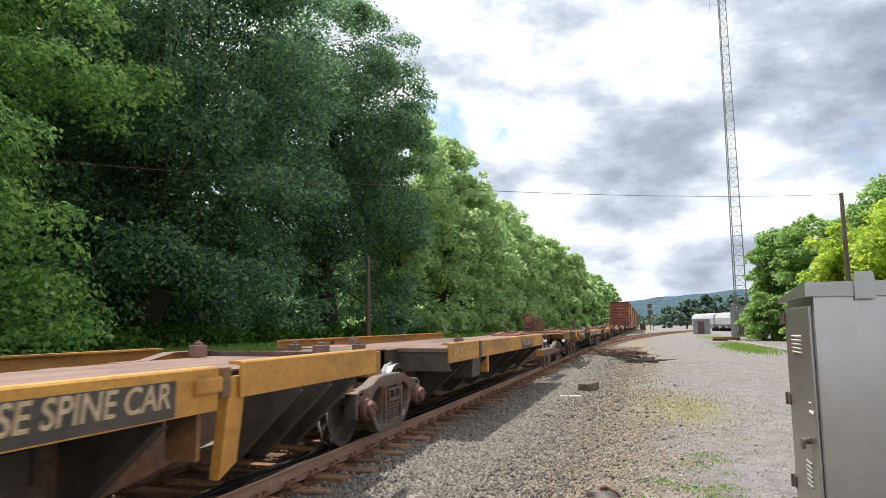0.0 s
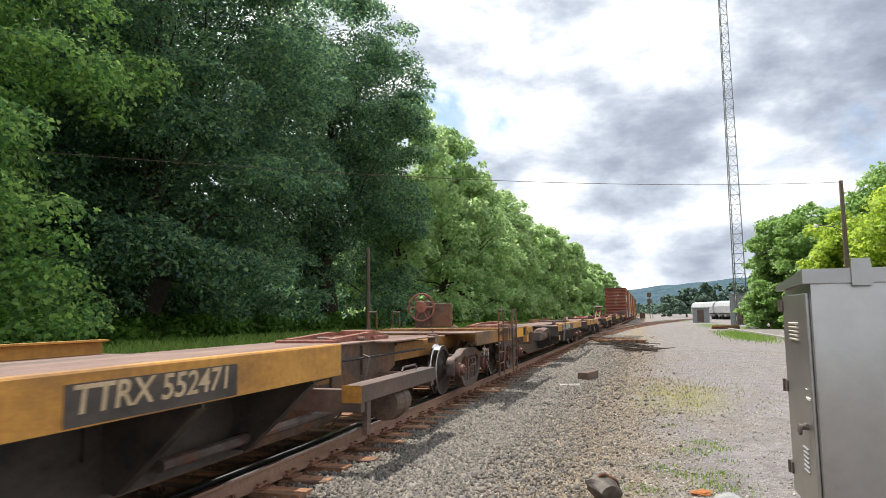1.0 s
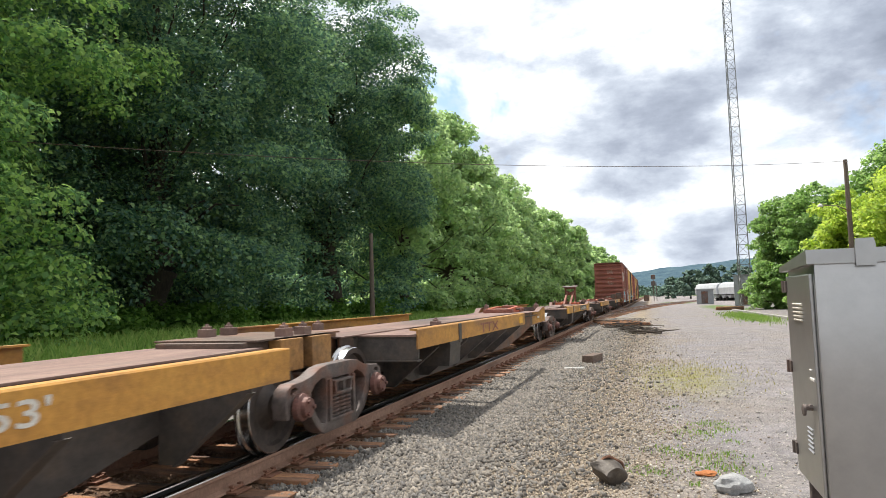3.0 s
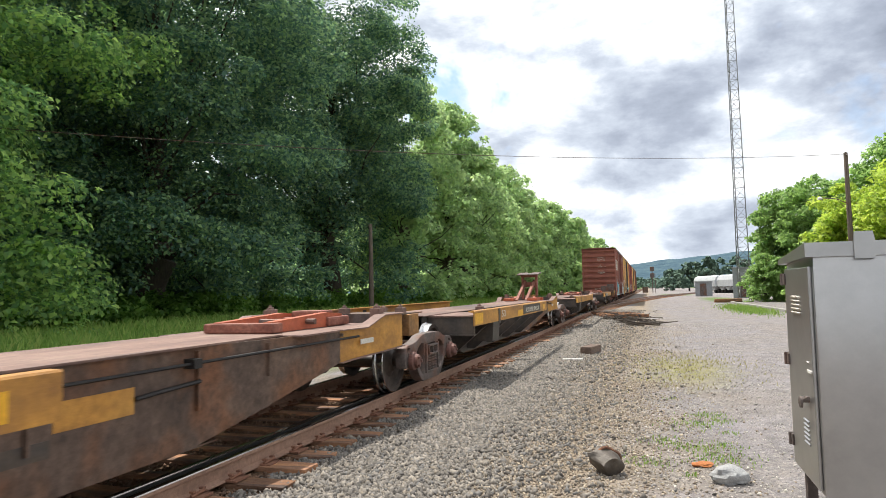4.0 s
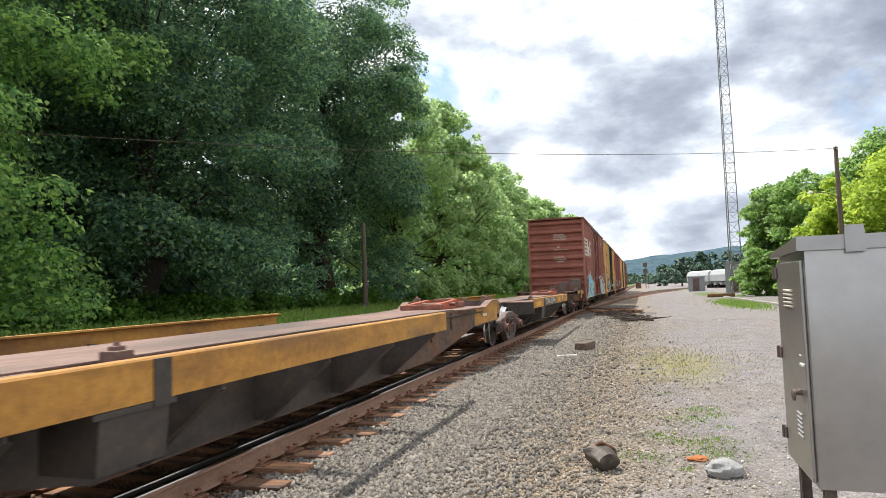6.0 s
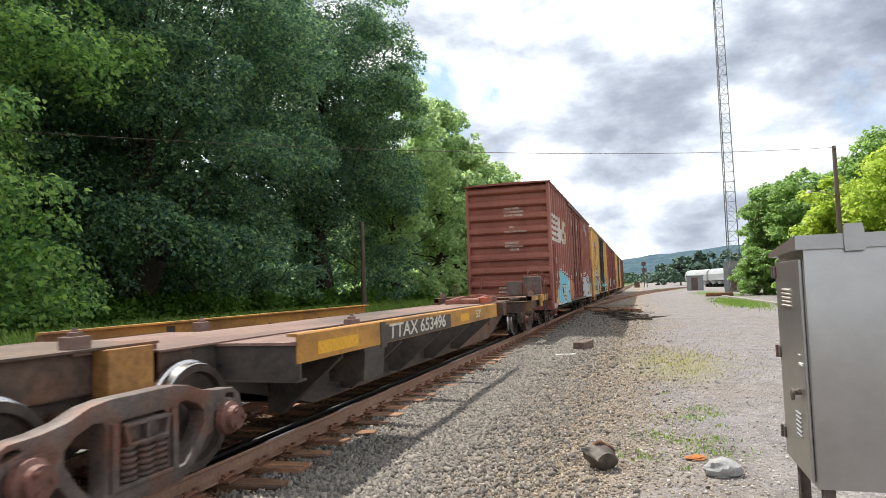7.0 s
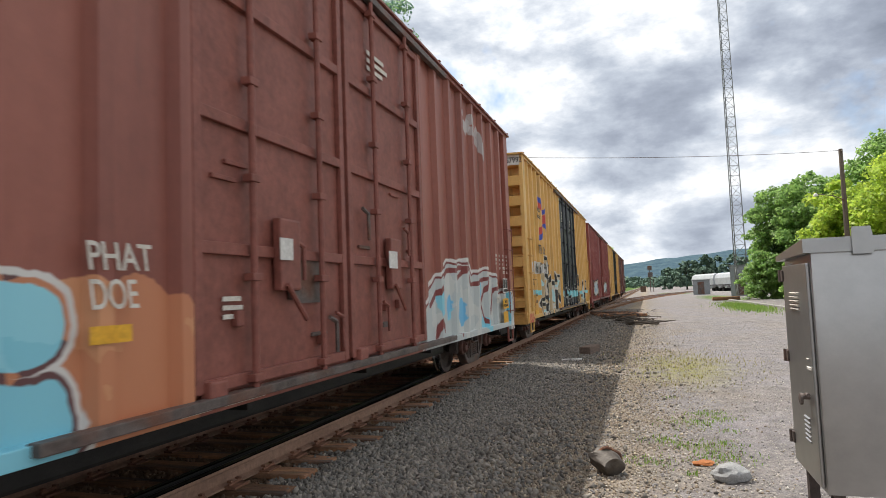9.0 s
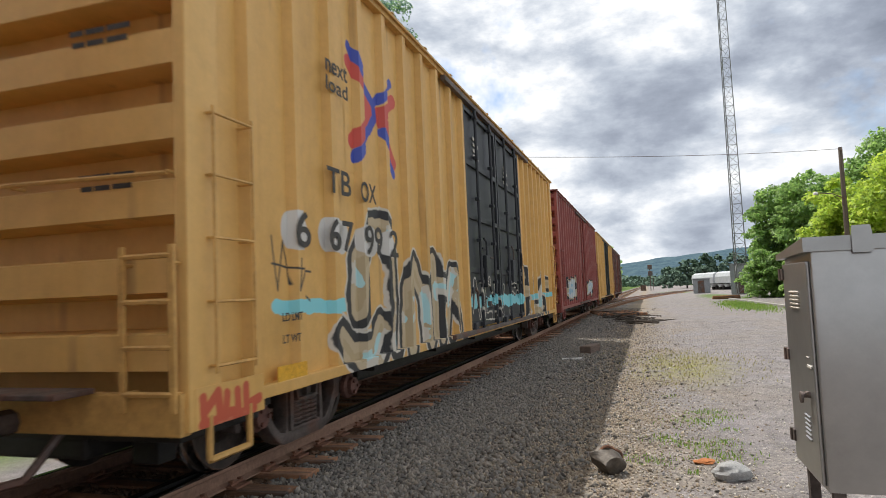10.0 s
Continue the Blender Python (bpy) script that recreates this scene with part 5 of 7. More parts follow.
def boxcar(s0, L, top, paint, trim, label, doors, door_paint, ribs=9, truck_in=2.1, roof_mat=None, spin=True, RIB=ROUND_RIB):
    """Exterior-post boxcar. y = 0 is its near end; doors: (y0, y1) of each leaf."""
    car = start_car("boxcar", label, "boxcar", s0, "boxcars of the train")
    W, zs = 1.46, 0.74
    deep_in = max(dp for _, dp in RIB) - 0.04
    zb = 0.66
    bm = bmesh.new()
    d0, d1 = doors[0][0], doors[-1][1]
    for s in (-1, 1):
        box(bm, s * (W - 0.09) - 0.01, s * (W - 0.09) + 0.01, 0.03, L - 0.03, zs, top)
        n = max(2, round(d0 / 0.72))
        ys = spaced(0.05, d0 - 0.05, n) + spaced(d1 + 0.05, L - 0.05, max(2, round((L - d1) / 0.72)))
        for y in ys:
            pm = bmesh.new()
            prism(pm, [(s * (W - 0.085), y - 0.10), (s * W, y - 0.055), (s * W, y + 0.055), (s * (W - 0.085), y + 0.10)], zs + 0.02, top - 0.06, "z")
            part("side_post", pm, paint, car)
    part("side_wall", bm, paint, car, "ribbed steel side walls with sprayed paint")
    for s in (-1, 1):
        part("side_sill", one_box(min(s * (W - 0.12), s * (W + 0.012)), max(s * (W - 0.12), s * (W + 0.012)), 0.3, L - 0.3, zb, zs + 0.02, 0.008), paint, car)
        part("top_chord", one_box(min(s * (W - 0.12), s * (W + 0.015)), max(s * (W - 0.12), s * (W + 0.015)), 0.0, L, top - 0.08, top + 0.02, 0.01), trim, car)
    # ends: horizontal rolled ribs
    for y, out in ((0.0, -1), (L, 1)):
        bm = bmesh.new()
        prof, z = [], zs
        step = (top - zs) / ribs
        for k in range(ribs):
            for u, dpt in RIB:
                prof.append((z + u * step, dpt))
            z += step
        prof.append((top, 0.0))
        rows = [[bm.verts.new((x, y + out * (dp - deep_in), zz)) for x in (-W + 0.06, W - 0.06)] for zz, dp in prof]
        for A, B in zip(rows[:-1], rows[1:]):
            bm.faces.new((A[0], A[1], B[1], B[0]))
        ya, yb = y - out * (deep_in + 0.01), y - out * (deep_in + 0.05)
        box(bm, -W + 0.05, W - 0.05, min(ya, yb), max(ya, yb), zb, top)
        for s in (-1, 1):
            box(bm, s * (W - 0.035) - 0.045, s * (W - 0.035) + 0.045, min(y - out * 0.3, y + out * 0.05), max(y - out * 0.3, y + out * 0.05), zb - 0.08, top, 0.012)
        bmesh.ops.recalc_face_normals(bm, faces=bm.faces[:])
        part("end_wall", bm, paint, car, "corrugated steel end wall")
        part("end_sill", one_box(-W + 0.02, W - 0.02, min(y, y + out * 0.1), max(y, y + out * 0.1), zb - 0.1, zs + 0.1, 0.012), trim, car)
    bm = bmesh.new()
    prism(bm, [(-W - 0.05, top - 0.02), (W + 0.05, top - 0.02), (W + 0.05, top + 0.012), (0, top + 0.05), (-W - 0.05, top + 0.012)], -0.17, L + 0.17, "y")
    for y in spaced(0.0, L, max(6, int(L / 1.2))):
        prism(bm, [(-W - 0.06, top + 0.02), (W + 0.06, top + 0.02), (W + 0.06, top + 0.035), (0, top + 0.08), (-W - 0.06, top + 0.035)], y - 0.04, y + 0.04, "y")
    part("roof", bm, roof_mat or trim, car, "ribbed steel roof")
    # doors with bars, bracing and hardware
    for (a, b) in doors:
        bm = bmesh.new()
        x = W - 0.05
        box(bm, x - 0.03, x, a + 0.02, b - 0.02, zs + 0.05, top - 0.18)
        door = part("door", bm, door_paint, car, "plug door with locking bars")
        for z in spaced(zs + 0.1, top - 0.24, 4):
            part("door_brace", one_box(x, x + 0.045, a + 0.04, b - 0.04, z - 0.045, z + 0.045, 0.008), door_paint, door)
        for y in (a + 0.06, b - 0.06):
            part("door_stile", one_box(x, x + 0.05, y - 0.045, y + 0.045, zs + 0.06, top - 0.2, 0.008), door_paint, door)
        bm = bmesh.new()
        for y in (a + 0.28 * (b - a), a + 0.74 * (b - a)):
            rod(bm, (x + 0.085, y, zs - 0.02), (x + 0.085, y, top - 0.1), 0.028, 8)
            for z in spaced(zs + 0.1, top - 0.3, 5):
                box(bm, x + 0.03, x + 0.12, y - 0.06, y + 0.06, z - 0.03, z + 0.03, 0.008)
        part("locking_bar", bm, door_paint, door)
        bm = bmesh.new()
        ym = a + 0.5 * (b - a)
        box(bm, x + 0.02, x + 0.1, ym - 0.16, ym + 0.16, zs + 0.75, zs + 1.35, 0.02)
        rod(bm, (x + 0.12, ym - 0.1, zs + 0.8), (x + 0.12, ym + 0.2, zs + 0.5), 0.022, 6)
        part("door_gear", bm, door_paint, door)
        part("door_stop", one_box(x, x + 0.1, a + 0.1, a + 0.3, zs, zs + 0.14, 0.02), door_paint, door)
        rg = random.Random(int(s0 + a * 10))
        for k in range(9):
            bm = bmesh.new()
            yy, zz = rg.uniform(a + 0.15, b - 0.25), rg.uniform(zs + 0.15, zs + 1.9)
            if k % 3 == 0:
                wire(bm, [(x + 0.06, yy, zz), (x + 0.075, yy + 0.12, zz - 0.05), (x + 0.075, yy + 0.12, zz - 0.34)], 0.02)
            elif k % 3 == 1:
                box(bm, x, x + 0.06, yy, yy + rg.uniform(0.06, 0.16), zz, zz + rg.uniform(0.05, 0.14), 0.012)
            else:
                box(bm, x, x + 0.03, yy, yy + 0.28, zz, zz + 0.035, 0.006)
            part("door_fitting", bm, door_paint if k % 4 else GREY_STEEL, door)
    part("door_rail", one_box(W - 0.02, W + 0.07, d0 - 1.2, d1 + 1.2, zs - 0.04, zs + 0.03, 0.008), GREY_STEEL, car, "worn steel door track")
    part("door_rail", one_box(W - 0.02, W + 0.06, d0 - 1.2, d1 + 1.2, top - 0.16, top - 0.08, 0.008), GREY_STEEL, car, "worn steel door track")
    # ladders, grab irons and corner steps
    for y, out in ((0.0, -1), (L, 1)):
        for s in (-1, 1):
            bm = bmesh.new()
            ya, yb = y - out * 0.16, y - out * 0.62
            x = s * (W + 0.07)
            hi = zs + 2.0
            for z in spaced(zs + 0.25, hi, 4):
                rod(bm, (x, ya, z), (x, yb, z), 0.012, 6)
                for yy in (ya, yb):
                    rod(bm, (s * (W - 0.06), yy, z), (x, yy, z), 0.012, 6)
            for yy in (ya, yb):
                rod(bm, (x, yy, zs + 0.2), (x, yy, hi + 0.05), 0.011, 6)
            wire(bm, [(s * W, ya, zb), (s * W, ya, 0.36), (s * W, yb, 0.36), (s * W, yb, zb)], 0.024)
            part("ladder", bm, trim, car, "side ladder with corner step")
            bm = bmesh.new()
            ye = y + out * 0.13
            xa, xb = s * (W - 0.05), s * (W - 0.45)
            for z in spaced(zs + 0.1, zs + 1.0, 3):
                rod(bm, (xa, ye, z), (xb, ye, z), 0.019, 6)
            for xx in (xa, xb):
                box(bm, xx - 0.024, xx + 0.024, ye - 0.012, ye + 0.012, zs - 0.02, zs + 1.07, 0.004)
                rod(bm, (xx, y, zs + 0.95), (xx, ye, zs + 0.95), 0.014, 6)
                rod(bm, (xx, y, zs + 0.1), (xx, ye, zs + 0.1), 0.014, 6)
            part("end_ladder", bm, trim, car)
        bm = bmesh.new()
        wire(bm, [(-W + 0.1, y + out * 0.10, zs + 1.55), (0, y + out * 0.12, zs + 1.58), (W - 0.1, y + out * 0.10, zs + 1.55)], 0.016)
        for x in (-W + 0.1, 0, W - 0.1):
            rod(bm, (x, y, zs + 1.56), (x, y + out * 0.115, zs + 1.56), 0.014, 6)
        part("grab_iron", bm, trim, car)
        part("crossover_step", one_box(-0.75, 0.75, min(y + out * 0.1, y + out * 0.42), max(y + out * 0.1, y + out * 0.42), zs + 0.1, zs + 0.14, 0.01), GREY_STEEL, car, "grey crossover platform")
        bm = bmesh.new()
        rod(bm, (0, y - out * 0.3, 0.64), (0, y + out * 0.5, 0.64), 0.09, 8)
        box(bm, -0.17, 0.17, min(y + out * 0.45, y + out * 0.75), max(y + out * 0.45, y + out * 0.75), 0.48, 0.8, 0.05)
        wire(bm, [(0.4, y, 0.6), (0.36, y + out * 0.3, 0.3), (0.12, y + out * 0.66, 0.26)], 0.03)
        part("coupler", bm, GREY_STEEL, car, "knuckle coupler")
    bm = bmesh.new()
    box(bm, -0.32, 0.32, 0.3, L - 0.3, 0.5, 0.72, 0.02)
    for y in spaced(1.0, L - 1.0, 7):
        box(bm, -W + 0.1, W - 0.1, y - 0.06, y + 0.06, 0.58, 0.7)
    box(bm, -W + 0.1, W - 0.1, 0.1, L - 0.1, 0.7, zs)
    # added deep box, hides the sunlit ground beyond the car
    box(bm, -0.95, 0.95, 3.6, L - 3.6, 0.40, 0.70, 0.03)
    # added far-side skirt and end blocks, keep light out from underneath
    box(bm, -W + 0.06, -W + 0.16, 0.2, L - 0.2, 0.34, 0.7)
    for e in (0.0, L):
        box(bm, -W + 0.1, W - 0.1, min(e, abs(e - 0.9)), max(e, abs(e - 0.9)), 0.50, 0.70, 0.02)
        box(bm, -0.55, 0.55, min(e, abs(e - 1.2)), max(e, abs(e - 1.2)), 0.36, 0.52, 0.03)
        for x in (-1.1, 0.75):
            box(bm, x - 0.12, x + 0.12, abs(e - 0.35), abs(e - 0.35) + 0.2, 0.25, 0.52, 0.02)
    box(bm, -0.9, -0.4, L * 0.45, L * 0.55, 0.3, 0.6, 0.05)
    part("underframe", bm, BLACK, car, "black underframe with added light-blocking boxes")
    for y in (truck_in, L - truck_in):
        add_truck(car, y, spin)
    return car


def bars(car, name, y, z, widths, h, material, x=1.47, gap=0.05):
    """Small writing too worn to read, as plain bars on the side."""
    for i, wd in enumerate(widths):
        part(name, one_box(x, x + 0.003, y, y + wd, z - i * (h + gap), z - i * (h + gap) + h), material, car)


def end_bars(car, x, z, widths, h, material, y=-0.172, gap=0.045):
    for i, wd in enumerate(widths):
        for k, (u, w2) in enumerate(((-0.38, 0.22), (-0.08, 0.30), (0.30, 0.36))):
            part("stencil_bar", one_box(x + wd * (u - w2 / 2), x + wd * (u + w2 / 2), y - 0.004, y, z - i * (h + gap), z - i * (h + gap) + h), material, car)


WORN_WHITE = surf("worn_white_paint", [(0.50, 0.46, 0.42), (0.66, 0.63, 0.58), (0.72, 0.69, 0.64)], 4, 0.6, 0, 0.05, 60, stain=(0.30, 0.15, 0.11), stain_scale=2.2, stain_at=0.57)


WORN_YELLOWISH = surf("yellowed_white_paint", [(0.46, 0.38, 0.26), (0.60, 0.50, 0.35), (0.66, 0.57, 0.42)], 4, 0.6, 0, 0.05, 60, stain=(0.34, 0.22, 0.12), stain_scale=2.0, stain_at=0.58)


def side_paint(car, name, outline, posts, material, label, W=1.46):
    """Paint that follows the side posts and the sheets between them; outline: (y, low z, high z)."""
    prof = []
    for y in posts:
        prof += [(y - 0.10, W - 0.080), (y - 0.055, W), (y + 0.055, W), (y + 0.10, W - 0.080)]
    py, px = [p[0] for p in prof], [p[1] + 0.004 for p in prof]
    oy = [o[0] for o in outline]
    ys = sorted(set([y for y in py if oy[0] < y < oy[-1]] + oy))
    bm = bmesh.new()
    rows = []
    for y in ys:
        x, lo, hi = np.interp(y, py, px), np.interp(y, oy, [o[1] for o in outline]), np.interp(y, oy, [o[2] for o in outline])
        rows.append([bm.verts.new((x, y, lo)), bm.verts.new((x, y, hi))])
    for a, b in zip(rows[:-1], rows[1:]):
        bm.faces.new((a[0], b[0], b[1], a[1]))
    return part(name, bm, material, car, label)


def build_boxcars():
    orange = ((0.50, 0.20, 0.10), (0.56, 0.26, 0.13))
    pale = ((0.50, 0.55, 0.56), (0.30, 0.45, 0.55))
    sky_blue, maroon, chalk, fog = (0.22, 0.55, 0.66), (0.12, 0.05, 0.05), (0.62, 0.60, 0.57), (0.47, 0.50, 0.49)
    brick = (0.21, 0.05, 0.045)
    first_word = [[(1.55, 0.80), (1.75, 1.0), (2.35, 0.98)], [(2.62, 1.72), (2.66, 0.85)], [(3.02, 1.66), (3.15, 0.80)], [(3.2, 1.62), (3.72, 1.66)], [(3.72, 1.66), (3.70, 0.82)],
                  [(4.15, 1.60), (4.62, 1.55), (4.55, 0.84)], [(4.2, 1.10), (4.6, 1.12)], [(5.05, 1.75), (5.02, 0.86)], [(4.7, 1.36), (5.7, 1.34)], [(5.5, 0.85), (5.75, 0.82)]]
    second_fill = [[(11.75, 0.95), (12.2, 1.25), (12.9, 1.55), (14.0, 1.60)], [(11.75, 0.80), (17.2, 0.80)], [(12.2, 1.10), (14.4, 1.15)], [(14.3, 1.40), (15.3, 1.50), (16.1, 1.35)], [(14.4, 1.10), (17.2, 1.05)]]
    second_lines = [[(12.0, 1.25), (12.8, 1.75), (13.9, 1.85), (13.2, 1.55), (13.35, 0.75)], [(14.1, 1.80), (14.25, 1.55), (15.4, 1.68), (14.9, 1.20), (15.2, 0.85)], [(12.2, 0.72), (12.35, 1.02), (12.55, 0.70)],
                    [(15.5, 1.50), (15.7, 1.0), (15.9, 1.45), (16.3, 1.50)]]
    second_blots = [[(12.35, 1.35), (12.40, 1.20)], [(12.9, 1.10), (12.9, 1.25)], [(13.6, 1.2), (13.62, 0.98)], [(14.9, 1.5), (14.85, 1.3)], [(15.05, 0.85), (15.3, 0.75)], [(17.1, 0.8), (17.2, 1.25)]]
    red = car_paint("boxcar_red_paint", [(0.215, 0.069, 0.050), (0.295, 0.100, 0.071), (0.335, 0.122, 0.089)],
                    [], sprays=[([[(1.5, 0.88), (6.55, 0.92)], [(5.9, 1.15), (6.5, 1.15)]], 0.25, [(0.42, orange[0], orange[1])]),
                            ([[(13.9, 4.55), (14.3, 4.30), (14.5, 4.60), (14.8, 4.15), (15.1, 4.5), (15.3, 4.0), (15.6, 4.4)], [(14.2, 4.4), (15.6, 4.15)]], 0.12, [(0.075, (0.36, 0.30, 0.29), (0.46, 0.42, 0.41))]),
                            (first_word, 0.16, [(0.305, chalk, chalk), (0.262, maroon, orange[0]), (0.225, sky_blue, (0.27, 0.60, 0.70))]),
                            (second_fill, 0.12, [(0.40, chalk, chalk), (0.345, brick, brick), (0.31, fog, (0.55, 0.56, 0.53))]),
                            (second_blots, 0.2, [(0.13, sky_blue, (0.16, 0.44, 0.66))]),
                            (second_lines, 0.10, [(0.045, brick, brick)])])
    red_trim = surf("boxcar_red_trim", [(0.20, 0.066, 0.049), (0.28, 0.096, 0.072)], 2, 0.6, 0, 0.1)
    ns = boxcar(110.9, 17.5, 4.93, red, red_trim, "rust-red high boxcar with blue spray paint", [(6.85, 9.2), (9.25, 11.6)], red_trim, ribs=9)
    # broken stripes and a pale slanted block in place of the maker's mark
    posts = spaced(0.05, 6.80, max(2, round(6.85 / 0.72)))
    for k in range(5):
        z = 3.80 - 0.21 * k
        side_paint(ns, "stripe", [(0.43, z, z + 0.125), (2.70 - 0.04 * k, z, z + 0.125)], posts, WORN_WHITE, "worn white horizontal stripe")
    for outline in ([(2.66, 2.98, 3.95), (3.0, 2.98, 3.95)], [(3.0, 3.55, 3.95), (3.45, 2.98, 3.42)], [(3.45, 2.98, 3.95), (3.76, 2.98, 3.95)]):
        side_paint(ns, "emblem", outline, posts, WORN_WHITE, "worn pale slanted emblem")
    for outline in ([(3.90, 3.42, 3.88), (4.18, 3.40, 3.95)], [(4.18, 3.74, 3.95), (4.72, 3.74, 3.92)], [(4.18, 3.40, 3.60), (4.5, 3.38, 3.60)], [(4.5, 3.02, 3.58), (4.74, 3.06, 3.50)], [(3.92, 3.0, 3.2), (4.5, 2.99, 3.2)]):
        side_paint(ns, "emblem", outline, posts, WORN_YELLOWISH, "yellowed worn emblem")
    fitted(ns, "MAYHEM", 0.10, 0.88, 0.60, 0.78, LETTER, 1.486, -0.1, 0.012)
    fitted(ns, "NS", 0.95, 1.37, 2.15, 2.38, LETTER)
    fitted(ns, "46", 0.92, 1.30, 1.65, 1.89, LETTER)
    fitted(ns, "93", 1.67, 2.02, 1.65, 1.89, LETTER)
    fitted(ns, "LD LMT", 0.87, 1.18, 1.46, 1.54, LETTER)
    fitted(ns, "LT WT", 0.87, 1.13, 1.30, 1.39, LETTER)
    fitted(ns, "201500", 1.62, 1.96, 1.46, 1.54, LETTER)
    fitted(ns, "84500", 1.66, 1.95, 1.30, 1.39, LETTER)
    yellow_patch(ns, 0.87, 1.34, 0.99, 1.22, 1.466)
    yellow_patch(ns, 0.87, 1.34, 0.72, 0.96, 1.466)
    yellow_patch(ns, 3.01, 3.46, 0.98, 1.08, 1.466)
    yellow_patch(ns, 6.0, 6.3, 1.21, 1.31, 1.466)
    bm = bmesh.new()
    pts = [(1.467, 3.30 + 0.16 * math.cos(a), 2.03 + 0.15 * math.sin(a)) for a in spaced(0, math.tau, 28)]
    wire(bm, pts, 0.006, 4)
    part("plate_ring", bm, LETTER, ns, "white painted ring")
    fitted(ns, "EXCEEDS", 3.20, 3.41, 2.07, 2.10, LETTER, 1.467)
    fitted(ns, "PLATE", 3.23, 3.37, 2.00, 2.03, LETTER, 1.467)
    fitted(ns, "F", 3.275, 3.325, 1.91, 1.97, LETTER, 1.467)
    for i, (p, q) in enumerate((("EXH", "17-1"), ("EXW", "10-8"), ("EW", "9-7"), ("IL", "60-9"))):
        z = 2.11 - 0.085 * i
        fitted(ns, p, 15.9, 15.9 + 0.04 * len(p), z, z + 0.055, LETTER)
        fitted(ns, q, 16.2, 16.29, z, z + 0.055, LETTER)
    for i, (p, q) in enumerate((("EXH W", "8-2"), ("EXW H", "15-3"), ("H", "16-8"), ("EMPTY C.G.", "5-4"), ("FLOOR H", "3-8"))):
        z = 2.12 - 0.085 * i
        fitted(ns, p, 16.52, 16.52 + 0.026 * len(p), z, z + 0.055, LETTER)
        fitted(ns, q, 16.88, 16.97, z, z + 0.055, LETTER)
    part("data_panel", one_box(1.466, 1.469, 16.52, 16.96, 1.38, 1.68), WHITE, ns, "white-framed black data panel")
    for y0_, y1_, z0_, z1_ in ((16.55, 16.74, 1.48, 1.66), (16.77, 16.93, 1.48, 1.66), (16.55, 16.93, 1.40, 1.46)):
        part("data_field", one_box(1.470, 1.472, y0_, y1_, z0_, z1_), LETTER_BLACK, ns)
    yellow_patch(ns, 16.47, 17.0, 1.05, 1.26, 1.466)
    fitted(ns, "THIS CAR", 16.60, 16.87, 1.17, 1.22, LETTER_BLACK, 1.472)
    fitted(ns, "EXCESS HEIGHT", 16.54, 16.93, 1.09, 1.14, LETTER_BLACK, 1.472)
    yellow_patch(ns, 16.48, 16.92, 0.74, 0.99, 1.466)
    yellow_patch(ns, 17.36, 17.42, 1.1, 1.98, 1.466)
    fitted(ns, "B209", 15.86, 16.22, 1.18, 1.31, LETTER)
    for txt, z, sz in (("38 INCH WHEELS", 4.05, 0.1), ("NO. 24 BRAKE BEAMS", 3.93, 0.1), ("EF511WE COUPLERS", 3.81, 0.1), ("SPRG", 3.40, 0.1), ("8 0CD-5 7 1CD-6 4 11CD-6A", 3.25, 0.085),
                       ("CUSHION UNIT", 2.86, 0.1), ("KEYSTONE F-15G-B", 2.74, 0.1), ("NEW 8 95", 2.62, 0.1), ("DO NOT CHOCK", 1.31, 0.1), ("WHEELS", 1.18, 0.1)):
        lettering("lettering", txt, sz, Matrix.Translation((-0.40 if z < 2 else -0.12 if len(txt) > 8 else 0.05, -0.044, z)) @ END_TURN, LETTER, ns, 0.72)
    fitted(ns, "PHAT", 6.0, 6.48, 1.62, 1.78, LETTER, 1.468, -0.15, 0.008)
    fitted(ns, "DOE", 6.02, 6.36, 1.40, 1.57, LETTER, 1.468, -0.15, 0.008)
    bars(ns, "door_placard", 7.82, 1.74, [0.2], 0.18, WHITE, 1.53)
    part("door_plate", one_box(1.425, 1.430, 8.24, 8.68, 1.38, 1.78), GREY_STEEL, ns, "grey metal plate")
    bars(ns, "door_placard", 10.14, 1.73, [0.26], 0.2, WHITE, 1.53)
    bars(ns, "stencil_bar", 7.5, 4.22, [0.5, 0.6, 0.45], 0.05, LETTER, 1.43, 0.04)
    bars(ns, "stencil_bar", 9.9, 4.18, [0.5, 0.6, 0.45], 0.05, LETTER, 1.43, 0.04)
    bars(ns, "stencil_bar", 6.7, 0.685, [0.3], 0.05, LETTER, 1.474)
    bars(ns, "stencil_bar", 7.15, 0.685, [0.5], 0.05, LETTER, 1.474)
    bars(ns, "stencil_bar", 7.2, 1.42, [0.22, 0.24, 0.13], 0.035, LETTER, 1.43, 0.03)

    cream = [(0.57, 0.325, 0.09), (0.66, 0.385, 0.115), (0.70, 0.43, 0.15)]
    blackw = ((0.44, 0.37, 0.26), (0.035, 0.033, 0.035))
    ink, cyan, bone = (0.035, 0.035, 0.036), (0.24, 0.62, 0.68), (0.58, 0.54, 0.47)
    word = [[(2.30, 1.02), (2.62, 0.80), (3.1, 0.78), (3.35, 1.05)], [(2.72, 1.30), (2.76, 1.75), (3.10, 2.15), (3.42, 2.20), (3.70, 1.85), (3.72, 1.25), (3.62, 0.85)],
            [(4.15, 0.80), (4.22, 1.45), (4.45, 1.80)], [(4.55, 1.72), (4.82, 1.40), (4.92, 0.82)], [(5.35, 1.85), (5.42, 0.82)], [(5.15, 1.55), (5.75, 1.52)], [(5.90, 0.85), (6.22, 1.70), (6.60, 0.85)]]
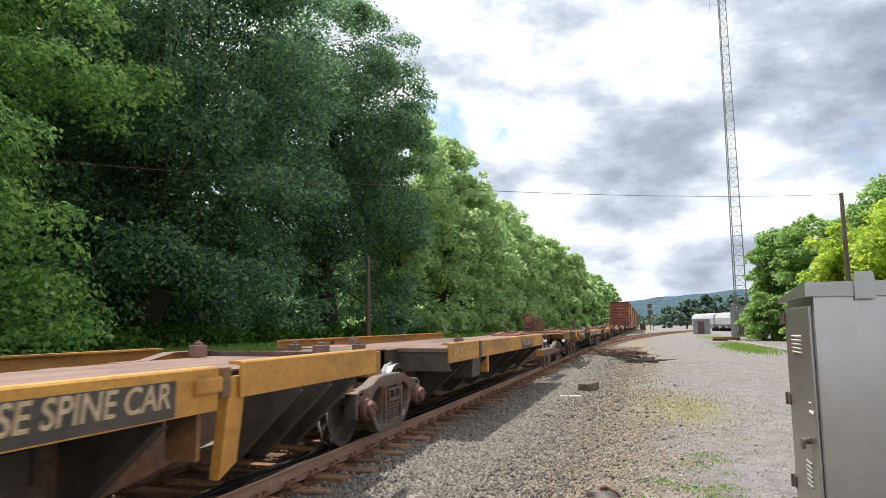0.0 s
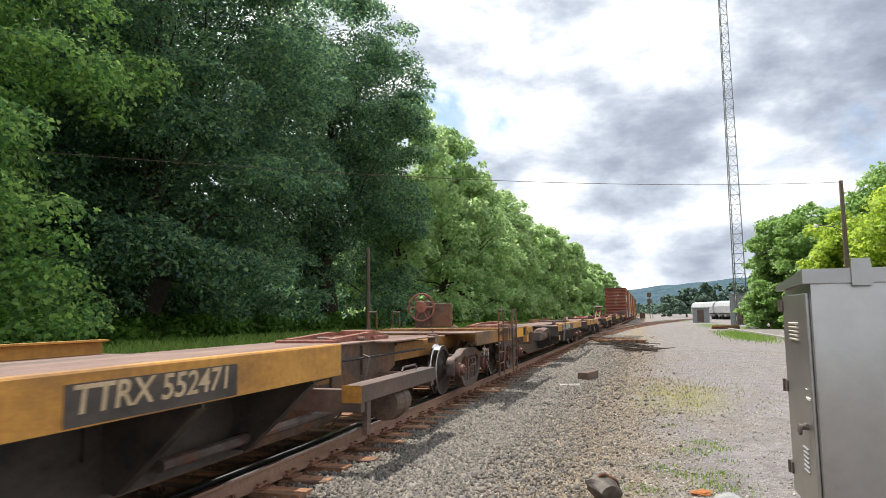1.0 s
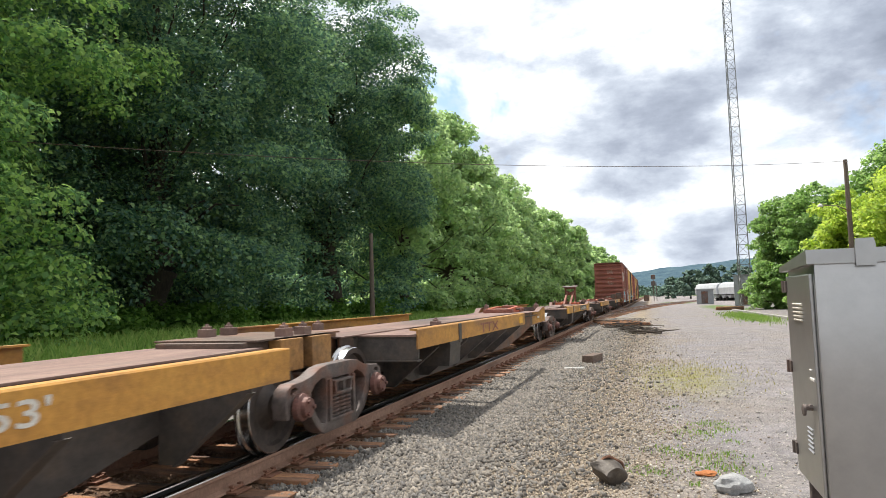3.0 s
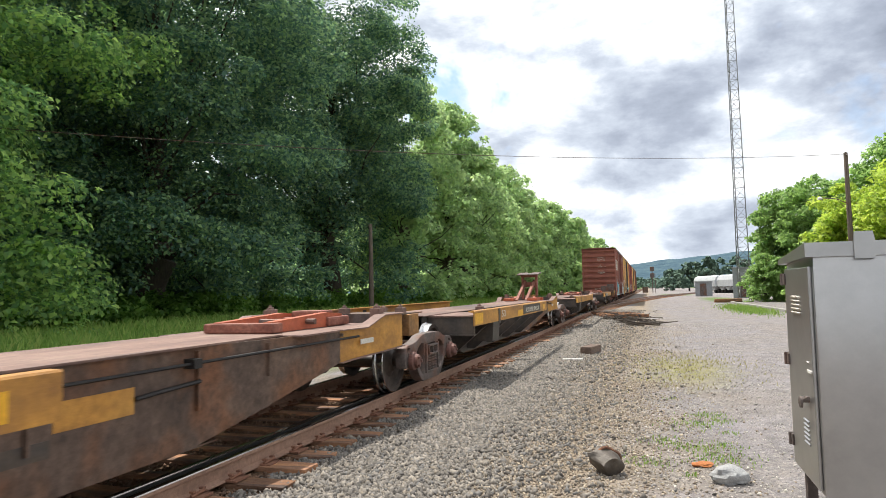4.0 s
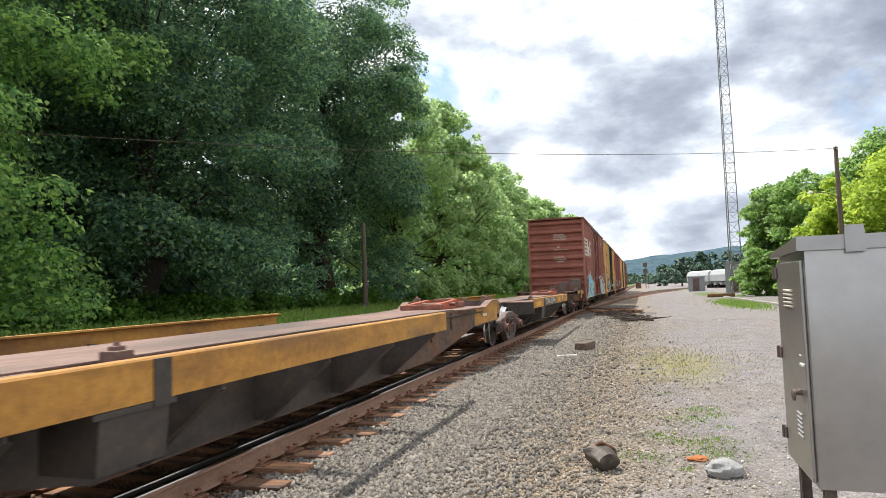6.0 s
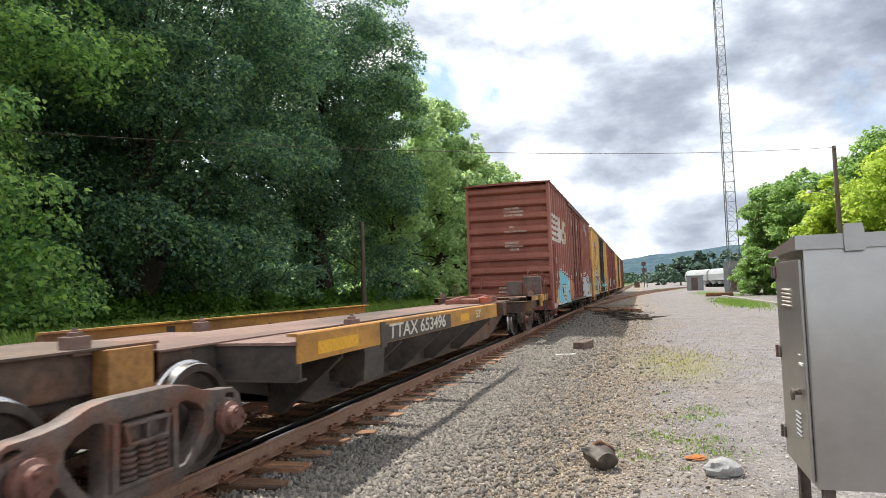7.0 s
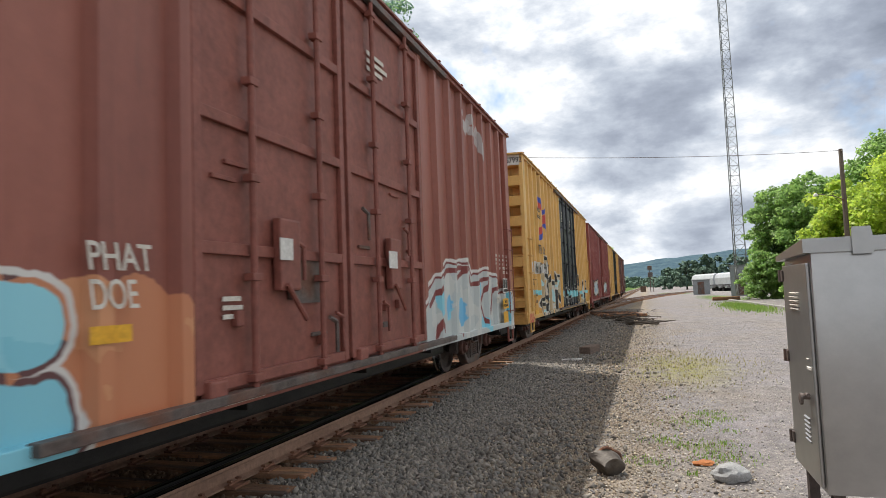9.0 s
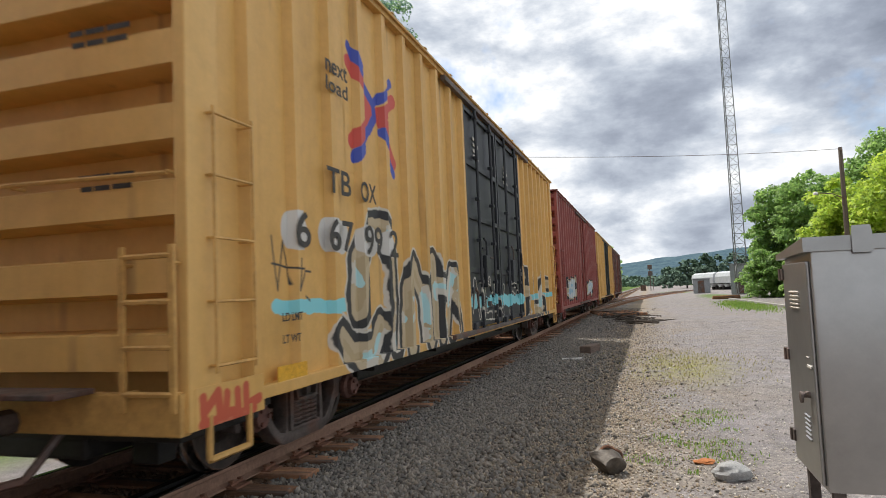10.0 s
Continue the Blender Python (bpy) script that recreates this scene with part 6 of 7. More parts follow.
    tail_word = [[(12.5, 0.9), (12.55, 1.8)], [(12.5, 1.4), (13.1, 1.35), (13.15, 0.9)], [(13.7, 1.7), (13.75, 0.9), (14.3, 0.9)], [(14.7, 0.9), (15.0, 1.7), (15.3, 0.9)], [(15.8, 0.9), (15.85, 1.6), (16.4, 1.5)]]
    scrawl = [[(1.10, 1.95), (1.18, 1.50), (1.28, 1.92), (1.36, 1.55)], [(1.10, 1.72), (1.75, 1.66)], [(1.45, 1.78), (1.42, 1.50), (1.58, 1.80), (1.62, 1.46), (1.72, 1.40)]]
    corner = [[(0.08, 0.78), (0.10, 0.62)], [(0.12, 0.70), (0.24, 0.80), (0.26, 0.62)], [(0.34, 0.78), (0.32, 0.64), (0.46, 0.64), (0.46, 0.78)], [(0.56, 0.80), (0.56, 0.66), (0.74, 0.68)], [(0.08, 0.60), (0.66, 0.62)]]
    ribbon_red, ribbon_blue = (0.56, 0.08, 0.06), (0.05, 0.08, 0.40)
    sprayed = [([[(1.15, 1.36), (2.5, 1.33)], [(12.1, 1.2), (16.9, 1.25)]], 0.12, [(0.075, cyan, cyan)]),
               (word + tail_word, 0.16, [(0.265, bone, bone), (0.235, ink, ink), (0.145, (0.50, 0.40, 0.26), bone), (0.05, (0.44, 0.34, 0.20), (0.40, 0.62, 0.64))]),
               ([[(1.42, 2.03), (1.53, 2.03)], [(2.08, 2.03), (2.40, 2.03)], [(2.90, 2.03), (3.16, 2.03)], [(3.58, 2.03), (3.67, 2.03)]], 0.05, [(0.18, chalk, chalk)]),
               (scrawl, 0.05, [(0.016, ink, ink)])]
    tan = car_paint("boxcar_yellow_paint", cream, [], (0.26, 0.15, 0.06), sprays=sprayed)
    ribbon = car_paint("ribbon_paint", cream, [], (0.26, 0.15, 0.06), sprays=[
        ([[(2.68, 3.96), (3.24, 3.56), (2.72, 3.10)], [(3.95, 3.86), (3.44, 3.56), (3.92, 3.06)]], 0.08, [(0.095, ribbon_red, ribbon_red)]),
        ([[(2.68, 4.15), (2.90, 3.90), (3.32, 3.66), (3.36, 3.50), (2.74, 2.92)], [(3.36, 3.70), (3.88, 4.08)], [(3.50, 3.36), (3.90, 2.92)]], 0.08, [(0.065, ribbon_blue, ribbon_blue)])])
    corner_tag = car_paint("corner_tag_paint", cream, [], (0.26, 0.15, 0.06), sprays=[(corner, 0.06, [(0.045, (0.52, 0.10, 0.05), (0.56, 0.15, 0.08))])])
    tan_trim = surf("boxcar_yellow_trim", [(0.50, 0.28, 0.08), (0.64, 0.375, 0.12)], 2, 0.55, 0, 0.08)
    blackp = surf("boxcar_black_door", [(0.02, 0.022, 0.026), (0.04, 0.042, 0.048)], 3, 0.5, 0, 0.08)
    door_word = [[(7.3, 1.0), (7.6, 1.6), (7.9, 1.0)], [(8.3, 1.6), (8.35, 0.95), (8.8, 0.95)], [(9.2, 1.5), (9.6, 0.95), (10.0, 1.5)], [(10.6, 0.95), (10.7, 1.5), (11.3, 1.4)]]
    sprayed_door = car_paint("sprayed_black_door", [(0.02, 0.022, 0.026), (0.04, 0.042, 0.048)], [], (0.05, 0.045, 0.04),
                             sprays=[([[(7.2, 1.25), (12.0, 1.2)]], 0.25, [(0.11, cyan, cyan)]), (door_word, 0.14, [(0.09, bone, bone), (0.06, ink, ink)])])
    tb = boxcar(130.4, 17.6, 4.9, tan, tan_trim, "yellow boxcar with black doors and spray paint", [(7.1, 9.55), (9.6, 12.05)], sprayed_door, ribs=8, RIB=FLAT_RIB)
    tan_posts = spaced(0.05, 7.05, max(2, round(7.1 / 0.72)))
    side_paint(tb, "emblem", [(2.55, 2.75, 4.32), (4.08, 2.75, 4.32)], tan_posts, ribbon, "crossed red and blue painted ribbon")
    part("corner_plate", one_box(1.462, 1.474, 0.0, 0.80, 0.585, 0.86, 0.002), corner_tag, tb, "corner plate with red sprayed scrawl")
    fitted(tb, "next", 1.98, 2.46, 3.64, 3.79, LETTER_BLACK)
    fitted(tb, "load", 1.98, 2.46, 3.45, 3.60, LETTER_BLACK)
    fitted(tb, "TB", 1.95, 2.47, 2.44, 2.69, LETTER_BLACK)
    fitted(tb, "OX", 2.72, 3.12, 2.44, 2.66, LETTER_BLACK)
    for txt, a, b in (("6", 1.35, 1.60), ("67", 1.97, 2.50), ("99", 2.80, 3.26), ("2", 3.5, 3.75)):
        fitted(tb, txt, a, b, 1.87, 2.19, LETTER_BLACK)
    fitted(tb, "LD LMT", 1.09, 1.42, 1.24, 1.31, LETTER_BLACK)
    fitted(tb, "LT WT", 1.09, 1.38, 1.06, 1.13, LETTER_BLACK)
    yellow_patch(tb, 1.01, 1.48, 0.66, 0.88, 1.466)
    part("number_board", one_box(-1.4, 1.4, -0.052, -0.042, 4.62, 4.88), WHITE, tb, "white band on the end")
    lettering("lettering", "TBOX 667992", 0.2, Matrix.Translation((0.45, -0.056, 4.68)) @ END_TURN, LETTER_BLACK, tb, 0.85)
    end_bars(tb, 0.75, 3.36, [0.55, 0.5], 0.04, LETTER_BLACK, -0.042)
    end_bars(tb, 0.8, 2.31, [0.5, 0.45], 0.035, LETTER_BLACK, -0.042)
    for y0, z in ((7.3, 4.2), (9.9, 4.1)):
        bars(tb, "stencil_bar", y0 + 0.5, z, [0.35, 0.4, 0.3, 0.4], 0.06, LETTER, 1.43)

    red2 = car_paint("second_boxcar_red_paint", [(0.22, 0.05, 0.045), (0.30, 0.075, 0.06)], [(3.5, 1.4, 2.0, 0.6, pale, blackw), (12.0, 1.4, 2.4, 0.5, pale, blackw)])
    boxcar(149.6, 17.2, 4.85, red2, plain("second_red_trim", (0.22, 0.06, 0.05)), "bright red boxcar with spray paint", [(7.4, 9.8)], plain("red_door", (0.25, 0.06, 0.05)), spin=False)
    boxcar(168.3, 17.5, 4.8, car_paint("third_boxcar_paint", cream, []), tan_trim, "yellow boxcar with dark doors", [(6.8, 8.9), (8.95, 11.0)], blackp, spin=False)
    boxcar(187.4, 15.6, 4.8, car_paint("fourth_boxcar_paint", [(0.10, 0.045, 0.04), (0.15, 0.06, 0.05)], []), red_trim, "dark brown-red boxcar at the tail", [(6.4, 8.8)], red_trim, spin=False)


build_boxcars()

# ---- trees ----


def leaf_mesh(name, centres, radii, count, size, rng, flat=0.75, inner=0.35, loose=0.6):
    """Leaves on the outer shells of many clumps: each leaf is a small bent blade of its own."""
    centres, radii = np.array(centres), np.array(radii)
    w = radii ** 2
    idx = rng.choice(len(centres), count, p=w / w.sum())
    d = rng.normal(size=(count, 3))
    d /= np.linalg.norm(d, axis=1)[:, None]
    d[:, 2] = np.where(d[:, 2] < -0.35, -d[:, 2], d[:, 2])
    rad = radii[idx] * (inner + (1.2 - inner) * rng.random(count) ** 0.7)
    p = centres[idx] + d * rad[:, None] * np.array([1, 1, flat])
    nrm = d * 0.7 + rng.normal(size=(count, 3)) * loose
    nrm[:, 2] += 0.45
    nrm /= np.linalg.norm(nrm, axis=1)[:, None]
    t = np.cross(nrm, rng.normal(size=(count, 3)))
    t /= np.linalg.norm(t, axis=1)[:, None] + 1e-9
    b = np.cross(nrm, t)
    s = size * rng.uniform(0.55, 1.25, count)[:, None]
    droop = nrm * s * 0.22
    V = np.stack([p - t * s * 0.6, p - b * s * 0.40 + droop, p + t * s * 0.62 - droop * 0.8, p + b * s * 0.42 + droop * 0.6], 1).reshape(-1, 3)
    me = bpy.data.meshes.new(name)
    me.vertices.add(count * 4)
    me.vertices.foreach_set("co", V.reshape(-1).astype(np.float32))
    me.loops.add(count * 4)
    me.loops.foreach_set("vertex_index", np.arange(count * 4, dtype=np.int32))
    me.polygons.add(count)
    me.polygons.foreach_set("loop_start", np.arange(count, dtype=np.int32) * 4)
    me.update()
    me.validate()
    return me


def limb(bm, p, q, r0, r1, rng, n=9, seg=5):
    p, q = np.array(p, float), np.array(q, float)
    last, rl = p, r0
    for k in range(1, seg + 1):
        u = k / seg
        nx = p + (q - p) * u + rng.normal(size=3) * np.linalg.norm(q - p) * 0.03 * (k < seg)
        r = r0 + (r1 - r0) * u
        rod(bm, last, nx, rl, n, r)
        last, rl = nx, r
    return last


def tree(x, y, height, radius, leaves, size, material, label, seed, low=0.12, clumps=70, group="trees along the track", near=False):
    rng = np.random.default_rng(seed)
    t = thing("tree", label, "tree", group, pose(x, y, ground_height(x, y)))
    cz, hz = height * (1 + low) / 2, height * (1 - low) / 2
    cen, rad = [], []
    for k in range(clumps):
        z = rng.uniform(-1, 1)
        a, u = rng.uniform(0, math.tau), 0.62 + 0.36 * rng.random()
        # full skirt below, rounded above
        wide = (math.sqrt(max(0.05, 1 - z * z)) if z > 0 else 1 - 0.18 * z * z) * u
        c = np.array([math.cos(a) * radius * wide, math.sin(a) * radius * wide, cz + z * hz * 0.95])
        cen.append(c)
        rad.append(radius * rng.uniform(0.11, 0.25))
    for k in range(clumps // (2 if near else 3)):
        a, z = rng.uniform(0, math.tau), rng.uniform(0.2, 0.8)
        cen.append(np.array([math.cos(a) * radius * 0.4, math.sin(a) * radius * 0.4, height * z]))
        rad.append(radius * 0.3)
    main = list(cen)
    if near:
        # each clump carries smaller tufts on its upper, outer side
        for c, r in list(zip(cen, rad))[:clumps]:
            for _ in range(5):
                d = rng.normal(size=3) + np.array([c[0] / radius, c[1] / radius, 0.45])
                d /= np.linalg.norm(d)
                cen.append(c + d * r * np.array([0.95, 0.95, 0.6]))
                rad.append(r * rng.uniform(0.38, 0.6))
    bm = bmesh.new()
    rt = 0.02 * height + 0.05
    fork = np.array([rng.normal() * 0.2, rng.normal() * 0.2, height * 0.32])
    limb(bm, (0, 0, -0.3), fork, rt * 1.25, rt * 0.8, rng, 12)
    top = limb(bm, fork, (0, 0, height * 0.7), rt * 0.8, rt * 0.12, rng, 10)
    for c in [0.82 * c for c in main[:min(26, clumps)]]:
        z = rng.uniform(0.25, 0.7) * c[2]
        limb(bm, (fork[0] * z / height, fork[1] * z / height, max(height * 0.2, z)), c, rt * 0.22, rt * 0.04, rng, 6, 4)
    smooth(part("trunk", bm, BARK, t, "dark bark trunk with limbs"), 60)
    mesh_part("crown", leaf_mesh("crown", cen, rad, leaves, size, rng, 0.55 if near else 0.75, 0.66 if near else 0.4, 0.36 if near else 0.55), material, t, "dense green leaves with gaps")
    return t


def build_trees():
    big = "tall broadleaf tree with a dense crown"
    # left crown coloured as if sunlit, the next two as if shaded
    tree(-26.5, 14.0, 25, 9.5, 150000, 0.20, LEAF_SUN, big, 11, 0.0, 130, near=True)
    tree(-25.5, 29.0, 29, 9.6, 170000, 0.20, LEAF_SHADE, big + " by the track", 12, 0.03, 140, near=True)
    tree(-23.5, 45.0, 28, 8.0, 140000, 0.21, LEAF_SHADE, big + " behind the pole", 13, 0.0, 170, near=True)
    # backing trees, added to close gaps, take the shaded leaf colour
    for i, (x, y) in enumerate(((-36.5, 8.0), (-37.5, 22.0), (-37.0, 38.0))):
        tree(x, y, 24.0, 9.0, 22000, 0.55, LEAF_SHADE, "tall dark-green tree behind the front row", 160 + i, 0.0, 110, "trees deep in the wood")
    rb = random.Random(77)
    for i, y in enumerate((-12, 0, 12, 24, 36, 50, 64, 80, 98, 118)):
        tree(-45 + rb.uniform(-3, 3), y, (19.0 if y < 30 else 13.5) + rb.uniform(-2, 2), 8.0, 7000, 0.95, LEAF_SHADE, "dark green tree deep in the wood", 200 + i, 0.0, 60, "trees deep in the wood")
    lab = "leafy green woodland tree in the row beside the track"
    rng = random.Random(5)
    y, k = 57.0, 0
    while y < 150:
        h = 21.0 + rng.uniform(-2.0, 2.0) - (2.0 if 85 < y < 105 else 0)
        tree(-22.5 + rng.uniform(-1.5, 1.5), y, h, 6.0 + rng.uniform(-0.5, 0.8), 20000 if y < 90 else 10000, 0.42 if y < 90 else 0.66, LEAF_MID, lab, 30 + k, 0.0, 120)
        y += rng.uniform(9.0, 11.5)
        k += 1
    while y < 420:
        h = 19.5 + rng.uniform(-2.0, 2.5)
        tree(-22.0 + rng.uniform(-2, 2), y, h, 7.5, 3500, 1.3, LEAF_MID, "distant leafy green tree in the row", 30 + k, 0.02, 40)
        y += rng.uniform(13.0, 18.0)
        k += 1
    gr = "trees behind the cabinet"
    tree(12.7, 71.0, 10.8, 3.5, 20000, 0.30, LEAF_GREEN, "rounded green tree at the edge of the yard", 61, -0.05, 120, gr)
    tree(15.2, 66.0, 11.6, 4.0, 20000, 0.30, LEAF_GREEN, "rounded green tree at the edge of the yard", 62, -0.05, 120, gr)
    tree(14.0, 52.5, 8.6, 3.3, 18000, 0.26, LEAF_LIME, "yellow-green tree at the edge of the yard", 63, -0.05, 120, gr)
    tree(16.6, 47.0, 10.2, 3.7, 20000, 0.26, LEAF_LIME, "yellow-green tree at the edge of the yard", 64, -0.05, 120, gr)
    tree(18.5, 57.0, 12.5, 4.2, 16000, 0.30, LEAF_GREEN, "rounded green tree at the edge of the yard", 65, -0.05, 120, gr)
    for i, (x, y_, h) in enumerate(((10.2, 66.0, 4.2), (12.6, 60.0, 4.4), (13.4, 50.0, 4.0), (16.0, 44.0, 4.6))):
        tree(x, y_, h, 2.2, 9000, 0.22, LEAF_GREEN if i < 2 else LEAF_LIME, "low leafy shrub at the edge of the yard", 70 + i, -0.1, 60, "shrubs behind the cabinet")
    for i, (x, y_, h) in enumerate(((11.0, 205, 8.5), (15.5, 200, 9.5), (20.0, 210, 9.0), (25.0, 205, 9.5), (7.5, 240, 7.0))):
        tree(x, y_, h, 4.0, 1800, 0.9, LEAF_HAZE, "distant hazy green tree beyond the yard", 80 + i, 0.0, 30, "far trees")


build_trees()


def build_undergrowth():
    """Bushes at the foot of the trees, and the far woods."""
    rng = np.random.default_rng(9)
    cen, rad = [], []
    for _ in range(330):
        y = 8 + 130 * rng.random() ** 1.3
        x = -19.5 - 4.5 * rng.random() - (1.5 if y < 40 else 0)
        r = rng.uniform(0.45, 1.15)
        cen.append((x, y, ground_height(x, y) + r * 0.5))
        rad.append(r)
    me = leaf_mesh("undergrowth", cen, rad, 42000, 0.26, rng, 0.9)
    tagged(mesh_part("undergrowth", me, LEAF_LIME_MIX), "bright green bushes and weeds under the trees", "bushes", "", "stuff")
    # thicket leaves carry the wood's shade in their green
    cen, rad = [], []
    for _ in range(150):
        y, r = rng.uniform(-5, 66), rng.uniform(1.0, 1.9)
        x = -34.5 + rng.uniform(-2, 3)
        cen.append((x, y, ground_height(x, y) + rng.uniform(0.4, 3.2)))
        rad.append(r)
    tagged(mesh_part("thicket", leaf_mesh("thicket", cen, rad, 30000, 0.42, rng, 0.9), LEAF_SHADE), "dark green thicket deep under the trees", "bushes", "", "stuff")
    n = 26000
    y = 6 + 75 * rng.random(n) ** 1.5
    x = -7.6 - 13 * rng.random(n) ** 0.8
    blade_field("tall_grass", x, y, 0.22, 0.5, rng, "tall green grass between track and trees")
    cen, rad = [], []
    for _ in range(420):
        y = rng.uniform(430, 700)
        x = rng.uniform(-30, 150) if rng.random() < 0.8 else rng.uniform(-300, 400)
        r = rng.uniform(3, 6)
        cen.append((x, y, r * 0.5))
        rad.append(r)
    tagged(mesh_part("far_woods", leaf_mesh("far_woods", cen, rad, 22000, 2.2, rng, 0.9), LEAF_HAZE), "distant low woods across the valley", "woods", "", "stuff")


def blade_field(name, x, y, w0, h0, rng, label, parent=None, material=None):
    n = len(x)
    z = np.array([ground_height(a, b) for a, b in zip(x, y)])
    a = rng.uniform(0, math.tau, n)
    h = h0 * rng.uniform(0.5, 1.2, n)
    w = w0 * 0.12 * rng.uniform(0.6, 1.3, n)
    dx, dy = np.cos(a), np.sin(a)
    lean = rng.uniform(-0.6, 0.6, (n, 2)) * h[:, None]
    p0 = np.stack([x - dx * w, y - dy * w, z - 0.02], 1)
    p1 = np.stack([x + dx * w, y + dy * w, z - 0.02], 1)
    p2 = np.stack([x + lean[:, 0] * 0.5 + dx * w * 0.7, y + lean[:, 1] * 0.5 + dy * w * 0.7, z + h * 0.65], 1)
    p3 = np.stack([x + lean[:, 0], y + lean[:, 1], z + h], 1)
    V = np.stack([p0, p1, p2, p3], 1).reshape(-1, 3)
    me = bpy.data.meshes.new(name)
    me.from_pydata(V.tolist(), [], (np.arange(n * 4).reshape(n, 4)).tolist())
    return tagged(mesh_part(name, me, material or GRASS, parent), label, "grass", "", "stuff")


LEAF_LIME_MIX = island("weed_leaf", [(0.05, 0.12, 0.02), (0.11, 0.22, 0.035), (0.15, 0.27, 0.05)], 0.6, 0.35)
build_undergrowth()


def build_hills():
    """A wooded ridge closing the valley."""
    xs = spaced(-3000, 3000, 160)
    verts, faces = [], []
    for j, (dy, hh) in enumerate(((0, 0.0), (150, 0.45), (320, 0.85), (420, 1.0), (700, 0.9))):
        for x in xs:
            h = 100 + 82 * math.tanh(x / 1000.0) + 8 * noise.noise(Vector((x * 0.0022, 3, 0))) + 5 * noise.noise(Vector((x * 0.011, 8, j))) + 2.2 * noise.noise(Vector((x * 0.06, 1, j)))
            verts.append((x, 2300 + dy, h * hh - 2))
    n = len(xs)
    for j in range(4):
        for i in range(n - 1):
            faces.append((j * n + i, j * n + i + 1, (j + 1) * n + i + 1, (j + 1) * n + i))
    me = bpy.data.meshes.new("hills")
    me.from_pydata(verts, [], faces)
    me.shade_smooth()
    # bluish aerial haze is part of the forest colours
    mt = surf("hazed_forest", [(0.05, 0.085, 0.115), (0.075, 0.12, 0.15), (0.10, 0.15, 0.165)], 0.035, 1.0, 0, 0.0, detail=10, spec=0.0)
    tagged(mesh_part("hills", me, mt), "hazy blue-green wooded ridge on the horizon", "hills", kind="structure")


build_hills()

# ---- yard: tower, poles, cabinet ----


def build_tower():
    x, y, H = 9.24, 74.4, 40.0
    t = thing("radio_tower", "tall grey steel lattice radio tower", "tower", "", pose(x, y, ground_height(x, y)))
    steel = surf("galvanised_tower", [(0.20, 0.20, 0.21), (0.30, 0.30, 0.31)], 3, 0.55, 0.4, 0.05)
    rr = lambda z: 0.75 - 0.30 * z / H
    cor = lambda k, z: (rr(z) * math.cos(radians(90 + 120 * k + 15)), rr(z) * math.sin(radians(90 + 120 * k + 15)), z)
    for k in range(3):
        bm = bmesh.new()
        rod(bm, cor(k, -0.2), cor(k, H), 0.055, 8, 0.04)
        part("leg", bm, steel, t)
    bm = bmesh.new()
    z, up = 0.3, 1.05
    i = 0
    while z + up < H:
        for k in range(3):
            a, b = cor(k, z), cor((k + 1) % 3, z)
            rod(bm, a, b, 0.022, 4)
            rod(bm, a if i % 2 else b, cor((k + 1) % 3, z + up) if i % 2 else cor(k, z + up), 0.022, 4)
        z += up
        i += 1
    part("bracing", bm, steel, t, "zigzag lattice bracing")
    bm = bmesh.new()
    for z in (4, 12, 20, 28, 36):
        rod(bm, cor(0, z), cor(0, min(H, z + 8)), 0.03, 6)
    part("feed_cable", bm, BLACK, t)
    for z0, s in ((36.6, -1), (37.6, 1)):
        bm = bmesh.new()
        rod(bm, (0.3 * s, -0.2, z0), (1.2 * s, -0.4, z0), 0.03, 6)
        rod(bm, (1.2 * s, -0.4, z0 - 0.6), (1.2 * s, -0.4, z0 + 2.2), 0.035, 6)
        part("antenna", bm, WHITE, t, "pale whip antenna on an arm")
    bm = bmesh.new()
    rod(bm, (0, 0, H - 0.3), (0, 0, H + 2.5), 0.04, 6)
    part("top_mast", bm, steel, t)


build_tower()


def utility_pole(x, y, top, r, label, lamp=False, cross=False):
    t = thing("utility_pole", label, "pole", "", pose(x, y, ground_height(x, y)))
    bm = bmesh.new()
    lathe(bm, [(-0.4, r * 1.15), (top * 0.5, r), (top - 0.04, r * 0.8), (top, r * 0.7)], "z", 14)
    smooth(part("post", bm, WOOD_POLE, t, "weathered brown wooden post"))
    if lamp:
        bm = bmesh.new()
        z = top - 3.3
        wire(bm, [(0, -0.15, z), (-0.7, -0.3, z + 0.35), (-1.6, -0.5, z + 0.45)], 0.03)
        rod(bm, (0, -0.15, z - 0.5), (-0.7, -0.3, z + 0.3), 0.015)
        part("lamp_arm", bm, GREY_STEEL, t)
        bm = bmesh.new()
        lathe(bm, [(-0.10, 0.05), (-0.08, 0.16), (0.03, 0.13), (0.1, 0.05)], "z", 12, (-1.7, -0.52, z + 0.43))
        part("lamp_head", bm, WHITE, t, "pale street lamp head")
    bm = bmesh.new()
    rod(bm, (0, -r, top - 0.25), (0, -r - 0.14, top - 0.22), 0.03, 6)
    lathe(bm, [(0, 0.03), (0.05, 0.06), (0.1, 0.03)], "z", 10, (0, -r - 0.14, top - 0.25))
    part("insulator", bm, GREY_STEEL, t)
    return t


utility_pole(12.1, 46.4, 9.8, 0.15, "weathered wooden utility pole with a street lamp", lamp=True)
utility_pole(-17.6, 39.6, 5.9, 0.15, "dark wooden pole standing in the grass")


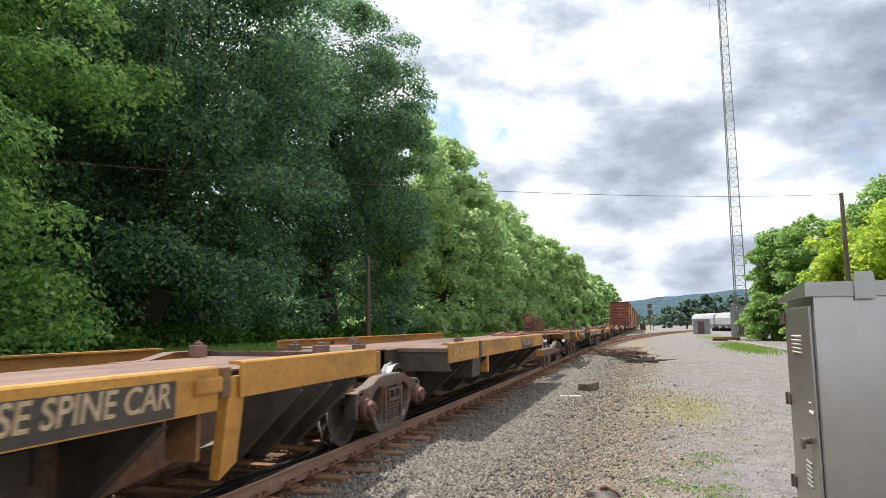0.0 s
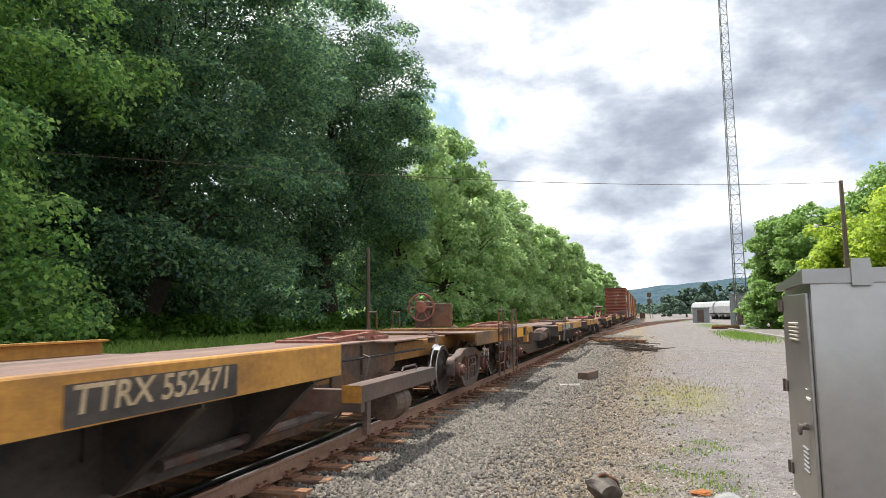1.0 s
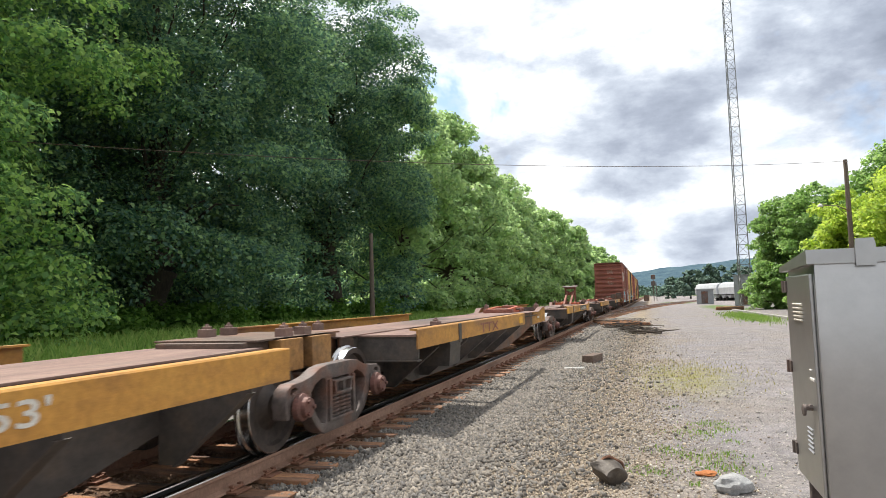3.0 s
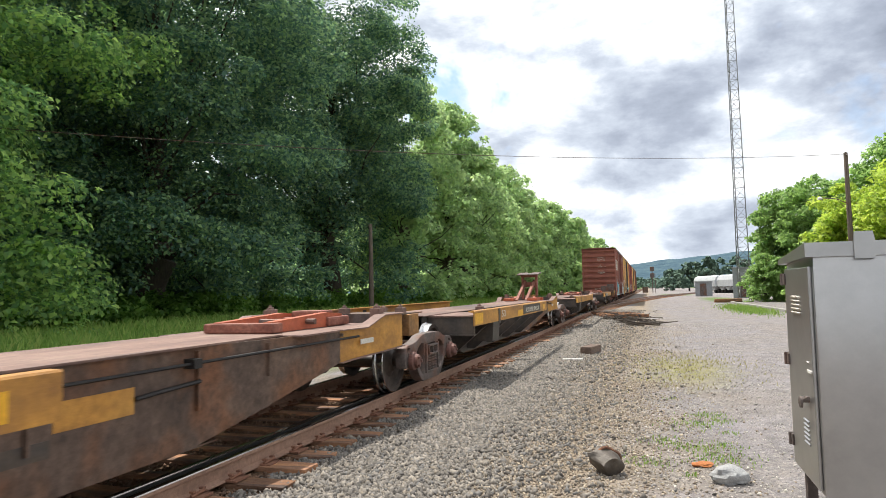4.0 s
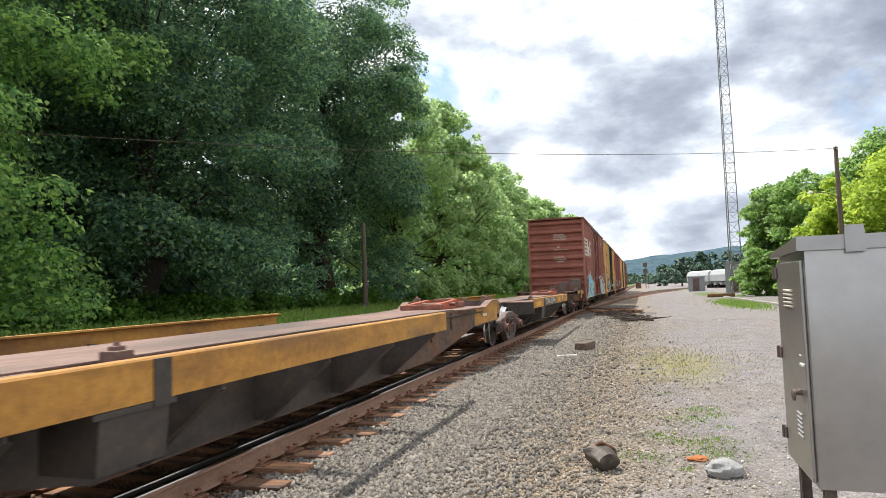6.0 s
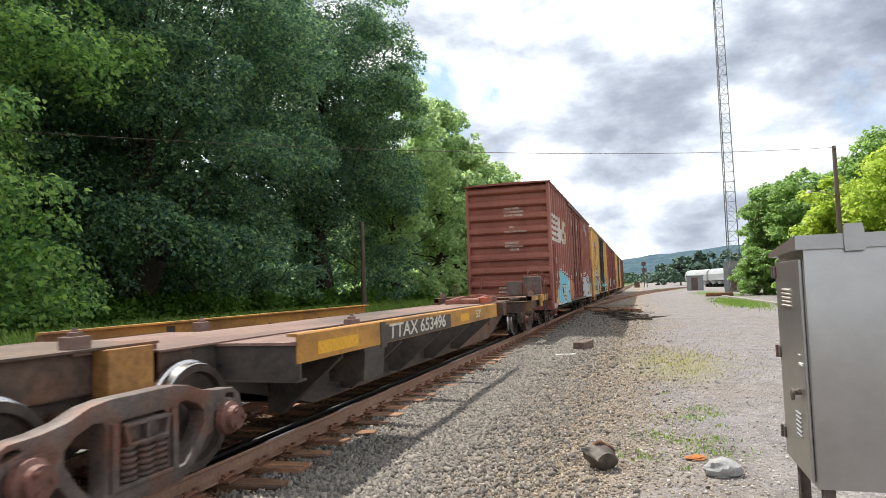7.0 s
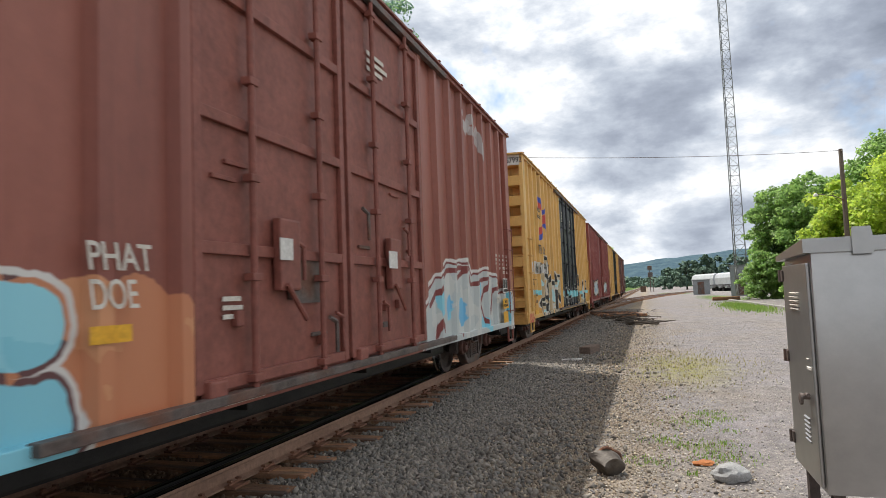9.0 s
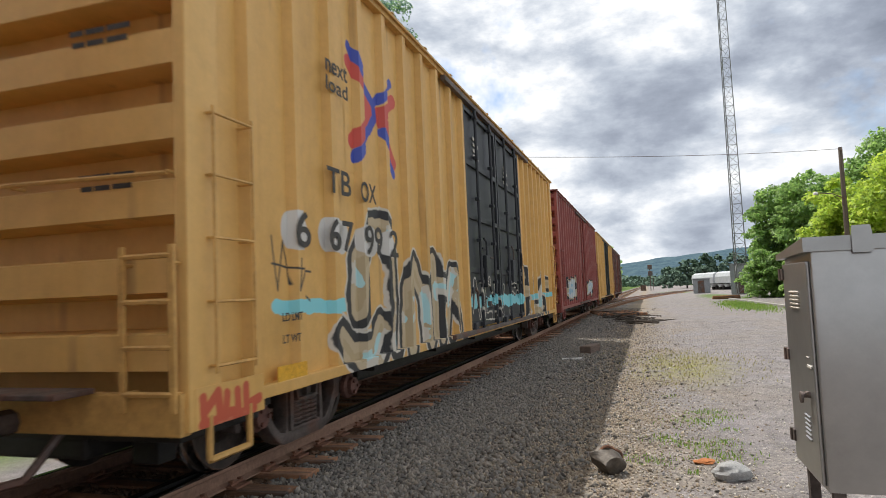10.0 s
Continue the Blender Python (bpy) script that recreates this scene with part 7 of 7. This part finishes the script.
def build_wire():
    bm = bmesh.new()
    a, b = Vector((12.1, 46.3, 9.7)), Vector((-34.0, 5.0, 9.7))
    pts = []
    for k in range(41):
        s = 1.1 * k / 40
        p = a + (b - a) * s
        p.z = 9.7 - 6.2 * s + 4.6 * s * s
        pts.append(p)
    rings = []
    for p in pts:
        rings.append([bm.verts.new(p + Vector((0, 0.014 * math.cos(k * math.tau / 5), 0.014 * math.sin(k * math.tau / 5)))) for k in range(5)])
    for A, B in zip(rings[:-1], rings[1:]):
        for k in range(5):
            bm.faces.new((A[k], A[(k + 1) % 5], B[(k + 1) % 5], B[k]))
    tagged(part("overhead_wire", bm, GREY_STEEL), "thin dark overhead wire from the pole", "wire")


build_wire()


def build_cabinet():
    """Steel signal case on legs: lid with an overhang, louvred door, hinges, latch, lifting lug."""
    t = thing("signal_cabinet", "grey steel trackside signal cabinet on legs", "cabinet", "", pose(0.667, 3.13, 0))
    w, d, z0, z1 = 1.1, 0.56, 0.75, 1.80
    smooth(part("case", one_box(0.0, w, 0.0, d, z0, z1, 0.010), CABINET, t, "plain grey sheet-steel case"))
    bm = bmesh.new()
    prism(bm, [(-0.014, z1 - 0.03), (d + 0.05, z1 - 0.045), (d + 0.05, z1 - 0.02), (-0.014, z1 + 0.032)], -0.03, w + 0.03, "x")
    part("lid", bm, CABINET, t, "grey sheet-steel lid with overhang")
    door = part("door", one_box(-0.016, -0.001, 0.03, d - 0.02, z0 + 0.02, z1 - 0.07, 0.005), CABINET, t, "grey steel door in the narrow side")
    bm = bmesh.new()
    for k in range(3):
        for j in range(5):
            y, z = 0.20 + 0.062 * k, 1.600 - 0.0185 * j
            prism(bm, [(-0.016, z), (-0.027, z - 0.004), (-0.016, z - 0.012)], y, y + 0.048, "y")
    part("upper_louvre", bm, LETTER, door, "pale pressed louvres")
    bm = bmesh.new()
    for j in range(6):
        z = 1.04 - 0.02 * j
        prism(bm, [(-0.016, z), (-0.023, z - 0.004), (-0.016, z - 0.012)], 0.15, 0.25, "y")
    part("lower_louvre", bm, CABINET, door)
    bm = bmesh.new()
    rod(bm, (-0.016, 0.13, 1.14), (-0.05, 0.13, 1.14), 0.013, 10)
    lathe(bm, [(-0.06, 0.010), (-0.056, 0.026), (-0.046, 0.026)], "x", 14, (0, 0.13, 1.13))
    rod(bm, (-0.03, 0.13, 1.15), (-0.032, 0.07, 1.155), 0.008, 8)
    part("latch", bm, GREY_STEEL, door, "round steel latch with padlock")
    bm = bmesh.new()
    box(bm, -0.022, -0.016, 0.045, 0.12, 1.262, 1.275, 0.002)
    box(bm, -0.020, -0.016, 0.09, 0.13, 1.305, 1.310, 0.001)
    part("data_strip", bm, WHITE, door)
    for z in (1.68, 1.28, 0.88):
        bm = bmesh.new()
        rod(bm, (-0.02, d, z - 0.03), (-0.02, d, z + 0.03), 0.014, 8)
        box(bm, -0.024, 0.0, d - 0.05, d + 0.012, z - 0.028, z + 0.028, 0.004)
        part("hinge", bm, GREY_STEEL, t, "dark steel hinge")
    bm = bmesh.new()
    prism(bm, [(0.155, 1.757), (0.232, 1.757), (0.232, 1.84), (0.226, 1.872), (0.158, 1.872), (0.155, 1.84)], -0.024, -0.015, "y")
    part("lifting_lug", bm, CABINET, t, "flat grey lifting lug")
    for x, y in ((0.05, 0.05), (w - 0.05, 0.05), (0.05, d - 0.05), (w - 0.05, d - 0.05)):
        bm = bmesh.new()
        box(bm, x - 0.025, x + 0.025, y - 0.003, y + 0.003, -0.05, z0 + 0.01)
        box(bm, x - 0.025, x - 0.019, y - 0.025, y + 0.025, -0.05, z0 + 0.01)
        part("leg", bm, GREY_STEEL, t, "dark angle-iron leg")


build_cabinet()


def build_far_yard():
    x, y = 10.4, 86.0
    conc = surf("hut_grey", [(0.22, 0.235, 0.25), (0.30, 0.315, 0.33)], 2, 0.8)
    for hx, hy, w2, hh, txt in ((x + 0.2, y, 1.0, 3.6, "tall grey equipment hut at the foot of the tower"), (7.6, 104.0, 1.15, 2.1, "low grey equipment hut on the grass")):
        t = thing("equipment_hut", txt, "hut", "huts by the siding", pose(hx, hy, 0, 0, 0, -6))
        part("wall", one_box(-w2, w2, -1.0, 1.0, 0, hh, 0.02), conc, t)
        part("roof", one_box(-w2 - 0.08, w2 + 0.08, -1.1, 1.1, hh, hh + 0.12, 0.02), conc, t)
        door = part("door", one_box(-0.5, 0.4, -1.025, -1.001, 0.1, min(2.1, hh - 0.2), 0.005), GREY_STEEL, t)
        part("handle", one_box(0.28, 0.32, -1.06, -1.026, 0.9, 1.05, 0.005), BLACK, door)
    for k in range(4):
        ob = part("old_tie", one_box(-1.2, 1.2, -0.11, 0.11, 0, 0.17, 0.02), TIE)
        ob.matrix_basis = pose(6.9, 66.0 + 0.26 * (k % 3), 0.17 * (k // 3), 0, 0, 2 * k)
        tagged(ob, "discarded timber tie stacked on the grass", "timber", "stacked ties")
    white = surf("hopper_white", [(0.42, 0.44, 0.47), (0.56, 0.58, 0.6)], 1.5, 0.5)
    for i in range(2):
        x, y = 12.3 + 3.6 * i, 148 - 12.5 * i
        t = thing("hopper_car", "white rounded covered hopper car on a far siding", "freight car", "parked hopper cars", pose(x, y, 0, 0, 0, 16))
        bm = bmesh.new()
        pts = [(-1.4, 1.3), (-1.5, 2.6), (-1.2, 3.3), (-0.6, 3.6), (0.6, 3.6), (1.2, 3.3), (1.5, 2.6), (1.4, 1.3)]
        prism(bm, pts, -6, 6, "y")
        part("body", bm, white, t)
        bm = bmesh.new()
        for k in range(4):
            yy = -4.5 + 3 * k
            prism(bm, [(yy - 1.4, 1.3), (yy + 1.4, 1.3), (yy + 0.3, 0.6), (yy - 0.3, 0.6)], -1.2, 1.2, "x")
        part("hopper", bm, white, t)
        bm = bmesh.new()
        for yy in (-4.8, 4.8):
            for e in (-0.85, 0.85):
                lathe(bm, [(-0.8, 0.44), (0.8, 0.44)], "x", 16, (0, yy + e, 0.44))
        box(bm, -1.3, 1.3, -6.3, 6.3, 1.15, 1.3)
        part("running_gear", bm, BLACK, t)
    x, y = 0.65, 180.0
    t = thing("signal_mast", "railway signal mast with two black heads", "signal", "", pose(x, y, 0))
    bm = bmesh.new()
    rod(bm, (0, 0, 0), (0, 0, 6.6), 0.1, 8)
    rod(bm, (0.7, 0, 0), (0.7, 0, 5.0), 0.07, 8)
    part("mast", bm, GREY_STEEL, t)
    for z in (5.6, 3.9):
        bm = bmesh.new()
        box(bm, -0.55, 0.55, -0.2, 0.1, z, z + 1.2, 0.06)
        part("signal_head", bm, GREY_STEEL, t, "dark grey signal head")
    part("base_case", one_box(-2.6, -1.2, -0.6, 0.6, 0, 1.5, 0.02), BROWN, t, "brown equipment case")
    x, y = 7.5, 39.0
    bm = bmesh.new()
    for k in range(10):
        box(bm, -0.13, 0.13, k * 2.4, k * 2.4 + 2.36, -0.1, 0.16, 0.02)
    ob = part("kerb", bm, surf("old_concrete", [(0.26, 0.25, 0.23), (0.38, 0.36, 0.33)], 3, 0.9, 0, 0.3))
    ob.matrix_basis = pose(x, y, 0, 0, 0, 1.5)
    tagged(ob, "low weathered concrete kerb along the yard", "kerb", kind="structure")


build_far_yard()

# ---- small things on the ground ----


def lump(name, label, category, x, y, sx, sy, sz, material, seed, sub=3, rot=0, sink=0.12, crush=0.25, freq=1.6, tilt=0):
    bm = bmesh.new()
    bmesh.ops.create_icosphere(bm, subdivisions=sub, radius=1.0)
    for v in bm.verts:
        n = noise.noise(v.co * freq + Vector((seed * 3.7, 0, 0))) + 0.4 * noise.noise(v.co * freq * 2.7 + Vector((0, seed, 0)))
        v.co *= 1 + crush * n
        v.co.z = max(v.co.z, -0.75)
        v.co = Vector((v.co.x * sx, v.co.y * sy, v.co.z * sz))
    ob = part(name, bm, material)
    smooth(ob, 28)
    ob.matrix_basis = pose(x, y, ground_height(x, y) + sz * (0.75 - sink), tilt, 0, rot)
    return tagged(ob, label, category)


def build_debris():
    rusty = surf("rusty_sheet", [(0.10, 0.055, 0.04), (0.20, 0.10, 0.065), (0.30, 0.14, 0.07)], 9, 0.8, 0.1, 0.4, 40)
    dull = surf("dull_brown_metal", [(0.07, 0.058, 0.048), (0.13, 0.11, 0.09)], 6, 0.6, 0.2, 0.2, 40)
    t = thing("scrap_can", "crushed rusty metal can lying on gravel", "scrap metal", "", pose(-0.44, 6.07, 0.0, 0, 0, 20) @ Matrix.Scale(0.86, 4))
    bm = bmesh.new()
    prof = [(-0.13, 0.085), (-0.12, 0.115), (-0.05, 0.125), (0.04, 0.12), (0.11, 0.128), (0.125, 0.12), (0.11, 0.10), (0.02, 0.09)]
    lathe(bm, prof, "y", 28)
    for v in bm.verts:
        v.co.x *= 1.15 + 0.5 * noise.noise(v.co * 9)
        v.co.z *= 0.92 + 0.4 * noise.noise(v.co * 8 + Vector((5, 0, 0)))
        v.co.y += 0.05 * noise.noise(v.co * 11 + Vector((0, 3, 0)))
    ob = part("shell", bm, dull, t, "dull brown dented shell")
    smooth(ob, 40)
    ob.matrix_basis = pose(0, 0, 0.115, 18, 0, 25)
    bm = bmesh.new()
    wire(bm, [(0.15 * math.cos(a), 0.02, 0.135 + 0.115 * math.sin(a) + 0.012 * math.sin(5 * a)) for a in spaced(-0.3, 3.3, 14)], 0.017, 6)
    part("rim", bm, rusty, t, "torn rusty rim")
    lump("concrete_chunk", "pale broken concrete chunk on the gravel", "stone", 0.56, 6.0, 0.15, 0.10, 0.085, surf("pale_concrete", [(0.27, 0.27, 0.27), (0.40, 0.40, 0.39)], 14, 0.9, 0, 0.5, 30), 4, 3, 10, 0.05, 0.3)
    lump("rust_flake", "flat orange rusty scrap on the gravel", "scrap metal", 0.385, 6.5, 0.10, 0.07, 0.022, surf("orange_rust", [(0.30, 0.10, 0.03), (0.48, 0.18, 0.06)], 12, 0.9, 0, 0.3), 6, 3, 15, 0.05, 0.35)
    wood = surf("cut_timber", [(0.10, 0.07, 0.055), (0.20, 0.14, 0.11)], 5, 0.9, 0, 0.4, 30, stretch=(6, 1, 6))
    ob = part("timber_block", one_box(-0.14, 0.14, -0.42, 0.42, 0, 0.21, 0.02), wood)
    ob.matrix_basis = pose(-1.49, 16.8, ground_height(-1.49, 16.8) - 0.01, 0, 0, -12)
    tagged(ob, "short dark timber block lying on ballast", "timber")
    bm = bmesh.new()
    rod(bm, (-0.22, 0, 0.03), (0.22, 0.1, 0.035), 0.03, 7)
    ob = part("pale_stick", bm, WHITE)
    ob.matrix_basis = pose(-1.75, 15.0, ground_height(-1.75, 15.0))
    tagged(ob, "short pale stick lying on the ballast", "stick")
    rng = random.Random(3)
    bm = bmesh.new()
    for k in range(70):
        u = rng.random()
        x, y = -2.2 + 2.2 * u + rng.uniform(-0.5, 0.5), 36 - 7.5 * u + rng.uniform(-1.5, 1.5)
        z = ground_height(x, y) + rng.uniform(0.02, 0.22)
        a, L = rng.uniform(0, math.tau), rng.uniform(0.4, 1.6)
        rod(bm, (x, y, z), (x + math.cos(a) * L, y + math.sin(a) * L, max(0.02, z + rng.uniform(-0.15, 0.12))), rng.uniform(0.015, 0.05), 5, 0.012)
    tagged(part("brush_pile", bm, BARK), "pile of dead branches beside the track", "branches", "", "stuff")
    for k in range(5):
        ob = part("old_tie", one_box(-0.11, 0.11, -1.2, 1.2, 0, 0.17, 0.02), TIE)
        ob.matrix_basis = pose(-2.3 + 0.25 * k, 40 - 1.1 * k, 0.03 + 0.0 * k, 0, 0, 70 + 9 * k)
        tagged(ob, "discarded dark timber tie lying by the track", "timber", "discarded ties")
    rg = np.random.default_rng(21)
    xs, ys = [], []
    for cx, cy, r, n in ((0.62, 9.0, 0.22, 260), (0.40, 8.35, 0.3, 420), (0.75, 8.6, 0.16, 160), (0.05, 7.4, 0.2, 240), (0.35, 7.15, 0.2, 240), (0.6, 7.3, 0.2, 240), (0.55, 6.75, 0.26, 420),
                         (-0.25, 6.6, 0.22, 150), (-0.05, 6.5, 0.2, 130), (0.28, 6.15, 0.07, 60), (0.75, 7.9, 0.1, 60), (0.2, 10.2, 0.1, 40)):
        n = n // 2
        xs.append(rg.normal(cx, r * 0.6, n))
        ys.append(rg.normal(cy, r * 0.6, n))
    blade_field("grass_tufts", np.concatenate(xs), np.concatenate(ys), 0.06, 0.032, rg, "small green weed tufts in the gravel")
    n = 2600
    blade_field("verge_grass", rg.normal(6.0, 0.6, n), rg.normal(47, 4.5, n), 0.2, 0.16, rg, "green and yellow grass verge by the kerb")
    n = 900
    blade_field("dry_grass", rg.normal(0.5, 0.75, n), rg.normal(14.5, 1.6, n), 0.07, 0.06, rg, "thin mossy dry grass on the gravel", None, DRY)


build_debris()

# ---- what moves ----


def motions():
    """The train rolls towards the viewer at an even pace; its wheels turn with it."""
    for car, s0 in MOVERS:
        walk(car, [(t, pose(XC, s0 - SPEED * t, ZR)) for t in spaced(0.0, 10.0, 20)])
    step = math.degrees(SPEED / RW / FPS)
    for ob, y in SPINNERS:
        walk(ob, [(k / FPS, pose(0, y, RW, step * k, 0, 0)) for k in range(0, FPS * 10 + 1)])


motions()
